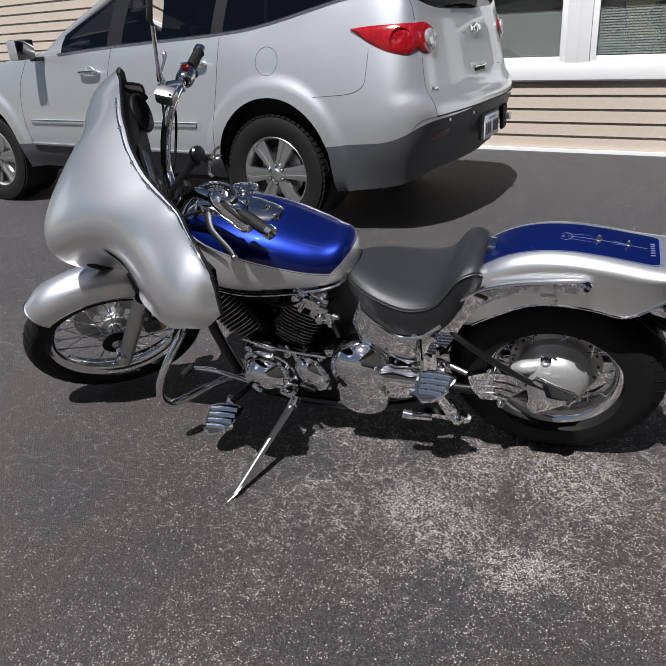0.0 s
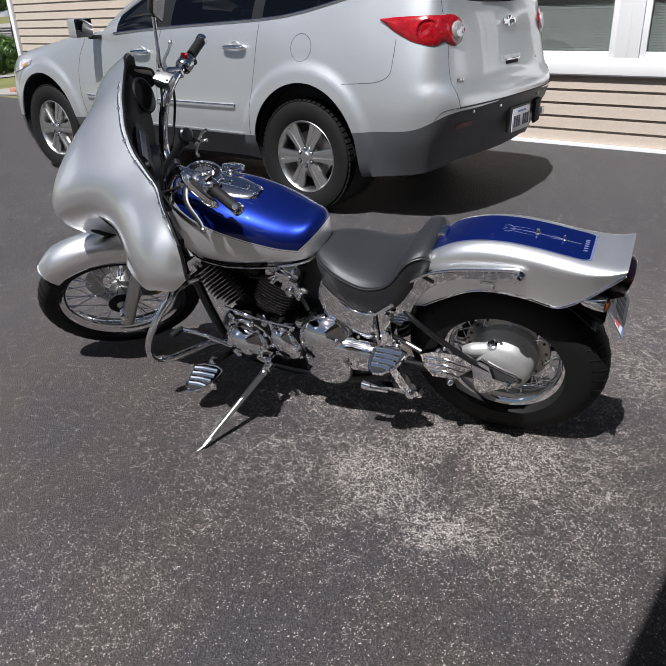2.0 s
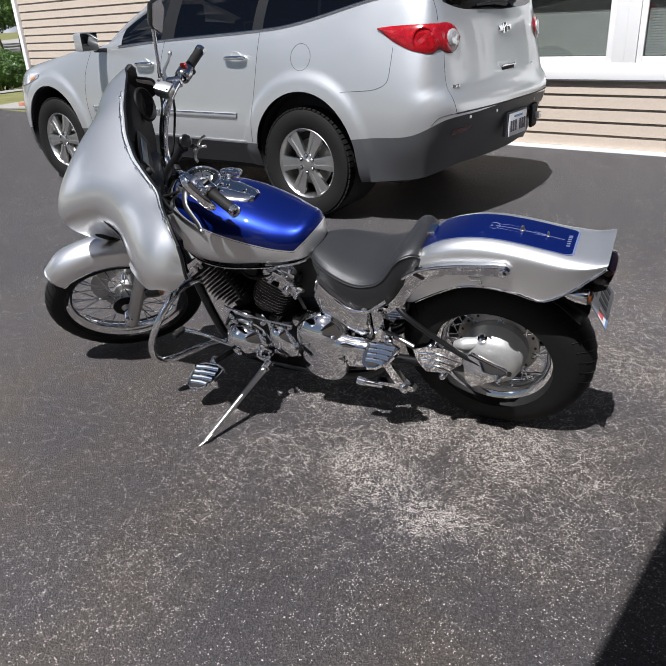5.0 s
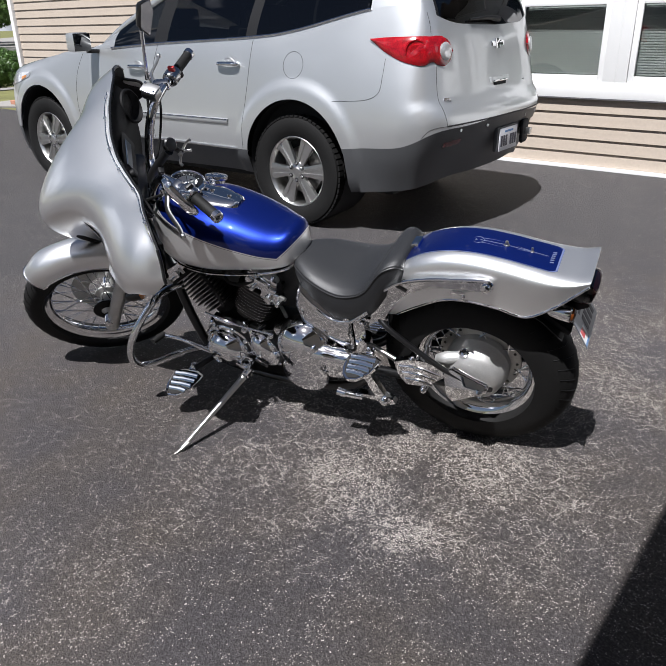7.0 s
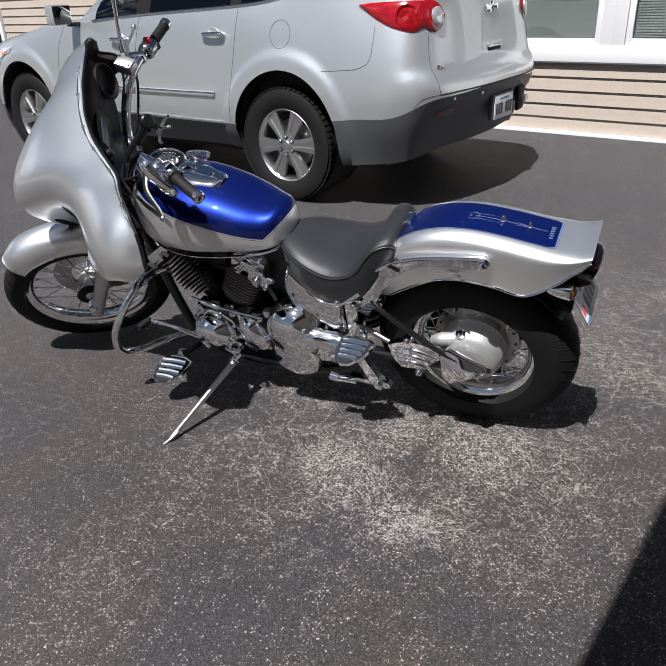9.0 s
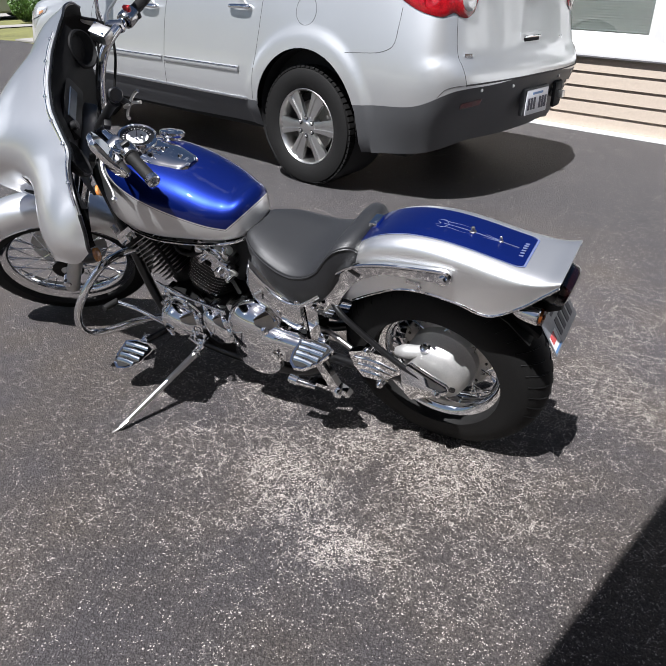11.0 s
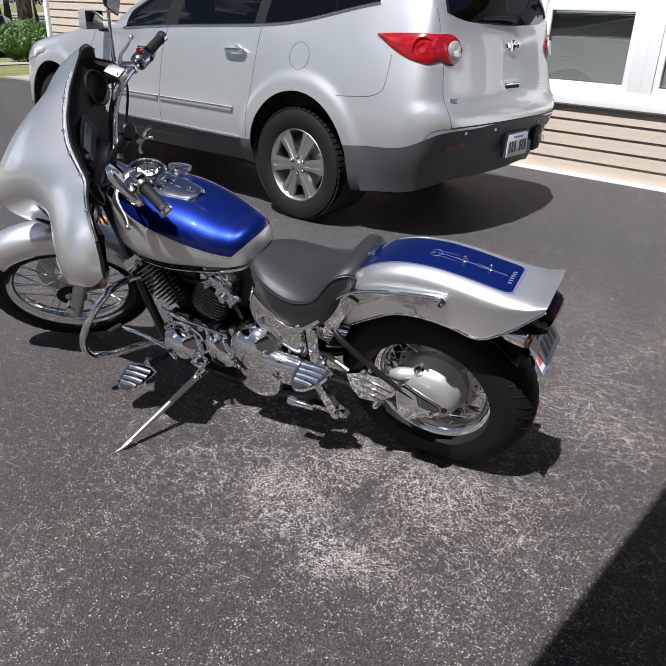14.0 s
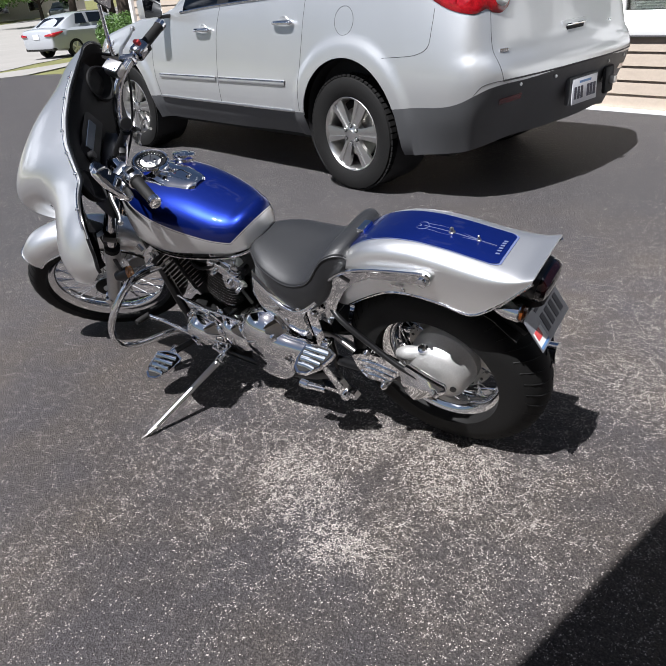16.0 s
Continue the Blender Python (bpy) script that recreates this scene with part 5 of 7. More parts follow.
def seat(bike):
    # the pad: dished, higher at the back
    net = []
    for u, wc, we, hw in ((-0.612, 0.688, 0.672, 0.040), (-0.59, 0.698, 0.680, 0.082), (-0.53, 0.690, 0.668, 0.126), (-0.46, 0.671, 0.650, 0.149), (-0.40, 0.661, 0.642, 0.158), (-0.345, 0.667, 0.652, 0.156), (-0.310, 0.684, 0.672, 0.151), (-0.288, 0.712, 0.700, 0.146), (-0.270, 0.740, 0.726, 0.140), (-0.248, 0.762, 0.746, 0.130), (-0.218, 0.768, 0.754, 0.116), (-0.197, 0.758, 0.744, 0.102), (-0.190, 0.732, 0.722, 0.094)):
        net.append([V3((u, k * hw, we - 0.005 if abs(k) > 0.99 else wc + (we - wc) * abs(k) ** 5)) for k in (-1.0, -0.985, -0.93, -0.8, -0.5, 0, 0.5, 0.8, 0.93, 0.985, 1.0)])
    # the skirt falls from the pad's seam and tucks in below
    low = (0.650, 0.628, 0.584, 0.552, 0.538, 0.546, 0.562, 0.580, 0.602, 0.636, 0.672, 0.695, 0.700)
    skirt = []
    for r, b in zip(net, low):
        half = []
        for q, k in ((-0.01, 0.995), (0.06, 1.010), (0.35, 1.035), (0.65, 1.035), (0.88, 1.0), (0.98, 0.90), (1.02, 0.0)):
            half.append(V3((r[0].x, r[0].y * k, r[0].z + (b - r[0].z) * q)))
        skirt.append(half + [V3((p.x, -p.y, p.z)) for p in half[-2::-1]])
    bm = bmesh.new()
    grid(bm, sheet(skirt, 5, 3))
    base = part("seat", bm, LEATHER, bike, "black vinyl solo seat with a raised back", sharp=70)
    bm = bmesh.new()
    grid(bm, sheet(net, 5, 3))
    part("pad", bm, LEATHER, base, sharp=75)
    for s in (-1, 1):
        bm = bmesh.new()
        tube(bm, [r[0 if s < 0 else -1] + V3((0, s * 0.001, 0.0)) for r in net], 0.0026, 6, smooth=4)
        part("piping", bm, LEATHER, base)
    bm = bmesh.new()
    box(bm, (-0.178, 0, 0.775), (0.025, 0.05, 0.02), bevel=0.005)
    part("seat_bracket", bm, CHROME, base)


FAIRING = [
    (0.00, [(-1.214, 1.150), (-1.34, 1.130), (-1.46, 1.066), (-1.562, 0.985), (-1.620, 0.900), (-1.596, 0.808), (-1.515, 0.735)]),
    (-0.07, [(-1.206, 1.150), (-1.333, 1.128), (-1.450, 1.064), (-1.550, 0.984), (-1.605, 0.905, 0.008), (-1.572, 0.800, 0.025), (-1.485, 0.715, 0.040)]),
    (-0.125, [(-1.196, 1.150), (-1.320, 1.126), (-1.430, 1.062), (-1.502, 0.975, 0.016), (-1.534, 0.895, 0.042), (-1.518, 0.802, 0.065), (-1.450, 0.710, 0.075)]),
    (-0.165, [(-1.184, 1.149), (-1.303, 1.120), (-1.392, 1.055), (-1.430, 0.978, 0.026), (-1.445, 0.900, 0.062), (-1.430, 0.810, 0.092), (-1.400, 0.712, 0.103)]),
    (-0.205, [(-1.170, 1.148), (-1.283, 1.111), (-1.357, 1.045), (-1.368, 0.968, 0.018), (-1.373, 0.890, 0.048), (-1.372, 0.810, 0.072), (-1.366, 0.716, 0.083)]),
    (-0.250, [(-1.154, 1.146), (-1.237, 1.110, 0.000), (-1.293, 1.058, -0.006), (-1.330, 0.995, -0.016), (-1.352, 0.935, -0.030), (-1.364, 0.885, -0.044), (-1.366, 0.835, -0.056)]),
    (-0.300, [(-1.138, 1.142), (-1.205, 1.112, -0.010), (-1.255, 1.072, -0.024), (-1.294, 1.020, -0.050), (-1.322, 0.960, -0.080), (-1.333, 0.900, -0.104), (-1.326, 0.832, -0.116)]),
    (-0.355, [(-1.141, 1.132), (-1.184, 1.106, -0.010), (-1.220, 1.076, -0.030), (-1.250, 1.032, -0.058), (-1.272, 0.982, -0.090), (-1.280, 0.930, -0.114), (-1.266, 0.880, -0.124)]),
    (-0.410, [(-1.142, 1.102), (-1.167, 1.086, -0.008), (-1.190, 1.063, -0.022), (-1.210, 1.030, -0.042), (-1.225, 0.990, -0.064), (-1.231, 0.940, -0.082), (-1.219, 0.876, -0.086)]),
    (-0.448, [(-1.146, 1.055), (-1.150, 1.040, -0.004), (-1.154, 1.020, -0.012), (-1.158, 0.995, -0.022), (-1.161, 0.970, -0.034), (-1.163, 0.945, -0.046), (-1.165, 0.915, -0.052)]),
]
# how far the near wing flares out, and (below nought) how far its chin tucks under
FLARE = [
    (0, 0, 0, 0, 0, 0, -0.02), (0, 0, 0, 0, 0, -0.03, -0.06), (0, 0, 0, 0, -0.01, -0.07, -0.11), (0, 0, 0, 0, -0.02, -0.08, -0.12), (0, 0, 0, 0, -0.005, -0.03, -0.04),
    (0, 0.012, 0.035, 0.05, 0.055, 0.055, 0.055), (0.002, 0.03, 0.062, 0.09, 0.105, 0.11, 0.11), (0.033, 0.055, 0.082, 0.105, 0.115, 0.12, 0.12), (0.072, 0.09, 0.105, 0.118, 0.12, 0.12, 0.12), (0.105, 0.112, 0.12, 0.12, 0.12, 0.12, 0.12),
]
FLARE_WAY = V3((0.36, -0.65, 0.67))


def fairing_rows(nu=6, nv=5):
    net = [[V3((p[0], v + (p[2] if len(p) > 2 else 0.0), p[1])) for p in prof] for v, prof in FAIRING]
    fuller = (0.055, 0.075, 0.085, 0.060, 0.022, 0.0, 0.0)             # the far wing stands a little further forward
    lift = (0, 0, 0, 0, 0, 0.03, 0.06)
    far = [[V3((p.x - k * (min(1.0, (abs(p.y) / 0.29) ** 1.4) - 2.2 * max(0.0, abs(p.y) - 0.36)), -p.y, p.z + (up if abs(p.y) < 0.24 else 0.0))) for p, k, up in zip(r, fuller, lift)] for r in net[:0:-1]]
    net = [[p + FLARE_WAY * k for p, k in zip(r, ks)] for r, ks in zip(net, FLARE)]
    for r in net[5:]:                                                  # the near wing ends a little higher
        for p, up in zip(r[3:], (0.006, 0.018, 0.032, 0.046)):
            p.z += up
    rows = sheet(far + net, nu, nv)
    for _ in range(45):                                                # even out the skin, its rim stays
        rows = [rows[0]] + [[r[0]] + [r[j] * 0.5 + (r[j - 1] + r[j + 1] + a[j] + b[j]) * 0.125 for j in range(1, len(r) - 1)] + [r[-1]] for a, r, b in zip(rows, rows[1:], rows[2:])] + [rows[-1]]
    return rows


def fairing(bike):
    rows = fairing_rows(5, 5)
    bm = bmesh.new()
    shell(bm, rows, 0.004)
    f = part("fairing", steered(bm), SILVER, bike, "silver batwing fairing on the fork", sharp=60)
    # black liner inside
    bm = bmesh.new()
    inner = []
    for row in rows[1:-1]:
        line = []
        for k, p in enumerate(row[:-2]):
            deep = min(1.0, (k + 1) / 5)
            line.append(V3((p.x + 0.004 + 0.018 * deep, p.y * (0.99 - 0.04 * deep), p.z - 0.004 - 0.011 * deep)))
        inner.append(line)
    grid(bm, inner)
    part("liner", steered(bm), LINER, f, "black inner liner")
    bm = bmesh.new()
    grid(bm, [[V3((p.x + 0.010 + 0.016 * k / 9, p.y * (0.985 - 0.03 * k / 9), p.z - 0.006 - 0.006 * k / 9)) for k, p in enumerate(r[1:11])] for r in rows[6:62]])
    part("screen", steered(bm), PLUM, f, "smoked plum plastic screen inside the rim")
    # black edging on both wings and along the top
    edge = [r[0] for r in rows]
    bm = bmesh.new()
    tube(bm, [p + V3((0.003, 0, -0.003)) for p in edge], 0.004, 8)
    part("edging", steered(bm), BLACK, f)
    for s in (0, -1):
        bm = bmesh.new()
        tube(bm, [p + V3((0.003, 0, 0)) for p in rows[s]], 0.0055, 8)
        part("edging", steered(bm), BLACK, f)
    # chrome strip with screws along the top edge
    bm = bmesh.new()
    strip = [(r[0] * 0.55 + r[1] * 0.45) + V3((-0.001, 0, 0.0035)) for r in rows[24:-2]]
    tube(bm, strip, 0.004, 6, flat=0.6)
    part("trim_strip", steered(bm), CHROME, f)
    for k in range(4, len(strip), 11):
        bm = bmesh.new()
        lathe(bm, [(0.006, -0.002), (0.006, 0.003), (0.003, 0.0055), (0.0004, 0.006)], Matrix.Translation(strip[k]) @ axis_to((-0.25, 0, 1)), 12)
        part("screw", steered(bm), CHROME, f)
    # slit with a bright lip where the wing leaves the nose
    for name, mat, r, k in (("slit", ENGINE, 0.0042, 0.0), ("slit_lip", CHROME, 0.0028, 0.006)):
        bm = bmesh.new()
        tube(bm, [rows[i][j] + V3((0, -k, -k)) for i, j in ((62, 16), (64, 18), (66, 20), (68, 22), (70, 24))], [r * 0.3, r, r * 1.2, r, r * 0.4], 8, smooth=4)
        part(name, steered(bm), mat, f)
    # dash, radio and loudspeakers inside
    bm = bmesh.new()
    net = []
    for v in (-0.27, -0.2, -0.1, 0, 0.1, 0.2, 0.27):
        k = abs(v) / 0.30
        net.append([V3((-1.235 + 0.05 * k, v, 1.128)), V3((-1.215 + 0.05 * k, v, 1.07)), V3((-1.235 + 0.06 * k, v, 0.98)), V3((-1.26 + 0.07 * k, v * 0.9, 0.90)), V3((-1.30 + 0.09 * k, v * 0.7, 0.84))])
    grid(bm, sheet(net, 4, 4))
    dash = part("dash", steered(bm), LINER, f, "black moulded dash")
    bm = bmesh.new()
    box(bm, (-1.212, 0.0, 1.035), (0.035, 0.20, 0.082), Matrix.Rotation(radians(-10), 4, "Y"), bevel=0.006)
    radio = part("radio", steered(bm), LINER, f, "black radio with a blue-grey display")
    bm = bmesh.new()
    box(bm, (-1.1935, 0.0, 1.047), (0.004, 0.12, 0.030), Matrix.Rotation(radians(-10), 4, "Y"))
    part("display", steered(bm), material("display_glass", (0.012, 0.018, 0.030), 0.42, 0.0, 0.2, spec=0.3), radio)
    for k in range(6):
        bm = bmesh.new()
        box(bm, (-1.1955, -0.075 + 0.03 * k, 1.014), (0.006, 0.020, 0.011), Matrix.Rotation(radians(-10), 4, "Y"), bevel=0.002)
        part("button", steered(bm), PLASTIC, radio)
    bm = bmesh.new()
    lathe(bm, [(0.014, 0.0), (0.014, 0.016), (0.011, 0.019), (0.0005, 0.019)], Matrix.Translation((-1.195, -0.088, 1.04)) @ axis_to((1, 0, 0.17)), 20)
    part("knob", steered(bm), PLASTIC, radio)
    for s in (-1, 1):
        m = Matrix.Translation((-1.170, s * 0.235, 1.050)) @ axis_to((0.95, -0.25 * s, 0.2))
        bm = bmesh.new()
        lathe(bm, [(0.046, -0.02), (0.062, 0.0), (0.060, 0.007), (0.055, 0.009), (0.051, 0.002), (0.028, -0.018), (0.020, -0.011), (0.0005, -0.006)], m, 40)
        part("loudspeaker", steered(bm), LINER, f, "round black loudspeaker")
    # turn signals under the fairing
    for s in (-1, 1):
        bm = bmesh.new()
        rod(bm, (-1.42, s * 0.06, 0.70), (-1.425, s * 0.155, 0.505), 0.008)
        m = Matrix.Translation((-1.415, s * 0.150, 0.500)) @ axis_to((1, 0, 0))
        lathe(bm, [(0.0005, -0.05), (0.018, -0.045), (0.026, -0.02), (0.028, 0.012)], m, 24)
        sig = part("turn_signal", steered(bm), BLACK, bike, "front turn signal with an amber lens")
        bm = bmesh.new()
        lathe(bm, [(0.027, 0.010), (0.026, 0.022), (0.015, 0.028), (0.0005, 0.030)], m, 24)
        part("lens", steered(bm), AMBER, sig)


def front_end(bike):
    axle = V3((-1.615, 0, 0.331))
    up = V3((math.sin(radians(RAKE)), 0, math.cos(radians(RAKE))))
    for s in (-1, 1):
        a = axle + V3((0.012, s * 0.098, -0.02))
        bm = bmesh.new()
        tube(bm, [a - up * 0.050, a - up * 0.04, a + up * 0.05, a + up * 0.22, a + up * 0.34, a + up * 0.35], [0.022, 0.029, 0.0275, 0.0285, 0.031, 0.026], 20)
        leg = part("fork_leg", steered(bm), DRUM, bike, "satin aluminium fork leg")
        bm = bmesh.new()
        rod(bm, a + up * 0.34, a + up * 0.70, 0.0195)
        part("fork_tube", steered(bm), CHROME, leg)
        bm = bmesh.new()
        rod(bm, a + up * 0.335, a + up * 0.365, 0.030)
        part("dust_seal", steered(bm), RUBBER, leg)
        bm = bmesh.new()
        m = Matrix.Translation(a + V3((-0.012, 0, 0.02))) @ axis_to((0, s, 0))
        lathe(bm, [(0.016, -0.02), (0.016, 0.028), (0.012, 0.032), (0.0005, 0.032)], m, 20)
        part("axle_nut", steered(bm), CHROME, leg)
    for k, w in ((0.42, 0.06), (0.70, 0.055)):
        bm = bmesh.new()
        c = axle + up * k + V3((0.02, 0, 0))
        box(bm, c, (0.055, 0.26, 0.035), Matrix.Rotation(radians(RAKE), 4, "Y"), bevel=0.012)
        part("fork_clamp", steered(bm), BLACK, bike)
    # hub, disc and calliper
    m = Matrix.Translation(axle) @ Matrix.Rotation(radians(90), 4, "X")
    bm = bmesh.new()
    lathe(bm, [(0.012, -0.075), (0.030, -0.07), (0.030, -0.040), (0.050, -0.038), (0.050, -0.030), (0.028, -0.022), (0.028, 0.022), (0.050, 0.030), (0.050, 0.038), (0.032, 0.040), (0.030, 0.055), (0.012, 0.075)], m, 40)
    part("front_hub", steered(bm), DRUM, bike)
    bm = bmesh.new()
    lathe(bm, [(0.075, -0.066), (0.146, -0.066), (0.146, -0.071), (0.075, -0.071), (0.075, -0.066)], m, 64)
    disc = part("brake_disc", steered(bm), STEEL, bike, "steel front brake disc")
    bm = bmesh.new()
    box(bm, (-1.525, 0.07, 0.415), (0.10, 0.065, 0.06), Matrix.Rotation(radians(40), 4, "Y"), bevel=0.014)
    part("calliper", steered(bm), DRUM, bike)
    bm = bmesh.new()
    lathe(bm, [(0.001, 0.042), (0.045, 0.042), (0.058, 0.046), (0.060, 0.054), (0.050, 0.058), (0.001, 0.060)], m, 40)
    part("speed_drive", steered(bm), ENGINE, bike)
    # front fender
    bm = bmesh.new()
    net = []
    for k in range(10):
        q = radians(122 - k * 12.5)
        r = 0.384 if k else 0.372
        hw = 0.070 if k else 0.056
        pts = [(0.0, 0.0), (0.45, 0.006), (0.78, 0.022), (0.97, 0.052), (1.0, 0.085)]
        half = [V3((axle.x + (r - d) * math.cos(q), -hw * kk, axle.z + (r - d) * math.sin(q))) for kk, d in pts]
        net.append([V3((p.x, -p.y, p.z)) for p in half[:0:-1]] + half)
    shell(bm, sheet(net, 4, 4), 0.003)
    ff = part("front_fender", steered(bm), SILVER, bike, "silver front fender", sharp=60)
    for s in (0, -1):
        bm = bmesh.new()
        tube(bm, [r[s] for r in net], 0.0032, 6, smooth=4)
        part("edge_bead", steered(bm), CHROME, ff)
    bm = bmesh.new()
    tube(bm, net[0], 0.0032, 6, smooth=4)
    part("edge_bead", steered(bm), CHROME, ff)
    # handlebar
    def mir(pts, s):
        return [(u, s * v, w) for u, v, w in pts]
    bar = [(-1.165, 0.0, 0.905), (-1.165, 0.075, 0.91), (-1.155, 0.112, 0.945), (-1.125, 0.140, 1.01), (-1.085, 0.175, 1.065), (-1.04, 0.235, 1.082), (-0.985, 0.310, 1.076), (-0.93, 0.40, 1.066)]
    bm = bmesh.new()
    tube(bm, mir(bar[::-1], -1) + bar[1:], 0.0160, 16, smooth=5)
    hb = part("handlebar", steered(bm), CHROME, bike, "wide chrome handlebar")
    for s in (-1, 1):
        a, b = V3((-0.984, s * 0.312, 1.0757)), V3((-0.926, s * 0.406, 1.0655))
        d = (b - a).normalized()
        bm = bmesh.new()
        tube(bm, [a, a + d * 0.004, a + d * 0.01, b - d * 0.016, b - d * 0.012], [0.017, 0.0215, 0.0175, 0.0172, 0.0165], 24)
        grip = part("grip", steered(bm), RUBBER, hb, "black rubber grip with chrome ends")
        bm = bmesh.new()
        m = Matrix.Translation(b) @ axis_to(d)
        lathe(bm, [(0.0172, -0.014), (0.0195, -0.013), (0.0195, 0.004), (0.016, 0.007), (0.013, 0.007), (0.011, 0.002), (0.0005, 0.002)], m, 24)
        part("grip_end", steered(bm), CHROME, grip)
        bm = bmesh.new()
        m = Matrix.Translation(a - d * 0.020) @ axis_to(d)
        lathe(bm, [(0.017, -0.030), (0.026, -0.028), (0.0285, -0.022), (0.0285, 0.014), (0.026, 0.020), (0.019, 0.021)], Matrix.Translation(a - d * 0.022) @ axis_to(d), 28)
        box(bm, a - d * 0.030 + V3((-0.014, 0, -0.008)), (0.034, 0.036, 0.030), axis_to(d), bevel=0.008)
        sw = part("switch_box", steered(bm), CAST, hb, "polished switch housing")
        bm = bmesh.new()
        box(bm, a - d * 0.026 + V3((0.008, 0, 0.026)), (0.024, 0.026, 0.012), axis_to(d), bevel=0.003)
        part("switch", steered(bm), RED_SWITCH if s > 0 else PLASTIC, sw)
        bm = bmesh.new()
        box(bm, a - d * 0.020 + V3((0.026, 0, -0.006)), (0.016, 0.020, 0.016), axis_to(d), bevel=0.004)
        part("switch", steered(bm), PLASTIC, sw)
        # perch, lever
        c = a - d * 0.066
        bm = bmesh.new()
        box(bm, c + V3((-0.020, 0, 0.0)), (0.060, 0.034, 0.030), axis_to(d) @ Matrix.Rotation(radians(15), 4, "Y"), bevel=0.009)
        perch = part("lever_perch", steered(bm), CAST, hb)
        bm = bmesh.new()
        side = V3((-1, 0, 0.0))
        pts = [c + V3((-0.045, 0, 0.0)), c + V3((-0.052, s * 0.03, 0.0)), c + V3((-0.055, s * 0.08, -0.004)), c + V3((-0.030, s * 0.15, -0.012)), c + V3((-0.022, s * 0.185, -0.014))]
        tube(bm, pts, [0.013, 0.013, 0.010, 0.008, 0.0075], 10, smooth=4, flat=0.6)
        bmesh.ops.create_icosphere(bm, subdivisions=2, radius=0.0095, matrix=Matrix.Translation(pts[-1]))
        part("lever", steered(bm), ALLOY, hb, "polished hand lever")
    # brake reservoir on the right
    bm = bmesh.new()
    box(bm, (-1.073, 0.200, 1.104), (0.062, 0.046, 0.036), Matrix.Rotation(radians(-34), 4, "Z") @ Matrix.Rotation(radians(12), 4, "Y"), bevel=0.012)
    res = part("brake_reservoir", steered(bm), ALLOY, bike, "polished brake fluid reservoir")
    bm = bmesh.new()
    box(bm, (-1.071, 0.200, 1.1245), (0.058, 0.042, 0.006), Matrix.Rotation(radians(-34), 4, "Z") @ Matrix.Rotation(radians(12), 4, "Y"), bevel=0.003)
    lid = part("lid", steered(bm), ALLOY, res)
    for k in (-1, 1):
        bm = bmesh.new()
        o = Matrix.Rotation(radians(-34), 4, "Z") @ V3((0.022 * k, -0.014 * k, 0))
        lathe(bm, [(0.0045, 0), (0.004, 0.003), (0.0005, 0.003)], Matrix.Translation(V3((-1.071, 0.200, 1.1275 - 0.005 * k)) + o), 10)
        part("screw", steered(bm), CHROME, lid)
    # right mirror on its long stem
    base = V3((-1.075, 0.262, 1.115))
    top = V3((-1.032, 0.315, 1.262))
    bm = bmesh.new()
    rod(bm, base, base + V3((0.004, 0.008, 0.022)), 0.010, 0.008)
    rod(bm, base + V3((0.004, 0.008, 0.022)), top, 0.0062)
    mir_r = part("mirror", steered(bm), CHROME, bike, "chrome mirror on a long stem")
    def mirror_head(c, nrm, updir, parent, size=0.85, shape=None, shell_mat=CHROME):
        nrm = V3(nrm).normalized()
        upv = (V3(updir) - nrm * V3(updir).dot(nrm)).normalized()
        rt = upv.cross(nrm)
        angular = shape is not None
        shape = shape or [(-0.055, -0.030), (-0.030, -0.046), (0.030, -0.040), (0.066, -0.012), (0.062, 0.030), (0.030, 0.046), (-0.030, 0.046), (-0.062, 0.010)]
        pts = [p for p in spline([(x * size, y * size, 0) for x, y in shape], 3, True)]
        if angular:
            loop = [V3((x, y, 0)) for x, y in shape]
            pts = [a.lerp(b, q) for a, b in zip(loop, loop[1:] + loop[:1]) for q in (0.07, 0.5, 0.93)]
        def ring(k, d):
            return [c + rt * p.x * k + upv * p.y * k + nrm * d for p in pts]
        b = bmesh.new()
        grid(b, [ring(0.98, 0.006), ring(1.0, 0.002), ring(0.97, -0.008), ring(0.8, -0.018), ring(0.35, -0.023), ring(0.02, -0.024)], wrap=True, cap=True)
        head = part("mirror_head", steered(b), shell_mat, parent)
        b = bmesh.new()
        grid(b, [ring(0.93, 0.0062), ring(0.92, 0.0072), ring(0.01, 0.0072)], wrap=True, cap=True)
        part("mirror_glass", steered(b), MIRROR, parent, "mirror glass")
    mirror_head(top + V3((0.025, 0.025, 0.018)), (0.74, -0.60, -0.14), (0.0, 0.25, 1.0), mir_r, 1.0,
                [(-0.042, -0.010), (0.0, -0.062), (0.040, 0.015), (0.030, 0.060), (-0.020, 0.065)], BLACK)
    # left mirror turned down, seen by its edge
    p1, p2 = V3((-1.040, -0.345, 1.262)), V3((-0.972, -0.405, 1.075))
    mid = (p1 + p2) / 2
    axis = (p1 - p2).normalized()
    sight = (mid - V3((-0.50, -1.86, 2.60))).normalized()
    nrm = axis.cross(sight).normalized()
    nrm = (nrm + 0.10 * sight).normalized()
    bm = bmesh.new()
    rod(bm, (-1.075, -0.262, 1.105), mid - nrm * 0.03 - axis * 0.02, 0.0055)
    rod(bm, (-1.075, -0.262, 1.085), (-1.075, -0.262, 1.110), 0.010)
    mir_l = part("mirror", steered(bm), CHROME, bike, "chrome mirror folded down over the left grip")
    sgn = 1 if nrm.x > 0 else -1
    mirror_head(mid, nrm * sgn, sight, mir_l, 1.12)
    # ball-joint holder with a round head and an open claw, clamped to the bar
    bm = bmesh.new()
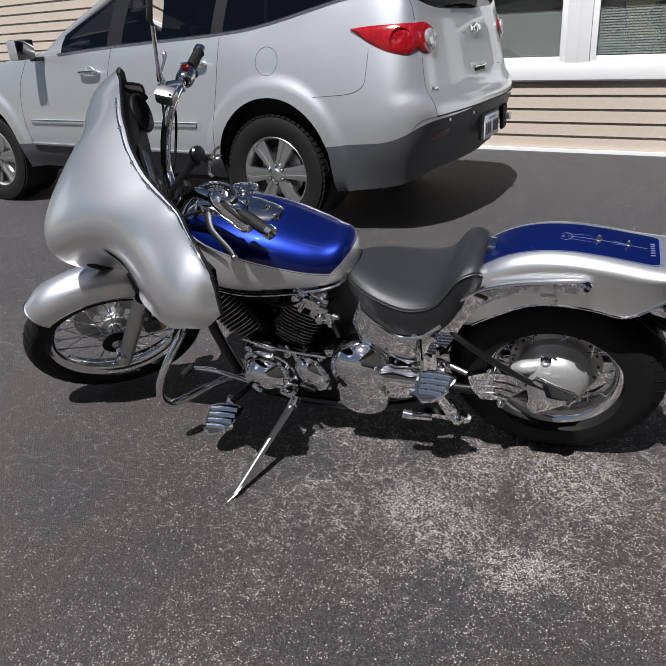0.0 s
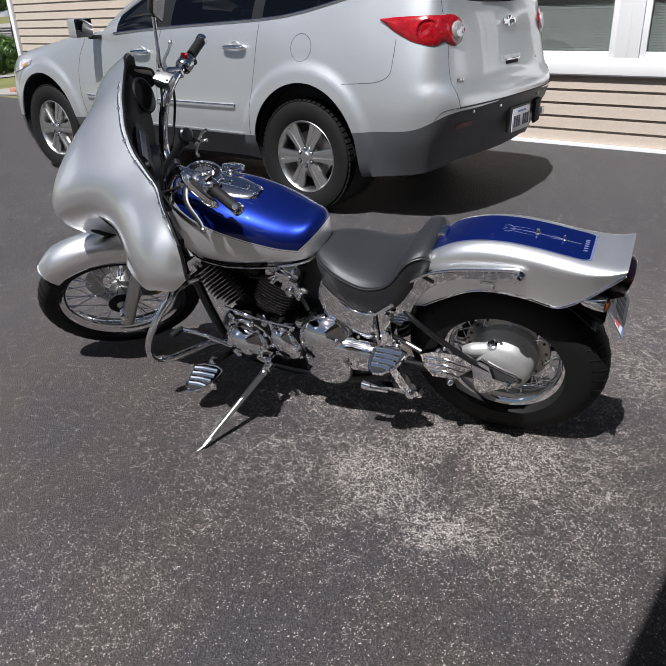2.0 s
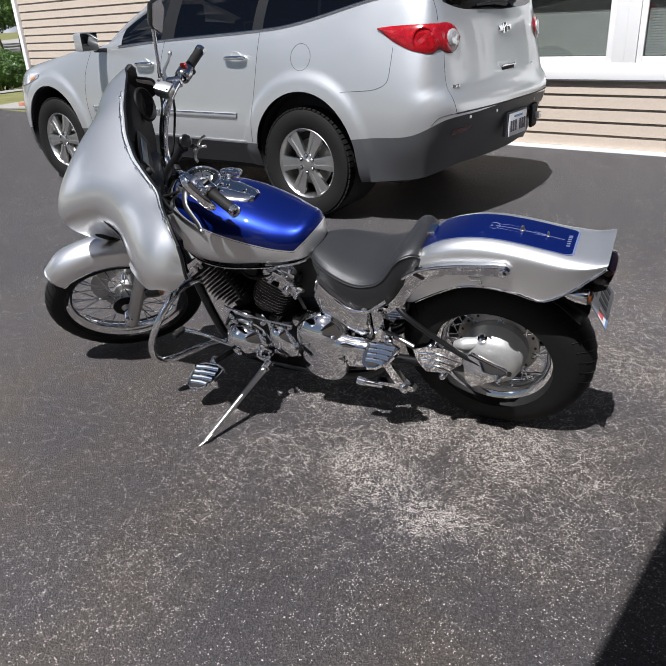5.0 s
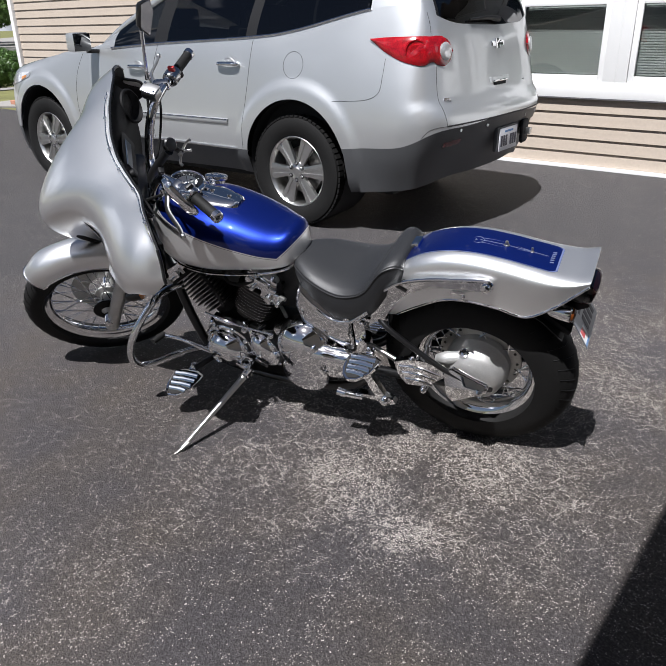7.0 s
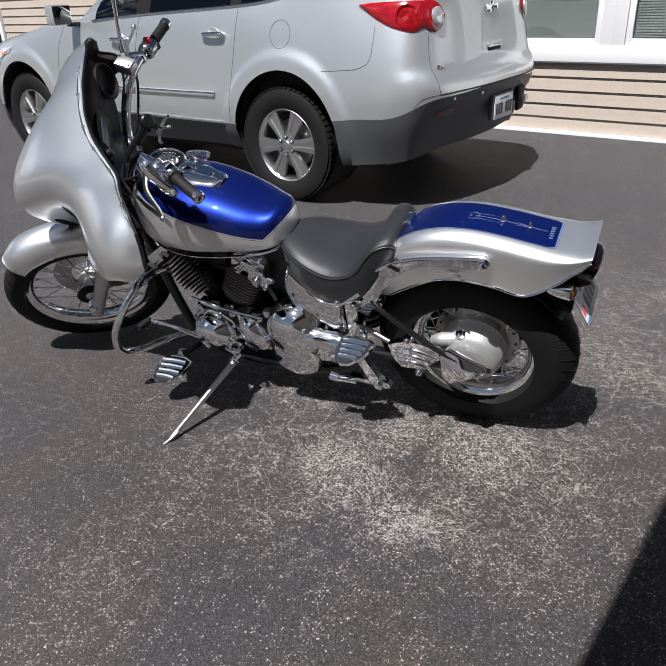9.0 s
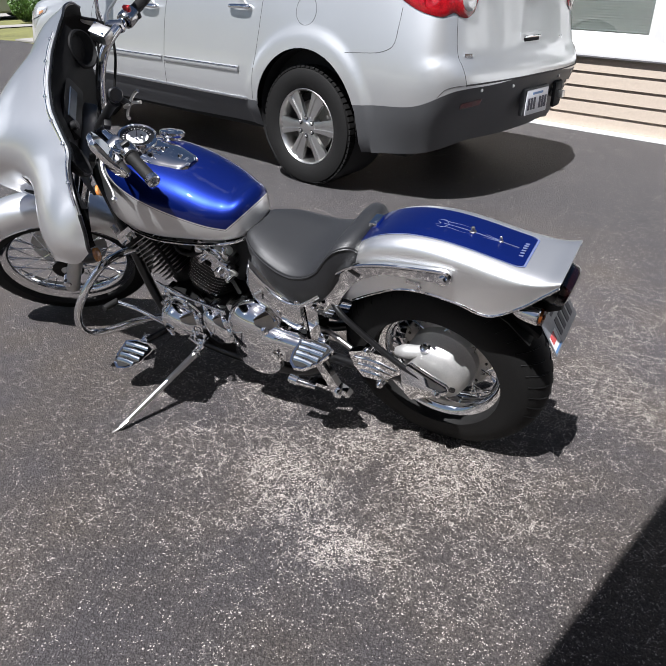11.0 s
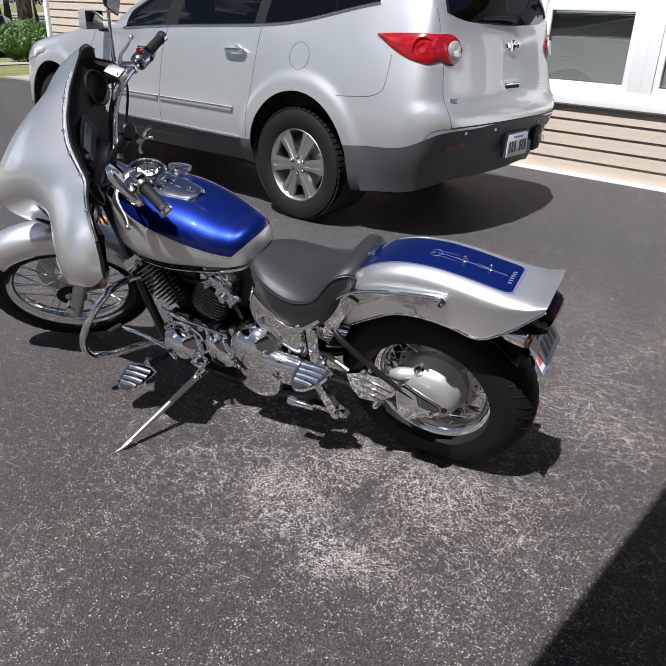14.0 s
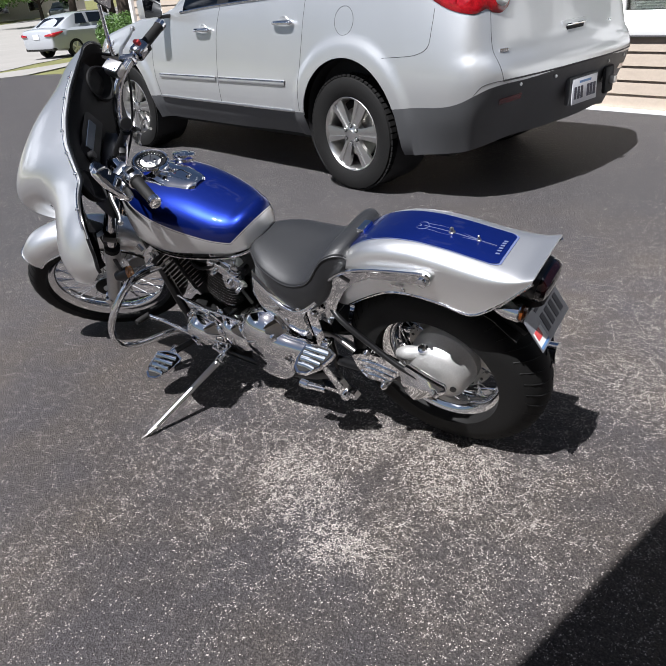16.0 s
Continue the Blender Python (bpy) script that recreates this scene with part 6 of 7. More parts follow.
    tube(bm, [(-1.160, -0.020, 0.930), (-1.150, -0.025, 0.955), (-1.120, -0.030, 0.990), (-1.075, -0.033, 1.030), (-1.058, -0.035, 1.045)], [0.020, 0.017, 0.014, 0.014, 0.018], 14, smooth=3)
    holder = part("holder", steered(bm), PLASTIC, bike, "black ball-joint holder with an open claw")
    bm = bmesh.new()
    lathe(bm, [(0.0005, 0.014), (0.018, 0.013), (0.023, 0.008), (0.023, -0.008), (0.014, -0.014), (0.0005, -0.014)], Matrix.Translation((-1.044, -0.035, 1.067)) @ axis_to((0.55, -0.60, 0.55)), 28)
    part("holder_head", steered(bm), BLACK, holder)
    bm = bmesh.new()
    box(bm, (-1.110, -0.052, 0.985), (0.022, 0.036, 0.022), Matrix.Rotation(radians(30), 4, "Y"), bevel=0.006)
    part("wing_nut", steered(bm), PLASTIC, holder)
    hub_c = V3((-1.016, -0.040, 1.026))
    across, along_c = V3((0.55, 0.83, 0.0)), V3((0.25, -0.17, 0.95))
    for k in range(4):
        bm = bmesh.new()
        q = radians(38 + 90 * k + (14 if k % 2 else 0))
        d = across * math.cos(q) + along_c * math.sin(q)
        tube(bm, [hub_c, hub_c + d * 0.018, hub_c + d * 0.036 + V3((0.004, -0.004, 0.0)), hub_c + d * 0.044 + V3((0.014, -0.012, 0.004))], [0.006, 0.0045, 0.0045, 0.0055], 8, smooth=3)
        part("claw", steered(bm), STEEL, holder)
    bm = bmesh.new()
    rod(bm, (-1.044, -0.035, 1.060), hub_c, 0.009)
    part("holder_neck", steered(bm), PLASTIC, holder)
    # cables from the levers into the fork crown
    for pts in ([(-1.09, 0.19, 1.10), (-1.12, 0.15, 1.02), (-1.17, 0.10, 0.93), (-1.25, 0.06, 0.85), (-1.30, 0.02, 0.75)], [(-1.06, 0.24, 1.06), (-1.08, 0.20, 1.0), (-1.14, 0.13, 0.90), (-1.22, 0.05, 0.82)],
                [(-1.09, -0.25, 1.07), (-1.15, -0.18, 1.0), (-1.20, -0.10, 0.92), (-1.28, -0.04, 0.84)], [(-1.07, -0.25, 1.05), (-1.10, -0.17, 0.98), (-1.14, -0.10, 0.88), (-1.20, -0.05, 0.78)]):
        bm = bmesh.new()
        tube(bm, pts, 0.0045, 7, smooth=5)
        part("cable", steered(bm), RUBBER, bike)


def dome(bm, u, v, w, prof, seg=40, tilt=(0, -1, 0)):
    """A turned cover on the left side of the engine."""
    return lathe(bm, prof, Matrix.Translation((u, v, w)) @ axis_to(tilt), seg)


def cylinder_fins(bike, base, lean, name, n=10, size=1.0):
    d = V3((math.sin(radians(lean)), 0, math.cos(radians(lean))))
    turn = Matrix.Rotation(radians(lean), 4, "Y")
    bm = bmesh.new()
    tube(bm, [V3(base) - d * 0.04, V3(base) + d * 0.16], 0.062, 24)
    cyl = part(name, bm, ENGINE, bike, "black finned cylinder with bright fin edges")
    outline = []
    for k in range(28):
        q = 2 * math.pi * k / 28
        outline.append((0.076 * size * math.copysign(abs(math.cos(q)) ** 0.62, math.cos(q)), 0.098 * size * math.copysign(abs(math.sin(q)) ** 0.62, math.sin(q))))
    for k in range(n):
        sc = 0.86 if k < 3 else 1.0
        bm = bmesh.new()
        m = Matrix.Translation(V3(base) + d * (0.005 + 0.0148 * k)) @ turn
        prism(bm, [(x * sc, y * sc) for x, y in outline], -0.0014, 0.0014, m)
        fin = part("fin", bm, ENGINE, cyl)
        fin.data.materials.append(FIN)
        for poly in fin.data.polygons:
            if len(poly.vertices) == 4:
                poly.material_index = 1
    return cyl, d, turn


def engine(bike):
    bm = bmesh.new()
    case = [(-1.00, 0.30), (-0.985, 0.39), (-0.92, 0.41), (-0.80, 0.39), (-0.70, 0.41), (-0.58, 0.46), (-0.48, 0.42), (-0.44, 0.33), (-0.48, 0.22), (-0.62, 0.185), (-0.80, 0.185), (-0.95, 0.20)]
    prism(bm, case, -0.125, 0.14, SIDE)
    bevelled(bm, 0.012)
    block = part("crankcase", bm, ENGINE, bike, "black crankcase with polished covers")
    rear, d, turn = cylinder_fins(bike, (-0.832, 0.0, 0.412), 26, "rear_cylinder", 12, 1.2)
    front, d2, turn2 = cylinder_fins(bike, (-0.985, 0.0, 0.420), -35, "front_cylinder", 12, 1.05)
    # heads and chrome rocker covers
    for base, dd, tt, par in (((-0.815, 0.0, 0.435), d, turn, rear), ((-0.995, 0.0, 0.425), d2, turn2, front)):
        bm = bmesh.new()
        box(bm, V3(base) + dd * 0.175, (0.145, 0.185, 0.045), tt, bevel=0.012)
        part("cylinder_head", bm, ENGINE, par)
        bm = bmesh.new()
        box(bm, V3(base) + dd * 0.206 + V3((0.005, -0.035, 0)), (0.120, 0.150, 0.034), tt, bevel=0.012)
        box(bm, V3(base) + dd * 0.200 + V3((0.012, -0.115, -0.006)), (0.060, 0.030, 0.028), tt, bevel=0.007)
        part("rocker_cover", bm, CHROME, par, "chrome rocker cover")
        for k in (-1, 1):
            bm = bmesh.new()
            rod(bm, V3(base) + dd * 0.20 + V3((0.045 * k, -0.10, 0)), V3(base) + dd * 0.228 + V3((0.045 * k, -0.10, 0)), 0.009, seg=6)
            part("bolt", bm, CHROME, par)
    bm = bmesh.new()
    rod(bm, V3((-0.795, -0.11, 0.44)) + d * 0.13 + V3((0.072, 0, 0)), V3((-0.795, -0.11, 0.44)) + d * 0.13 + V3((0.105, -0.01, 0.0)), 0.010, 0.007)
    part("spark_plug", bm, STEEL, rear)
    # front left cover: an egg-shaped chrome dome with a rim of bolts
    bm = bmesh.new()
    egg = Matrix.Translation((-0.925, -0.108, 0.292)) @ axis_to((0.0, -1, -0.04)) @ Matrix.Rotation(radians(-20), 4, "Z") @ Matrix.Diagonal((1.10, 0.94, 1, 1))
    lathe(bm, [(0.094, -0.02), (0.096, 0.010), (0.092, 0.016), (0.085, 0.018), (0.084, 0.030), (0.078, 0.050), (0.067, 0.067), (0.051, 0.080), (0.030, 0.089), (0.0005, 0.092)], egg, 56)
    cover = part("front_cover", bm, CHROME, block, "polished front engine cover", sharp=50)
    for k in range(9):
        bm = bmesh.new()
        q = radians(10 + 40 * k)
        lathe(bm, [(0.0085, -0.01), (0.0085, 0.010), (0.006, 0.014), (0.0005, 0.0145)], egg @ Matrix.Translation((0.089 * math.cos(q), 0.089 * math.sin(q), 0.014)), 12)
        part("bolt", bm, CHROME, cover)
    bm = bmesh.new()
    badge = Matrix.Translation((-0.952, -0.190, 0.268)) @ axis_to((-0.35, -1, -0.25)) @ Matrix.Rotation(radians(-25), 4, "Z") @ Matrix.Diagonal((1.0, 0.68, 1, 1))
    lathe(bm, [(0.023, -0.010), (0.023, 0.003), (0.019, 0.006), (0.017, 0.003), (0.010, 0.004), (0.0005, 0.0045)], badge, 28)
    part("oval_badge", bm, CHROME, cover)
    # cap and breather behind it, a bent linkage below
    for u, v, w, r, h in ((-0.985, -0.105, 0.385, 0.017, 0.026), (-0.838, -0.110, 0.385, 0.016, 0.030)):
        bm = bmesh.new()
        dome(bm, u, v, w, [(r, -0.03), (r, h * 0.35), (r * 0.86, h * 0.75), (r * 0.5, h * 0.96), (0.0005, h)], 24)
        part("cap", bm, CHROME, cover)
    for pts, r in (([(-0.862, -0.160, 0.262), (-0.842, -0.182, 0.288), (-0.822, -0.182, 0.300), (-0.815, -0.160, 0.270), (-0.850, -0.165, 0.252)], 0.0042), ([(-0.845, -0.110, 0.405), (-0.815, -0.125, 0.390), (-0.805, -0.135, 0.360), (-0.812, -0.135, 0.325)], 0.008)):
        bm = bmesh.new()
        tube(bm, pts, r, 10, smooth=5)
        part("oil_pipe", bm, CHROME, cover)
    for pts in ([(-1.08, -0.05, 0.62), (-0.99, -0.10, 0.60), (-0.93, -0.12, 0.54), (-0.92, -0.11, 0.47)], [(-0.76, -0.10, 0.615), (-0.70, -0.12, 0.585), (-0.66, -0.12, 0.53), (-0.65, -0.11, 0.47)], [(-0.90, -0.08, 0.63), (-0.86, -0.12, 0.60), (-0.80, -0.13, 0.60), (-0.72, -0.12, 0.63)], [(-1.02, -0.11, 0.30), (-1.01, -0.13, 0.23), (-0.93, -0.13, 0.19), (-0.84, -0.13, 0.20)]):
        bm = bmesh.new()
        tube(bm, pts, 0.0065, 8, smooth=5)
        part("hose", bm, RUBBER, block)
    # bright rocker box and knob on the outer side of the rear head
    bm = bmesh.new()
    tilt = Matrix.Rotation(radians(26), 4, "Y")
    box(bm, (-0.722, -0.098, 0.600), (0.125, 0.060, 0.030), tilt, bevel=0.010)
    box(bm, (-0.690, -0.112, 0.565), (0.070, 0.040, 0.046), tilt, bevel=0.009)
    box(bm, (-0.762, -0.110, 0.612), (0.030, 0.040, 0.040), tilt, bevel=0.008)
    part("rocker_box", bm, CHROME, rear, "chrome rocker box")
    for u, w, r in ((-0.688, 0.562, 0.018), (-0.745, 0.600, 0.010), (-0.655, 0.545, 0.010)):
        bm = bmesh.new()
        dome(bm, u, -0.128, w, [(r, -0.02), (r, 0.010), (r * 0.75, 0.016), (r * 0.7, 0.020), (0.0005, 0.021)], 20)
        part("knob", bm, CHROME, rear)
    # middle cover: a domed leaf and its bolts
    bm = bmesh.new()
    leaf_m = Matrix.Translation((-0.748, -0.110, 0.325)) @ axis_to((0.02, -1, -0.06)) @ Matrix.Rotation(radians(28), 4, "Z") @ Matrix.Diagonal((0.80, 1.22, 1, 1))
    lathe(bm, [(0.066, -0.02), (0.067, 0.018), (0.064, 0.036), (0.056, 0.053), (0.042, 0.066), (0.022, 0.073), (0.0005, 0.075)], leaf_m, 44)
    mid = part("middle_cover", bm, CHROME, block, "polished middle engine cover")
    for u, w in ((-0.778, 0.388), (-0.715, 0.392), (-0.705, 0.262), (-0.790, 0.290)):
        bm = bmesh.new()
        dome(bm, u, -0.134, w, [(0.010, -0.02), (0.010, 0.010), (0.0065, 0.015), (0.0005, 0.0155)], 12)
        part("bolt", bm, CHROME, mid)
    bm = bmesh.new()
    box(bm, (-0.665, -0.120, 0.425), (0.060, 0.050, 0.034), Matrix.Rotation(radians(-12), 4, "Y"), bevel=0.010)
    part("case_lug", bm, CHROME, block)
    bm = bmesh.new()
    box(bm, (-0.785, -0.125, 0.250), (0.060, 0.045, 0.030), Matrix.Rotation(radians(24), 4, "Y"), bevel=0.008)
    part("case_lug", bm, CHROME, block)
    # big dome and the flat round cover beneath it
    bm = bmesh.new()
    dome(bm, -0.568, -0.118, 0.390, [(0.104, -0.01), (0.108, 0.020), (0.104, 0.046), (0.092, 0.070), (0.073, 0.088), (0.048, 0.100), (0.023, 0.105), (0.0005, 0.106)], 56)
    part("gear_dome", bm, CHROME, block, "chrome gearbox dome")
    bm = bmesh.new()
    dome(bm, -0.575, -0.105, 0.290, [(0.086, -0.01), (0.091, 0.062), (0.088, 0.080), (0.081, 0.089), (0.073, 0.092), (0.0005, 0.095)], 56, (0.05, -1, -0.10))
    part("round_cover", bm, CHROME, block, "flat round chrome cover")
    bm = bmesh.new()
    tube(bm, [(-0.515, -0.175, 0.392), (-0.46, -0.178, 0.392), (-0.455, -0.178, 0.392), (-0.40, -0.178, 0.390), (-0.375, -0.176, 0.388)], [0.040, 0.038, 0.034, 0.034, 0.030], 24)
    part("shaft_tube", bm, CHROME, block)
    bm = bmesh.new()
    dome(bm, -0.505, -0.190, 0.425, [(0.016, -0.01), (0.016, 0.012), (0.010, 0.018), (0.0005, 0.018)], 14)
    part("bolt", bm, CHROME, block)
    bm = bmesh.new()
    prism(bm, [(-0.51, 0.355), (-0.40, 0.360), (-0.395, 0.300), (-0.43, 0.280), (-0.52, 0.268)], -0.11, -0.166, SIDE)
    bevelled(bm, 0.010, 3)
    part("shaft_housing", bm, CHROME, block)
    # chrome side cover below the seat
    bm = bmesh.new()
    prism(bm, [(-0.545, 0.655), (-0.500, 0.595), (-0.430, 0.548), (-0.375, 0.532), (-0.375, 0.425), (-0.415, 0.405), (-0.48, 0.440), (-0.565, 0.500), (-0.580, 0.570)], -0.10, -0.145, SIDE)
    bevelled(bm, 0.010, 3)
    bmesh.ops.recalc_face_normals(bm, faces=bm.faces)
    pillow(bm, 0.007, 0.007)
    sc = part("side_cover", bm, CHROME, bike, "chrome side cover below the seat")
    for k in range(5):
        bm = bmesh.new()
        box(bm, (-0.515 + 0.010 * k, -0.152, 0.540 - 0.004 * k), (0.0045, 0.005, 0.026), Matrix.Rotation(radians(20), 4, "Y"))
        part("vent_slot", bm, BLACK, sc)
    bm = bmesh.new()
    prism(bm, [(-0.368, 0.545), (-0.326, 0.556), (-0.328, 0.41), (-0.340, 0.385), (-0.368, 0.390)], -0.10, -0.146, SIDE)
    bevelled(bm, 0.008, 3)
    part("side_bracket", bm, CHROME, bike)
    for u, w in ((-0.385, 0.545), (-0.330, 0.535)):
        bm = bmesh.new()
        dome(bm, u, -0.150, w, [(0.013, -0.005), (0.013, 0.006), (0.009, 0.013), (0.0005, 0.014)], 16)
        part("bolt", bm, CHROME, bike)
    bm = bmesh.new()
    prism(bm, [(-0.405, 0.435), (-0.375, 0.437), (-0.378, 0.418), (-0.395, 0.414)], -0.149, -0.153, SIDE)
    part("latch", bm, BLACK, sc)


def frame_and_stand(bike):
    def pipe(name, pts, r, mat, parent=bike, label="", seg=12, smooth=5, flat=1.0):
        bm = bmesh.new()
        tube(bm, pts, r, seg, smooth=smooth, flat=flat)
        return part(name, bm, mat, parent, label)
    fr = pipe("frame", [(-1.26, 0, 0.86), (-1.10, 0, 0.80), (-0.9, 0, 0.72), (-0.62, 0, 0.66), (-0.52, 0, 0.56)], 0.024, BLACK, label="black tube frame")
    for s in (-1, 1):
        pipe("frame_tube", [(-1.255, s * 0.02, 0.80), (-1.17, s * 0.055, 0.58), (-1.12, s * 0.075, 0.36), (-1.06, s * 0.085, 0.20), (-0.96, s * 0.10, 0.165), (-0.70, s * 0.12, 0.165), (-0.48, s * 0.12, 0.19), (-0.36, s * 0.12, 0.26), (-0.34, s * 0.12, 0.40)], 0.018, BLACK, fr)
        pipe("seat_rail", [(-0.550, s * 0.128, 0.628), (-0.50, s * 0.150, 0.570), (-0.435, s * 0.158, 0.536), (-0.37, s * 0.158, 0.543), (-0.305, s * 0.150, 0.590)], 0.008, CHROME, fr, "bright seat rail")
        # swing arm and its plates
        pipe("swing_arm", [(-0.30, s * 0.11, 0.555), (-0.245, s * 0.135, 0.518), (-0.151, s * 0.142, 0.452), (-0.06, s * 0.148, 0.398), (0.055, s * 0.148, 0.345)], 0.0095, BLACK, fr, "black swing arm")
        pipe("lower_arm", [(-0.34, s * 0.11, 0.30), (-0.2, s * 0.118, 0.31), (-0.05, s * 0.12, 0.32), (0.03, s * 0.12, 0.327)], 0.017, BLACK, fr)
        bm = bmesh.new()
        prism(bm, [(-0.233, 0.392), (-0.178, 0.415), (-0.120, 0.416), (-0.071, 0.398), (-0.058, 0.365), (-0.126, 0.305), (-0.195, 0.300), (-0.222, 0.340)], s * 0.125, s * 0.150, SIDE)
        bevelled(bm, 0.010, 3)
        pl = part("arm_plate", bm, CHROME, fr, "ribbed chrome arm cover")
        for k in range(3):
            bm = bmesh.new()
            tube(bm, [(-0.215 + 0.008 * k, s * 0.151, 0.380 - 0.026 * k), (-0.15, s * 0.153, 0.385 - 0.028 * k), (-0.075 - 0.015 * k, s * 0.151, 0.366 - 0.026 * k)], 0.003, 6, smooth=3)
            part("rib", bm, CHROME, pl)
        for u, w in ((-0.165, 0.423), (-0.135, 0.292)):
            bm = bmesh.new()
            dome(bm, u, s * 0.14, w, [(0.014, -0.02), (0.014, 0.012), (0.010, 0.022), (0.005, 0.026), (0.0005, 0.026)], 12, (0, s, 0))
            part("bolt", bm, CHROME, pl)
        bm = bmesh.new()
        rim = [(-0.061, 0.385), (-0.035, 0.408), (0.078, 0.357), (0.084, 0.344), (0.080, 0.330), (-0.036, 0.262), (-0.057, 0.290)]
        low = [bm.verts.new((u, s * 0.132, w)) for u, w in rim]
        mid = [bm.verts.new((u, s * 0.152, w)) for u, w in rim]
        r1, r2 = bm.verts.new((-0.052, s * 0.170, 0.345)), bm.verts.new((0.066, s * 0.168, 0.346))
        for k in range(len(rim)):
            bm.faces.new((low[k], low[(k + 1) % len(rim)], mid[(k + 1) % len(rim)], mid[k]))
        bm.faces.new((mid[0], mid[1], mid[2], r2, r1))
        bm.faces.new((mid[2], mid[3], r2))
        bm.faces.new((mid[3], mid[4], r2))
        bm.faces.new((mid[4], mid[5], mid[6], r1, r2))
        bm.faces.new((mid[6], mid[0], r1))
        bm.faces.new(low[::-1])
        bmesh.ops.recalc_face_normals(bm, faces=bm.faces)
        bevelled(bm, 0.004, 2, 18)
        part("axle_plate", bm, CHROME, fr, "chrome axle cover")
        bm = bmesh.new()
        dome(bm, 0.055, s * 0.155, 0.338, [(0.014, -0.02), (0.014, 0.012), (0.006, 0.018), (0.0005, 0.018)], 12, (0, s, 0))
        part("axle_nut", bm, CHROME, fr)
        pipe("shock", [(-0.33, s * 0.10, 0.40), (-0.24, s * 0.12, 0.375)], 0.009, STEEL, fr, smooth=0)
    # drum of the rear wheel with its oil cap
    bm = bmesh.new()
    dome(bm, 0.012, 0.0, 0.327, [(0.108, -0.012), (0.110, 0.020), (0.106, 0.026), (0.104, 0.052), (0.097, 0.078), (0.082, 0.093), (0.060, 0.101), (0.030, 0.104), (0.0005, 0.104)], 64)
    drum = part("rear_drum", bm, DRUM, bike, "cast aluminium rear hub drum")
    bm = bmesh.new()
    dome(bm, 0.012, 0.0, 0.327, [(0.108, -0.030), (0.140, -0.030), (0.142, -0.024), (0.140, -0.018), (0.118, -0.016), (0.108, -0.010)], 64)
    part("flange", bm, STEEL, drum, "drilled steel hub flange")
    # black dots stand for the darkness of the drilled holes
    for k in range(18):
        bm = bmesh.new()
        q = 2 * math.pi * k / 18
        dome(bm, 0.012 + 0.128 * math.cos(q), 0.017, 0.327 + 0.128 * math.sin(q), [(0.005, -0.002), (0.005, 0.003), (0.0005, 0.0035)], 8)
        part("hole_dot", bm, BLACK, drum)
    bm = bmesh.new()
    tube(bm, [(-0.105, -0.075, 0.372), (-0.075, -0.078, 0.385), (-0.030, -0.070, 0.392)], [0.017, 0.024, 0.022], 16, smooth=4)
    part("drive_housing", bm, DRUM, drum)
    bm = bmesh.new()
    lathe(bm, [(0.016, -0.014), (0.016, 0.001), (0.010, 0.002), (0.010, 0.010), (0.007, 0.012), (0.0005, 0.012)], Matrix.Translation((-0.012, -0.080, 0.425)) @ axis_to((0, -0.4, 1)), 16)
    part("oil_cap", bm, CHROME, drum)
    bm = bmesh.new()
    dome(bm, 0.075, -0.090, 0.300, [(0.012, -0.01), (0.012, 0.010), (0.0005, 0.011)], 12)
    part("rubber_plug", bm, BLACK, drum)
    # front guard bar
    pipe("guard_bar", [(-1.13, -0.06, 0.500), (-1.165, -0.12, 0.505), (-1.150, -0.215, 0.525), (-1.185, -0.290, 0.462), (-1.225, -0.330, 0.380), (-1.240, -0.330, 0.300), (-1.225, -0.280, 0.248), (-1.13, -0.17, 0.245), (-1.06, -0.09, 0.225)], 0.014, CHROME, label="chrome engine guard bar", smooth=6)
    # fan-shaped foot boards with ridges
    for name, c, turn, size, lab in (("foot_board", V3((-1.045, -0.305, 0.222)), 8, 0.86, "fan-shaped chrome foot board with bright ridges on black rubber"), ("foot_board", V3((-0.318, -0.225, 0.415)), 4, 0.76, "fan-shaped chrome foot board with bright ridges on black rubber")):
        m = Matrix.Translation(c) @ Matrix.Rotation(radians(14), 4, "X") @ Matrix.Rotation(radians(turn), 4, "Z") @ Matrix.Scale(size, 4)
        out = [(-0.078, -0.012), (-0.070, 0.055), (-0.020, 0.066), (0.050, 0.058), (0.082, 0.040), (0.078, 0.018), (0.045, -0.038), (-0.005, -0.075), (-0.045, -0.078), (-0.070, -0.055)]
        bm = bmesh.new()
        prism(bm, out, -0.010, 0.008, m)
        bevelled(bm, 0.005, 2)
        fb = part(name, bm, CHROME, bike, lab)
        bm = bmesh.new()
        prism(bm, [(x * 0.88, y * 0.88) for x, y in out], 0.0085, 0.0105, m)
        part("rubber_mat", bm, RUBBER, fb)
        for k in range(4):
            bm = bmesh.new()
            y = 0.036 - 0.026 * k
            half = (0.060, 0.055, 0.045, 0.028)[k]
            tube(bm, [m @ V3((-0.056, y + 0.004, 0.0115)), m @ V3((-0.01, y, 0.013)), m @ V3((half, y - 0.008, 0.0115))], 0.0112 * size, 8, smooth=3, flat=0.45)
            part("ridge", bm, CHROME, fb)
        bm = bmesh.new()
        box(bm, m @ V3((0.02, 0.080, 0.004)), (0.036 * size, 0.040 * size, 0.026 * size), m.to_3x3().normalized().to_4x4(), bevel=0.006)
        part("hinge", bm, CHROME, fb)
    pipe("board_bracket", [(-1.00, -0.10, 0.215), (-1.015, -0.18, 0.235), (-1.03, -0.245, 0.245)], 0.012, BLACK)
    bm = bmesh.new()
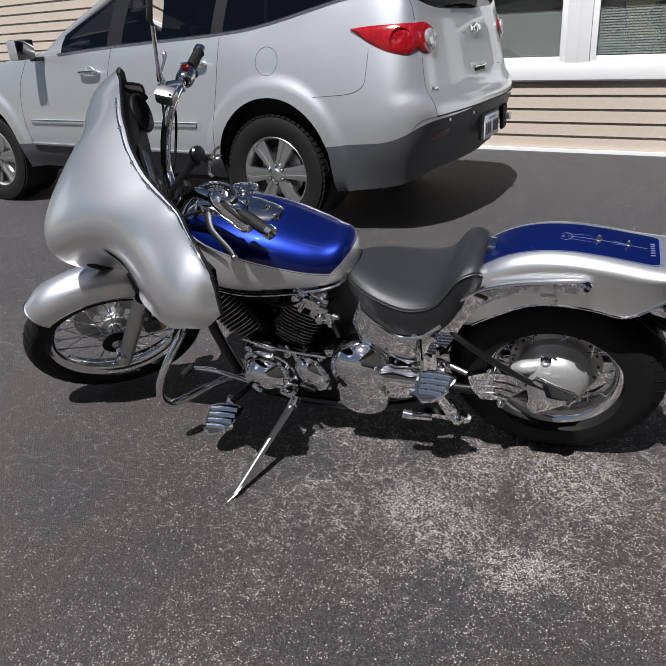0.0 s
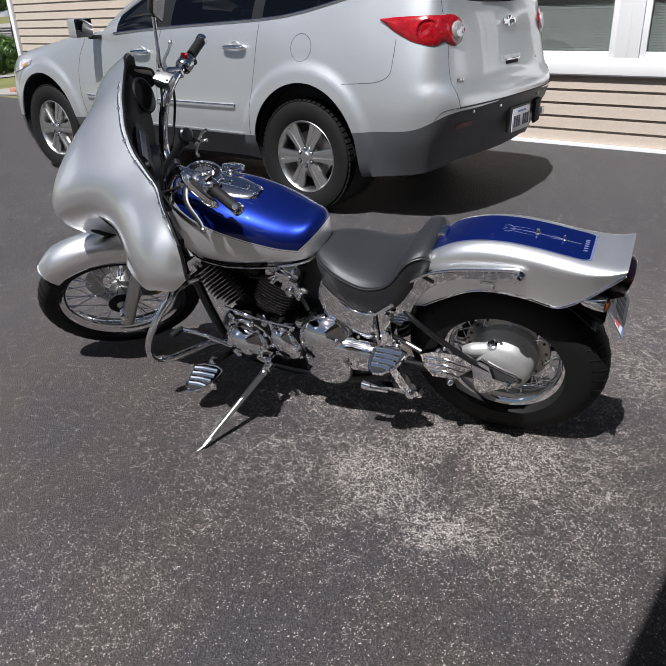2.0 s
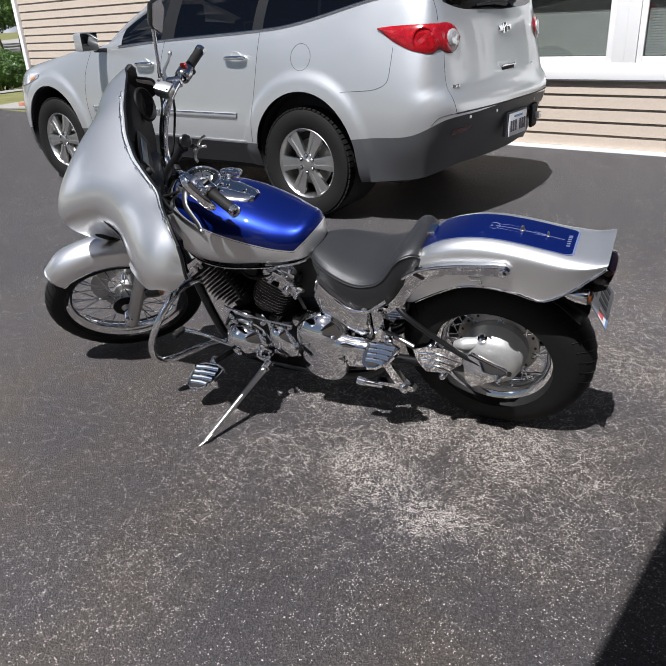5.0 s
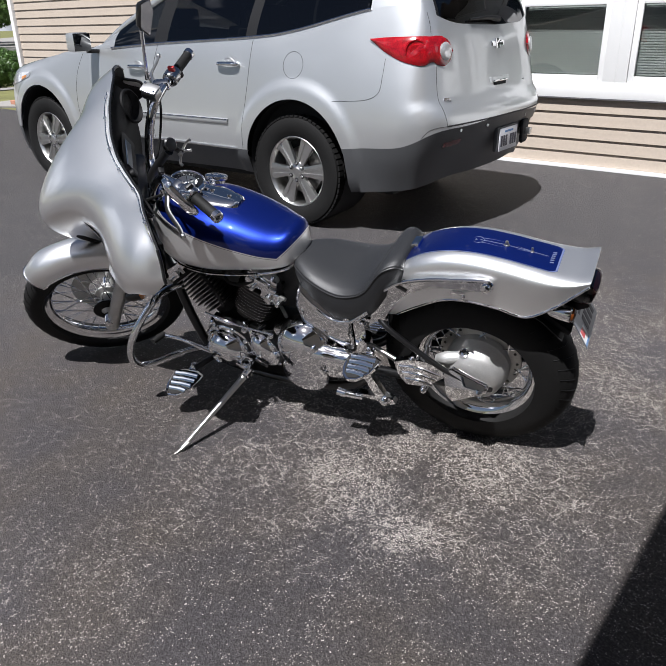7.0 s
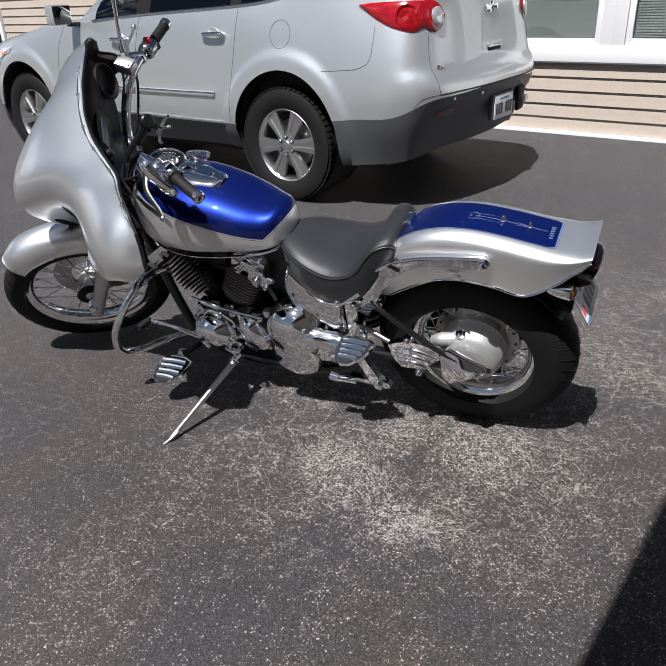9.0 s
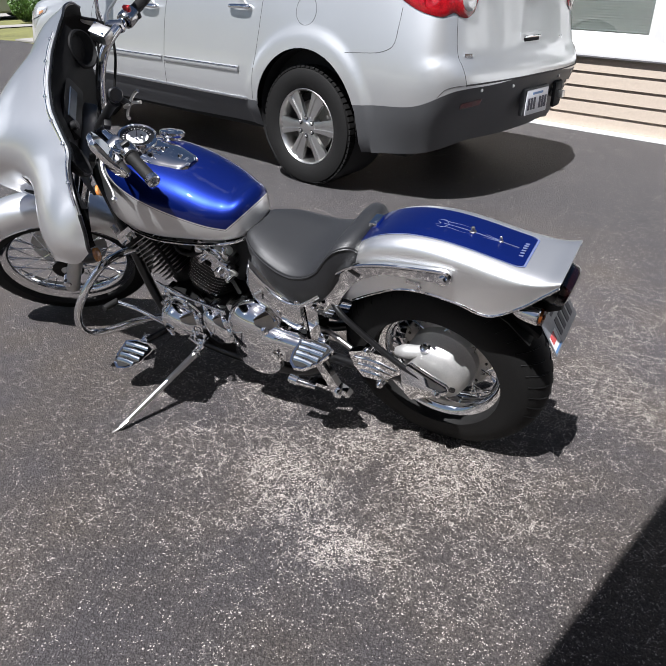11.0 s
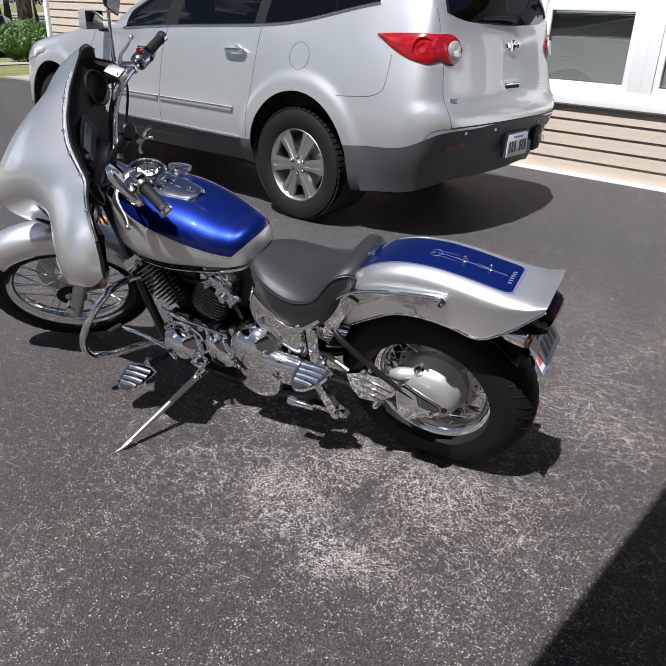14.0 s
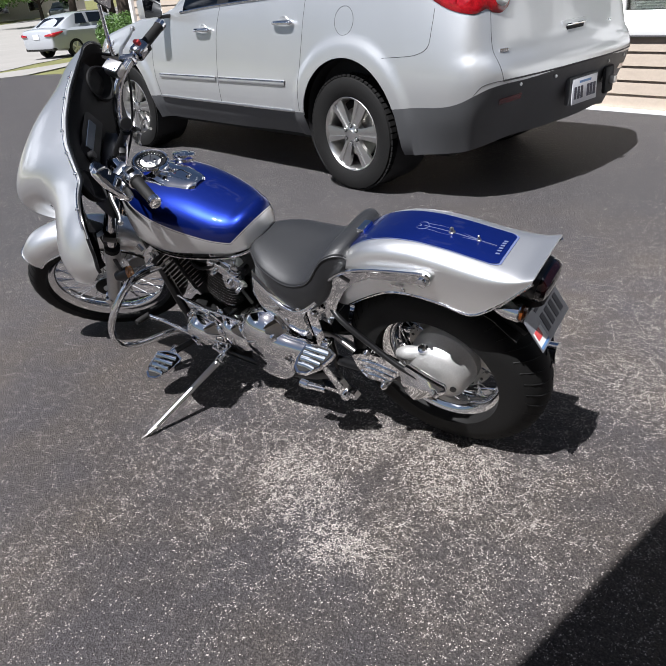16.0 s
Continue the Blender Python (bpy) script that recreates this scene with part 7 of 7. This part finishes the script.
    prism(bm, [(-0.338, 0.350), (-0.305, 0.355), (-0.262, 0.268), (-0.232, 0.256), (-0.222, 0.240), (-0.236, 0.230), (-0.37, 0.242), (-0.37, 0.254), (-0.296, 0.256)], -0.172, -0.196, SIDE)
    bevelled(bm, 0.006, 2)
    rb = part("rear_bracket", bm, CHROME, bike, "cast aluminium foot board bracket")
    bm = bmesh.new()
    tube(bm, [(-0.43, -0.215, 0.262), (-0.40, -0.215, 0.258), (-0.398, -0.215, 0.258), (-0.34, -0.205, 0.250)], [0.015, 0.015, 0.012, 0.012], 16)
    part("peg", bm, CHROME, rb)
    bm = bmesh.new()
    dome(bm, -0.262, -0.20, 0.246, [(0.016, -0.005), (0.015, 0.010), (0.008, 0.016), (0.0005, 0.017)], 16)
    part("bolt", bm, CHROME, rb)
    # gear lever with its peg and linkage
    lever = pipe("gear_lever", [(-1.19, -0.19, 0.335), (-1.10, -0.185, 0.325), (-1.02, -0.175, 0.290), (-0.975, -0.165, 0.262)], 0.008, CHROME, label="chrome gear lever", flat=0.7)
    bm = bmesh.new()
    tube(bm, [(-1.19, -0.185, 0.335), (-1.195, -0.225, 0.340), (-1.197, -0.245, 0.342)], [0.012, 0.0125, 0.011], 12)
    part("toe_peg", bm, RUBBER, lever)
    pipe("shift_rod", [(-0.965, -0.165, 0.470), (-0.88, -0.172, 0.452), (-0.79, -0.172, 0.440), (-0.68, -0.170, 0.428)], 0.0045, CHROME)
    bm = bmesh.new()
    tube(bm, [(-0.93, -0.168, 0.464), (-0.915, -0.17, 0.460), (-0.86, -0.172, 0.449), (-0.845, -0.172, 0.446)], [0.005, 0.010, 0.010, 0.005], 12)
    part("rod_joint", bm, CHROME, lever)
    # side stand
    foot = BIKE.inverted() @ V3((-0.900, -0.585, 0.010))
    piv = V3((-0.812, -0.215, 0.246))
    bm = bmesh.new()
    tube(bm, [piv, piv.lerp(foot, 0.08), piv.lerp(foot, 0.55), piv.lerp(foot, 0.90), foot], [0.017, 0.0125, 0.010, 0.008, 0.009], 14)
    st = part("side_stand", bm, ALLOY, bike, "chrome side stand folded out")
    bm = bmesh.new()
    tube(bm, [foot + V3((0.012, 0.03, 0.006)), foot, foot + V3((-0.022, -0.03, -0.010))], [0.008, 0.012, 0.006], 12, flat=0.5)
    part("stand_foot", bm, STEEL, st)
    bm = bmesh.new()
    dome(bm, piv.x, piv.y - 0.004, piv.z, [(0.017, -0.02), (0.017, 0.010), (0.013, 0.012), (0.013, 0.02), (0.0005, 0.021)], 18)
    box(bm, (-0.840, -0.175, 0.258), (0.055, 0.05, 0.016), Matrix.Rotation(radians(28), 4, "Y"), bevel=0.005)
    part("stand_bracket", bm, CHROME, st)
    bm = bmesh.new()
    a, b = piv + V3((0.02, 0.02, 0.0)), piv.lerp(foot, 0.42) + V3((0.014, 0.012, 0))
    pts = [a.lerp(b, t / 60) + V3((0.004 * math.cos(t * 1.4), 0.004 * math.sin(t * 1.4), 0)) for t in range(61)]
    tube(bm, pts, 0.0016, 5)
    part("spring", bm, BLACK, st)
    # exhaust on the far side, inner guard and battery box that close the middle
    for k, w in ((0, 0.30), (1, 0.20)):
        pipe("exhaust", [(-1.10 + 0.2 * k, 0.10, 0.45), (-1.06 + 0.2 * k, 0.17, 0.30), (-0.85, 0.185, w), (-0.4, 0.195, w), (0.0, 0.20, w + 0.02), (0.28, 0.21, w + 0.03)], [0.02, 0.02, 0.024, 0.036, 0.040, 0.036], CHROME, label="chrome exhaust pipe", seg=18)
    bm = bmesh.new()
    box(bm, (-0.47, 0, 0.50), (0.19, 0.19, 0.20), bevel=0.01)
    # black fill for the engine's far side and the shade in its gaps
    box(bm, (-0.86, 0.03, 0.585), (0.34, 0.14, 0.12), bevel=0.02)
    box(bm, (-0.64, 0.02, 0.56), (0.22, 0.14, 0.20), bevel=0.02)
    box(bm, (-1.00, 0.06, 0.55), (0.22, 0.06, 0.22), bevel=0.02)
    part("battery_and_dark_fill", bm, PLASTIC, bike)
    bm = bmesh.new()
    rows = []
    for k in range(9):
        q = radians(150 - k * 14)
        rows.append([V3((0.012 + 0.352 * math.cos(q), v, 0.327 + 0.352 * math.sin(q))) for v in (-0.085, -0.05, 0, 0.05, 0.085)])
    shell(bm, rows, 0.003)
    part("inner_fender", bm, PLASTIC, bike)


def motorcycle():
    bike = thing("motorcycle", BIKE, "silver and blue cruiser motorcycle leaning on its side stand", "motorcycle")
    bike_wheel(bike, "rear_wheel", 0.012, 0.327, 0.201, 0.052, 0.327, 0.085, False, 36, 0.126, 0.020, "chrome spoked rear wheel rim")
    bike_wheel(bike, "front_wheel", -1.615, 0.331, 0.253, 0.030, 0.331, 0.052, True, 40, 0.044, 0.034, "chrome spoked front wheel rim")
    tank_body(bike)
    rear_fender(bike)
    tail(bike)
    seat(bike)
    engine(bike)
    frame_and_stand(bike)
    front_end(bike)
    fairing(bike)
    return bike


motorcycle()


# ---- lawn, street and what stands beyond ----
draped("sidewalk", [(-14.65, 5.2), (-14.62, 6.32), (-13.97, 7.02), (-14.3, 7.95), (-15.2, 9.6), (-15.5, 11.5), (-16.4, 14.0), (-17.6, 14.0), (-17.0, 11.5), (-16.3, 9.4), (-15.9, 8.2), (-16.2, 6.2), (-16.3, 5.2)], 0.004, CONCRETE, "pale concrete sidewalk", "sidewalk", 0.8)
draped("street", [(-16.7, 7.75), (-17.6, 8.84), (-20.4, 11.2), (-22.5, 13.7), (-25, 19), (-30, 28), (-84, 120), (-160, 150), (-72, 36), (-60, 24), (-54, 8), (-52, -40), (-16.6, -40), (-16.9, 5.2)], -0.004, CONCRETE, "sunlit pale concrete street", "road")
# dark asphalt strip stands for tree shadows on the pale street
draped("street_shade", [(-72, 36), (-76, 37), (-63, 24), (-57, 8), (-55, -30), (-52, -30), (-54, 8), (-60, 24)], -0.002, ASPHALT, "dark strip laid as tree shade across the far street", "road")
flat("pad", [(-11.95, 7.50), (-11.95, 8.45), (-10.7, 8.5), (-10.6, 7.6), (-11.2, 7.42)], 0.02, CONCRETE, "small concrete pad beside the lawn", 0.03, "ground")


def at(x, y):
    return Matrix.Translation((x, y, fall(x, y)))


def flower_bed():
    bed = thing("flower_bed", Matrix.Translation((-10.75, 7.75, 0)) @ pose(0, 0, 0, 0, 0, -12.5), "brick-edged mulch bed at the house corner", "flower bed")
    bm = bmesh.new()
    box(bm, (0, 0.2, 0.05), (0.9, 0.5, 0.06), bevel=0.02)
    part("mulch", bm, SOIL, bed)
    for k in range(5):
        bm = bmesh.new()
        box(bm, (-0.42 + 0.21 * k, -0.10, 0.05), (0.20, 0.10, 0.085), bevel=0.008)
        part("brick", bm, BRICK_RED, bed)
    bm = bmesh.new()
    rod(bm, (-0.1, 0.12, 0.06), (-0.1, 0.12, 0.34), 0.02)
    lathe(bm, [(0.001, 0.06), (0.05, 0.05), (0.055, 0.0), (0.03, -0.02)], Matrix.Translation((-0.1, 0.12, 0.36)), 16)
    part("path_lamp", bm, BLACK, bed)


flower_bed()


def leaf_mass(bm, rng, centre, radii, n, size, hollow=0.55):
    """Small two-sided leaves through an uneven ellipsoid."""
    for _ in range(n):
        d = Vector((rng.gauss(0, 1), rng.gauss(0, 1), rng.gauss(0, 1))).normalized()
        k = hollow + (1 - hollow) * rng.random() ** 0.6
        k *= 0.86 + 0.28 * noise.noise(d * 2.2 + Vector(centre))
        p = Vector(centre) + Vector((d.x * radii[0], d.y * radii[1], d.z * radii[2])) * k
        a = (d * 0.7 + Vector((rng.uniform(-1, 1), rng.uniform(-1, 1), rng.uniform(-0.3, 1)))).normalized()
        b = a.orthogonal().normalized()
        b = Matrix.Rotation(rng.uniform(0, 6.28), 3, a) @ b
        c = a.cross(b)
        s = size * rng.uniform(0.6, 1.4)
        v = [bm.verts.new(p + q) for q in (b * s, c * s * 0.45 + a * s * 0.12, -b * s, -c * s * 0.45 + a * s * 0.12)]
        bm.faces.new(v)


def shrub():
    rng = random.Random(4)
    b = thing("shrub", at(-18.6, 13.5), "clipped round green shrub beside the house", "shrub")
    bm = bmesh.new()
    for c, r in (((0, 0, 0.62), (0.95, 0.9, 0.62)), ((-0.45, -0.1, 0.52), (0.6, 0.6, 0.55)), ((0.5, 0.1, 0.56), (0.62, 0.6, 0.58))):
        leaf_mass(bm, rng, c, r, 9000, 0.030, 0.66)
    ob = part("foliage", bm, LEAF_DARK, b)
    bm = bmesh.new()
    for k in range(7):
        q = k * 0.9
        tube(bm, [(0.1 * math.cos(q), 0.1 * math.sin(q), 0), (0.3 * math.cos(q), 0.3 * math.sin(q), 0.4), (0.55 * math.cos(q), 0.55 * math.sin(q), 0.8)], [0.03, 0.02, 0.008], 6)
    part("stems", bm, BARK, b)
    bm = bmesh.new()
    bmesh.ops.create_icosphere(bm, subdivisions=3, radius=0.5, matrix=Matrix.Translation((0, 0, 0.55)) @ Matrix.Diagonal((1.25, 1.15, 0.85, 1)))
    for v in bm.verts:
        v.co += v.co.normalized() * 0.08 * noise.noise(v.co * 6)
    part("inner_foliage", bm, LEAF_DARK, b)


shrub()


def tree(place, height, trunk, crown, seed, label, leaves=5200, lean=(0, 0), leaf=0.16):
    rng = random.Random(seed)
    t = thing("tree", at(place[0], place[1]), label, "tree", "street trees")
    bm = bmesh.new()
    bole = [(0, 0, -0.2), (lean[0] * 0.3, lean[1] * 0.3, height * 0.16), (lean[0] * 0.6, lean[1] * 0.6, height * 0.34), (lean[0], lean[1], height * 0.55), (lean[0], lean[1], height * 0.8)]
    tube(bm, bole, [trunk * 1.35, trunk, trunk * 0.85, trunk * 0.6, trunk * 0.2], 14, smooth=3)
    centres = []
    for k in range(9):
        q = k * 2.4 + rng.random()
        z0 = height * rng.uniform(0.36, 0.60)
        r = crown * rng.uniform(0.5, 0.95)
        tip = Vector((lean[0] + r * math.cos(q), lean[1] + r * math.sin(q), z0 + height * rng.uniform(0.0, 0.30)))
        tube(bm, [(lean[0] * 0.8, lean[1] * 0.8, z0 * 0.9), Vector((lean[0] * 0.8, lean[1] * 0.8, z0)).lerp(tip, 0.5) + Vector((0, 0, 0.3)), tip], [trunk * 0.42, trunk * 0.25, trunk * 0.08], 7, smooth=3)
        centres.append(tip)
    part("trunk", bm, BARK, t)
    bm = bmesh.new()
    for c in centres + [Vector((lean[0], lean[1], height * 0.82))]:
        leaf_mass(bm, rng, c, (crown * 0.55, crown * 0.55, height * 0.20), leaves // 10, leaf, 0.25)
    part("crown", bm, LEAF, t)


tree((-32.9, 25.3), 11.0, 0.46, 5.2, 3, "large shade tree with a thick dark trunk", 26000, (-0.5, -0.2), 0.095)
tree((-83, 45.5), 8.5, 0.42, 5.6, 5, "street tree with a round leafy crown", 7000, (0, 0), 0.24)
tree((-47, 31.5), 9.0, 0.26, 5.0, 8, "street tree with low hanging branches", 20000, (0.3, 0.1), 0.12)
tree((-64, 48), 9.0, 0.28, 5.4, 11, "street tree behind the parked cars", 7000, (0, 0), 0.22)
tree((-53, 45), 9.5, 0.30, 5.6, 13, "tall leafy tree at the end of the lawn", 8000, (0, 0), 0.20)
tree((-88, 36), 9.0, 0.34, 6.0, 17, "distant leafy tree in a dark row", 6000, (0, 0), 0.28)
tree((-104, 66), 11.0, 0.36, 7.0, 19, "distant leafy tree in a dark row", 6000, (0, 0), 0.30)
tree((-42, 36), 9.5, 0.28, 5.0, 23, "leafy tree on the lawn behind the shrub", 20000, (0, 0), 0.11)
tree((-52, 40), 4.6, 0.16, 4.2, 43, "low dense tree behind the lawn", 12000, (0, 0), 0.14)
tree((-58, 36), 4.8, 0.16, 4.4, 47, "low dense tree behind the lawn", 12000, (0, 0), 0.14)
tree((-92, 50), 6.5, 0.25, 6.0, 31, "low dense tree in a dark row", 7000, (0, 0), 0.26)
tree((-70, 62), 6.0, 0.22, 5.5, 37, "low dense tree in a dark row", 7000, (0, 0), 0.24)
tree((-88, 70), 7.0, 0.25, 6.5, 41, "low dense tree in a dark row", 7000, (0, 0), 0.28)
tree((-76, 56), 9.5, 0.30, 6.0, 29, "distant leafy tree in a dark row", 6500, (0, 0), 0.26)


def lawn_lamp():
    p = thing("lamp_post", at(-26.5, 20.3), "weathered post lamp with a square lantern", "lamp post")
    bm = bmesh.new()
    tube(bm, [(0.05, 0, 0), (0.0, 0, 2.0)], 0.045, 10)
    part("post", bm, material("weathered_wood", (0.20, 0.17, 0.12), 0.8, 0, 0.2), p)
    bm = bmesh.new()
    lathe(bm, [(0.06, 2.0), (0.10, 2.05), (0.16, 2.42), (0.18, 2.44), (0.08, 2.55), (0.02, 2.63), (0.001, 2.64)], None, 4)
    part("lantern", bm, material("lantern_grey", (0.16, 0.17, 0.165), 0.5, 0.3, 0.1), p)


lawn_lamp()


def sedan(m, label, paint, tail=True):
    """A four-door car: lofted body, cabin, wheels and lamps. x runs from the tail forwards."""
    c = thing("car", m, label, "car")
    sec = [(0.0, 0.74, 0.42, 0.92), (0.06, 0.82, 0.34, 0.98), (0.35, 0.875, 0.28, 1.02), (0.9, 0.89, 0.24, 1.00), (1.6, 0.89, 0.22, 0.97), (2.6, 0.89, 0.22, 0.95), (3.4, 0.88, 0.24, 0.93), (4.0, 0.86, 0.26, 0.84), (4.45, 0.78, 0.30, 0.74), (4.62, 0.60, 0.36, 0.64)]
    bm = bmesh.new()
    rows = []
    for x, hw, lo, hi in sec:
        mid = lo + (hi - lo) * 0.55
        rows.append([Vector((x, y * hw, z)) for y, z in ((-0.86, lo), (-0.97, lo + 0.08), (-1.0, mid), (-0.98, hi - 0.10), (-0.90, hi - 0.01), (-0.5, hi + 0.02), (0, hi + 0.03), (0.5, hi + 0.02), (0.90, hi - 0.01), (0.98, hi - 0.10), (1.0, mid), (0.97, lo + 0.08), (0.86, lo))])
    rows = [list(r) for r in zip(*[spline(k, 4) for k in zip(*rows)])]
    grid(bm, rows, wrap=True, cap=True)
    body = part("body", bm, paint, c)
    bm = bmesh.new()
    cab = [(0.42, 0.70, 1.00, 1.03), (0.95, 0.66, 0.98, 1.30), (1.45, 0.60, 0.96, 1.44), (2.2, 0.60, 0.95, 1.46), (2.75, 0.62, 0.94, 1.38), (3.45, 0.70, 0.90, 0.98)]
    rows = []
    for x, hw, lo, hi in cab:
        rows.append([Vector((x, y, z)) for y, z in ((-hw - 0.16, lo - 0.04), (-hw - 0.04, lo + (hi - lo) * 0.75), (-hw, hi - 0.02), (0, hi + 0.01), (hw, hi - 0.02), (hw + 0.04, lo + (hi - lo) * 0.75), (hw + 0.16, lo - 0.04))])
    rows = [list(r) for r in zip(*[spline(k, 4) for k in zip(*rows)])]
    grid(bm, rows)
    part("cabin", bm, paint, c)
    for y in (-1, 1):
        for a, b in ((0.98, 1.72), (1.82, 2.62)):
            bm = bmesh.new()
            prism(bm, [(a + (0.22 if a < 1 else 0.02), 1.02), (b, 1.0), (b - 0.04, 1.36 if b < 2 else 1.33), (a + (0.36 if a < 1 else 0.02), 1.36)], 0.0, 0.012, Matrix(((1, 0, 0, 0), (0, 0, y, y * 0.775), (0, 1, 0, 0), (0, 0, 0, 1))) @ Matrix.Rotation(radians(-14), 4, "X") @ Matrix.Translation((0, 0.03, 0.245)))
            part("side_window", bm, GLASS_DARK, c)
        bm = bmesh.new()
        tube(bm, [(-0.005, y * 0.50, 0.80), (0.02, y * 0.72, 0.81), (0.09, y * 0.845, 0.82), (0.36, y * 0.895, 0.87), (0.50, y * 0.89, 0.90)], [0.035, 0.062, 0.072, 0.045, 0.008], 12, smooth=3, flat=0.9)
        part("tail_lamp", bm, RED, c, "red tail lamp")
        for x in (0.95, 3.62):
            mm = Matrix.Translation((x, y * 0.80, 0.315)) @ Matrix.Rotation(radians(-90 * y), 4, "X")
            bm = bmesh.new()
            lathe(bm, [(0.20, -0.1), (0.30, -0.1), (0.318, -0.06), (0.318, 0.06), (0.30, 0.10), (0.215, 0.10), (0.20, 0.08)], mm, 36)
            w = part("wheel", bm, RUBBER, c)
            for k in range(5):
                bm = bmesh.new()
                box(bm, mm @ Matrix.Rotation(2 * math.pi * k / 5, 4, "Z") @ Vector((0.11, 0, 0.09)), (0.20, 0.06, 0.02), (mm @ Matrix.Rotation(2 * math.pi * k / 5, 4, "Z")).to_3x3().to_4x4())
                part("spoke", bm, ALLOY, w)
            bm = bmesh.new()
            lathe(bm, [(0.001, 0.06), (0.20, 0.06), (0.214, 0.098), (0.20, 0.10), (0.19, 0.07)], mm, 32)
            part("rim", bm, STEEL, w)
    bm = bmesh.new()
    grid(bm, [[Vector((x, y, z)) for y in (-0.56, 0, 0.56)] for x, z in ((0.50, 1.065), (0.75, 1.20), (0.98, 1.325))])
    part("rear_window", bm, GLASS_DARK, c)
    bm = bmesh.new()
    box(bm, (-0.01, 0, 0.78), (0.02, 0.32, 0.15))
    part("number_plate", bm, PLATE, c)
    bm = bmesh.new()
    box(bm, (0.10, 0, 0.36), (0.16, 1.58, 0.12), bevel=0.05)
    part("bumper", bm, PLASTIC, c)
    return c


sedan(Matrix.Translation((-23.35, 13.35, -0.5)) @ pose(0, 0, 0, 0, 0, 95.0), "silver four-door sedan parked at the kerb", FAR_CAR)
sedan(Matrix.Translation((-80, 53.5, -0.5)) @ pose(0, 0, 0, 0, 0, -50) @ Matrix.Diagonal((1.0, 1.0, 1.15, 1)), "dark car parked far down the street", material("far_dark_paint", (0.06, 0.07, 0.07), 0.35, 0.3, 0.05, coat=1.0))


def far_house(m, w, d, h, label, wall_mat):
    hse = thing("house", m, label, "house", "houses across the street")
    bm = bmesh.new()
    box(bm, (0, 0, h / 2), (w, d, h))
    part("wall", bm, wall_mat, hse)
    bm = bmesh.new()
    prism(bm, [(-d / 2 - 0.5, h), (d / 2 + 0.5, h), (0, h + 2.0)], -w / 2 - 0.4, w / 2 + 0.4, Matrix(((0, 0, 1, 0), (1, 0, 0, 0), (0, 1, 0, 0), (0, 0, 0, 1))))
    part("roof", bm, ROOF, hse)
    for k in range(3):
        for side in (-1, 1):
            bm = bmesh.new()
            box(bm, (-w * 0.3 + w * 0.3 * k, side * (d / 2 + 0.02), h * 0.55), (1.3, 0.06, 1.1))
            win = part("window", bm, GLASS_DARK, hse)
            for x in (-0.7, 0.7):
                bm = bmesh.new()
                box(bm, (-w * 0.3 + w * 0.3 * k + x, side * (d / 2 + 0.03), h * 0.55), (0.1, 0.1, 1.3))
                part("frame", bm, WHITE, win)


far_house(Matrix.Translation((-94, 58, -0.5)) @ pose(0, 0, 0, 0, 0, 60), 13, 8, 2.7, "low white house with a shingled roof", FAR_WALL)
far_house(Matrix.Translation((-84, 26, -0.5)) @ pose(0, 0, 0, 0, 0, 80), 14, 8, 2.7, "low pale house across the street", FAR_WALL)
far_house(Matrix.Translation((-60, 66, -0.5)) @ pose(0, 0, 0, 0, 0, 35), 12, 8, 2.8, "tan house behind the trees", SIDING)
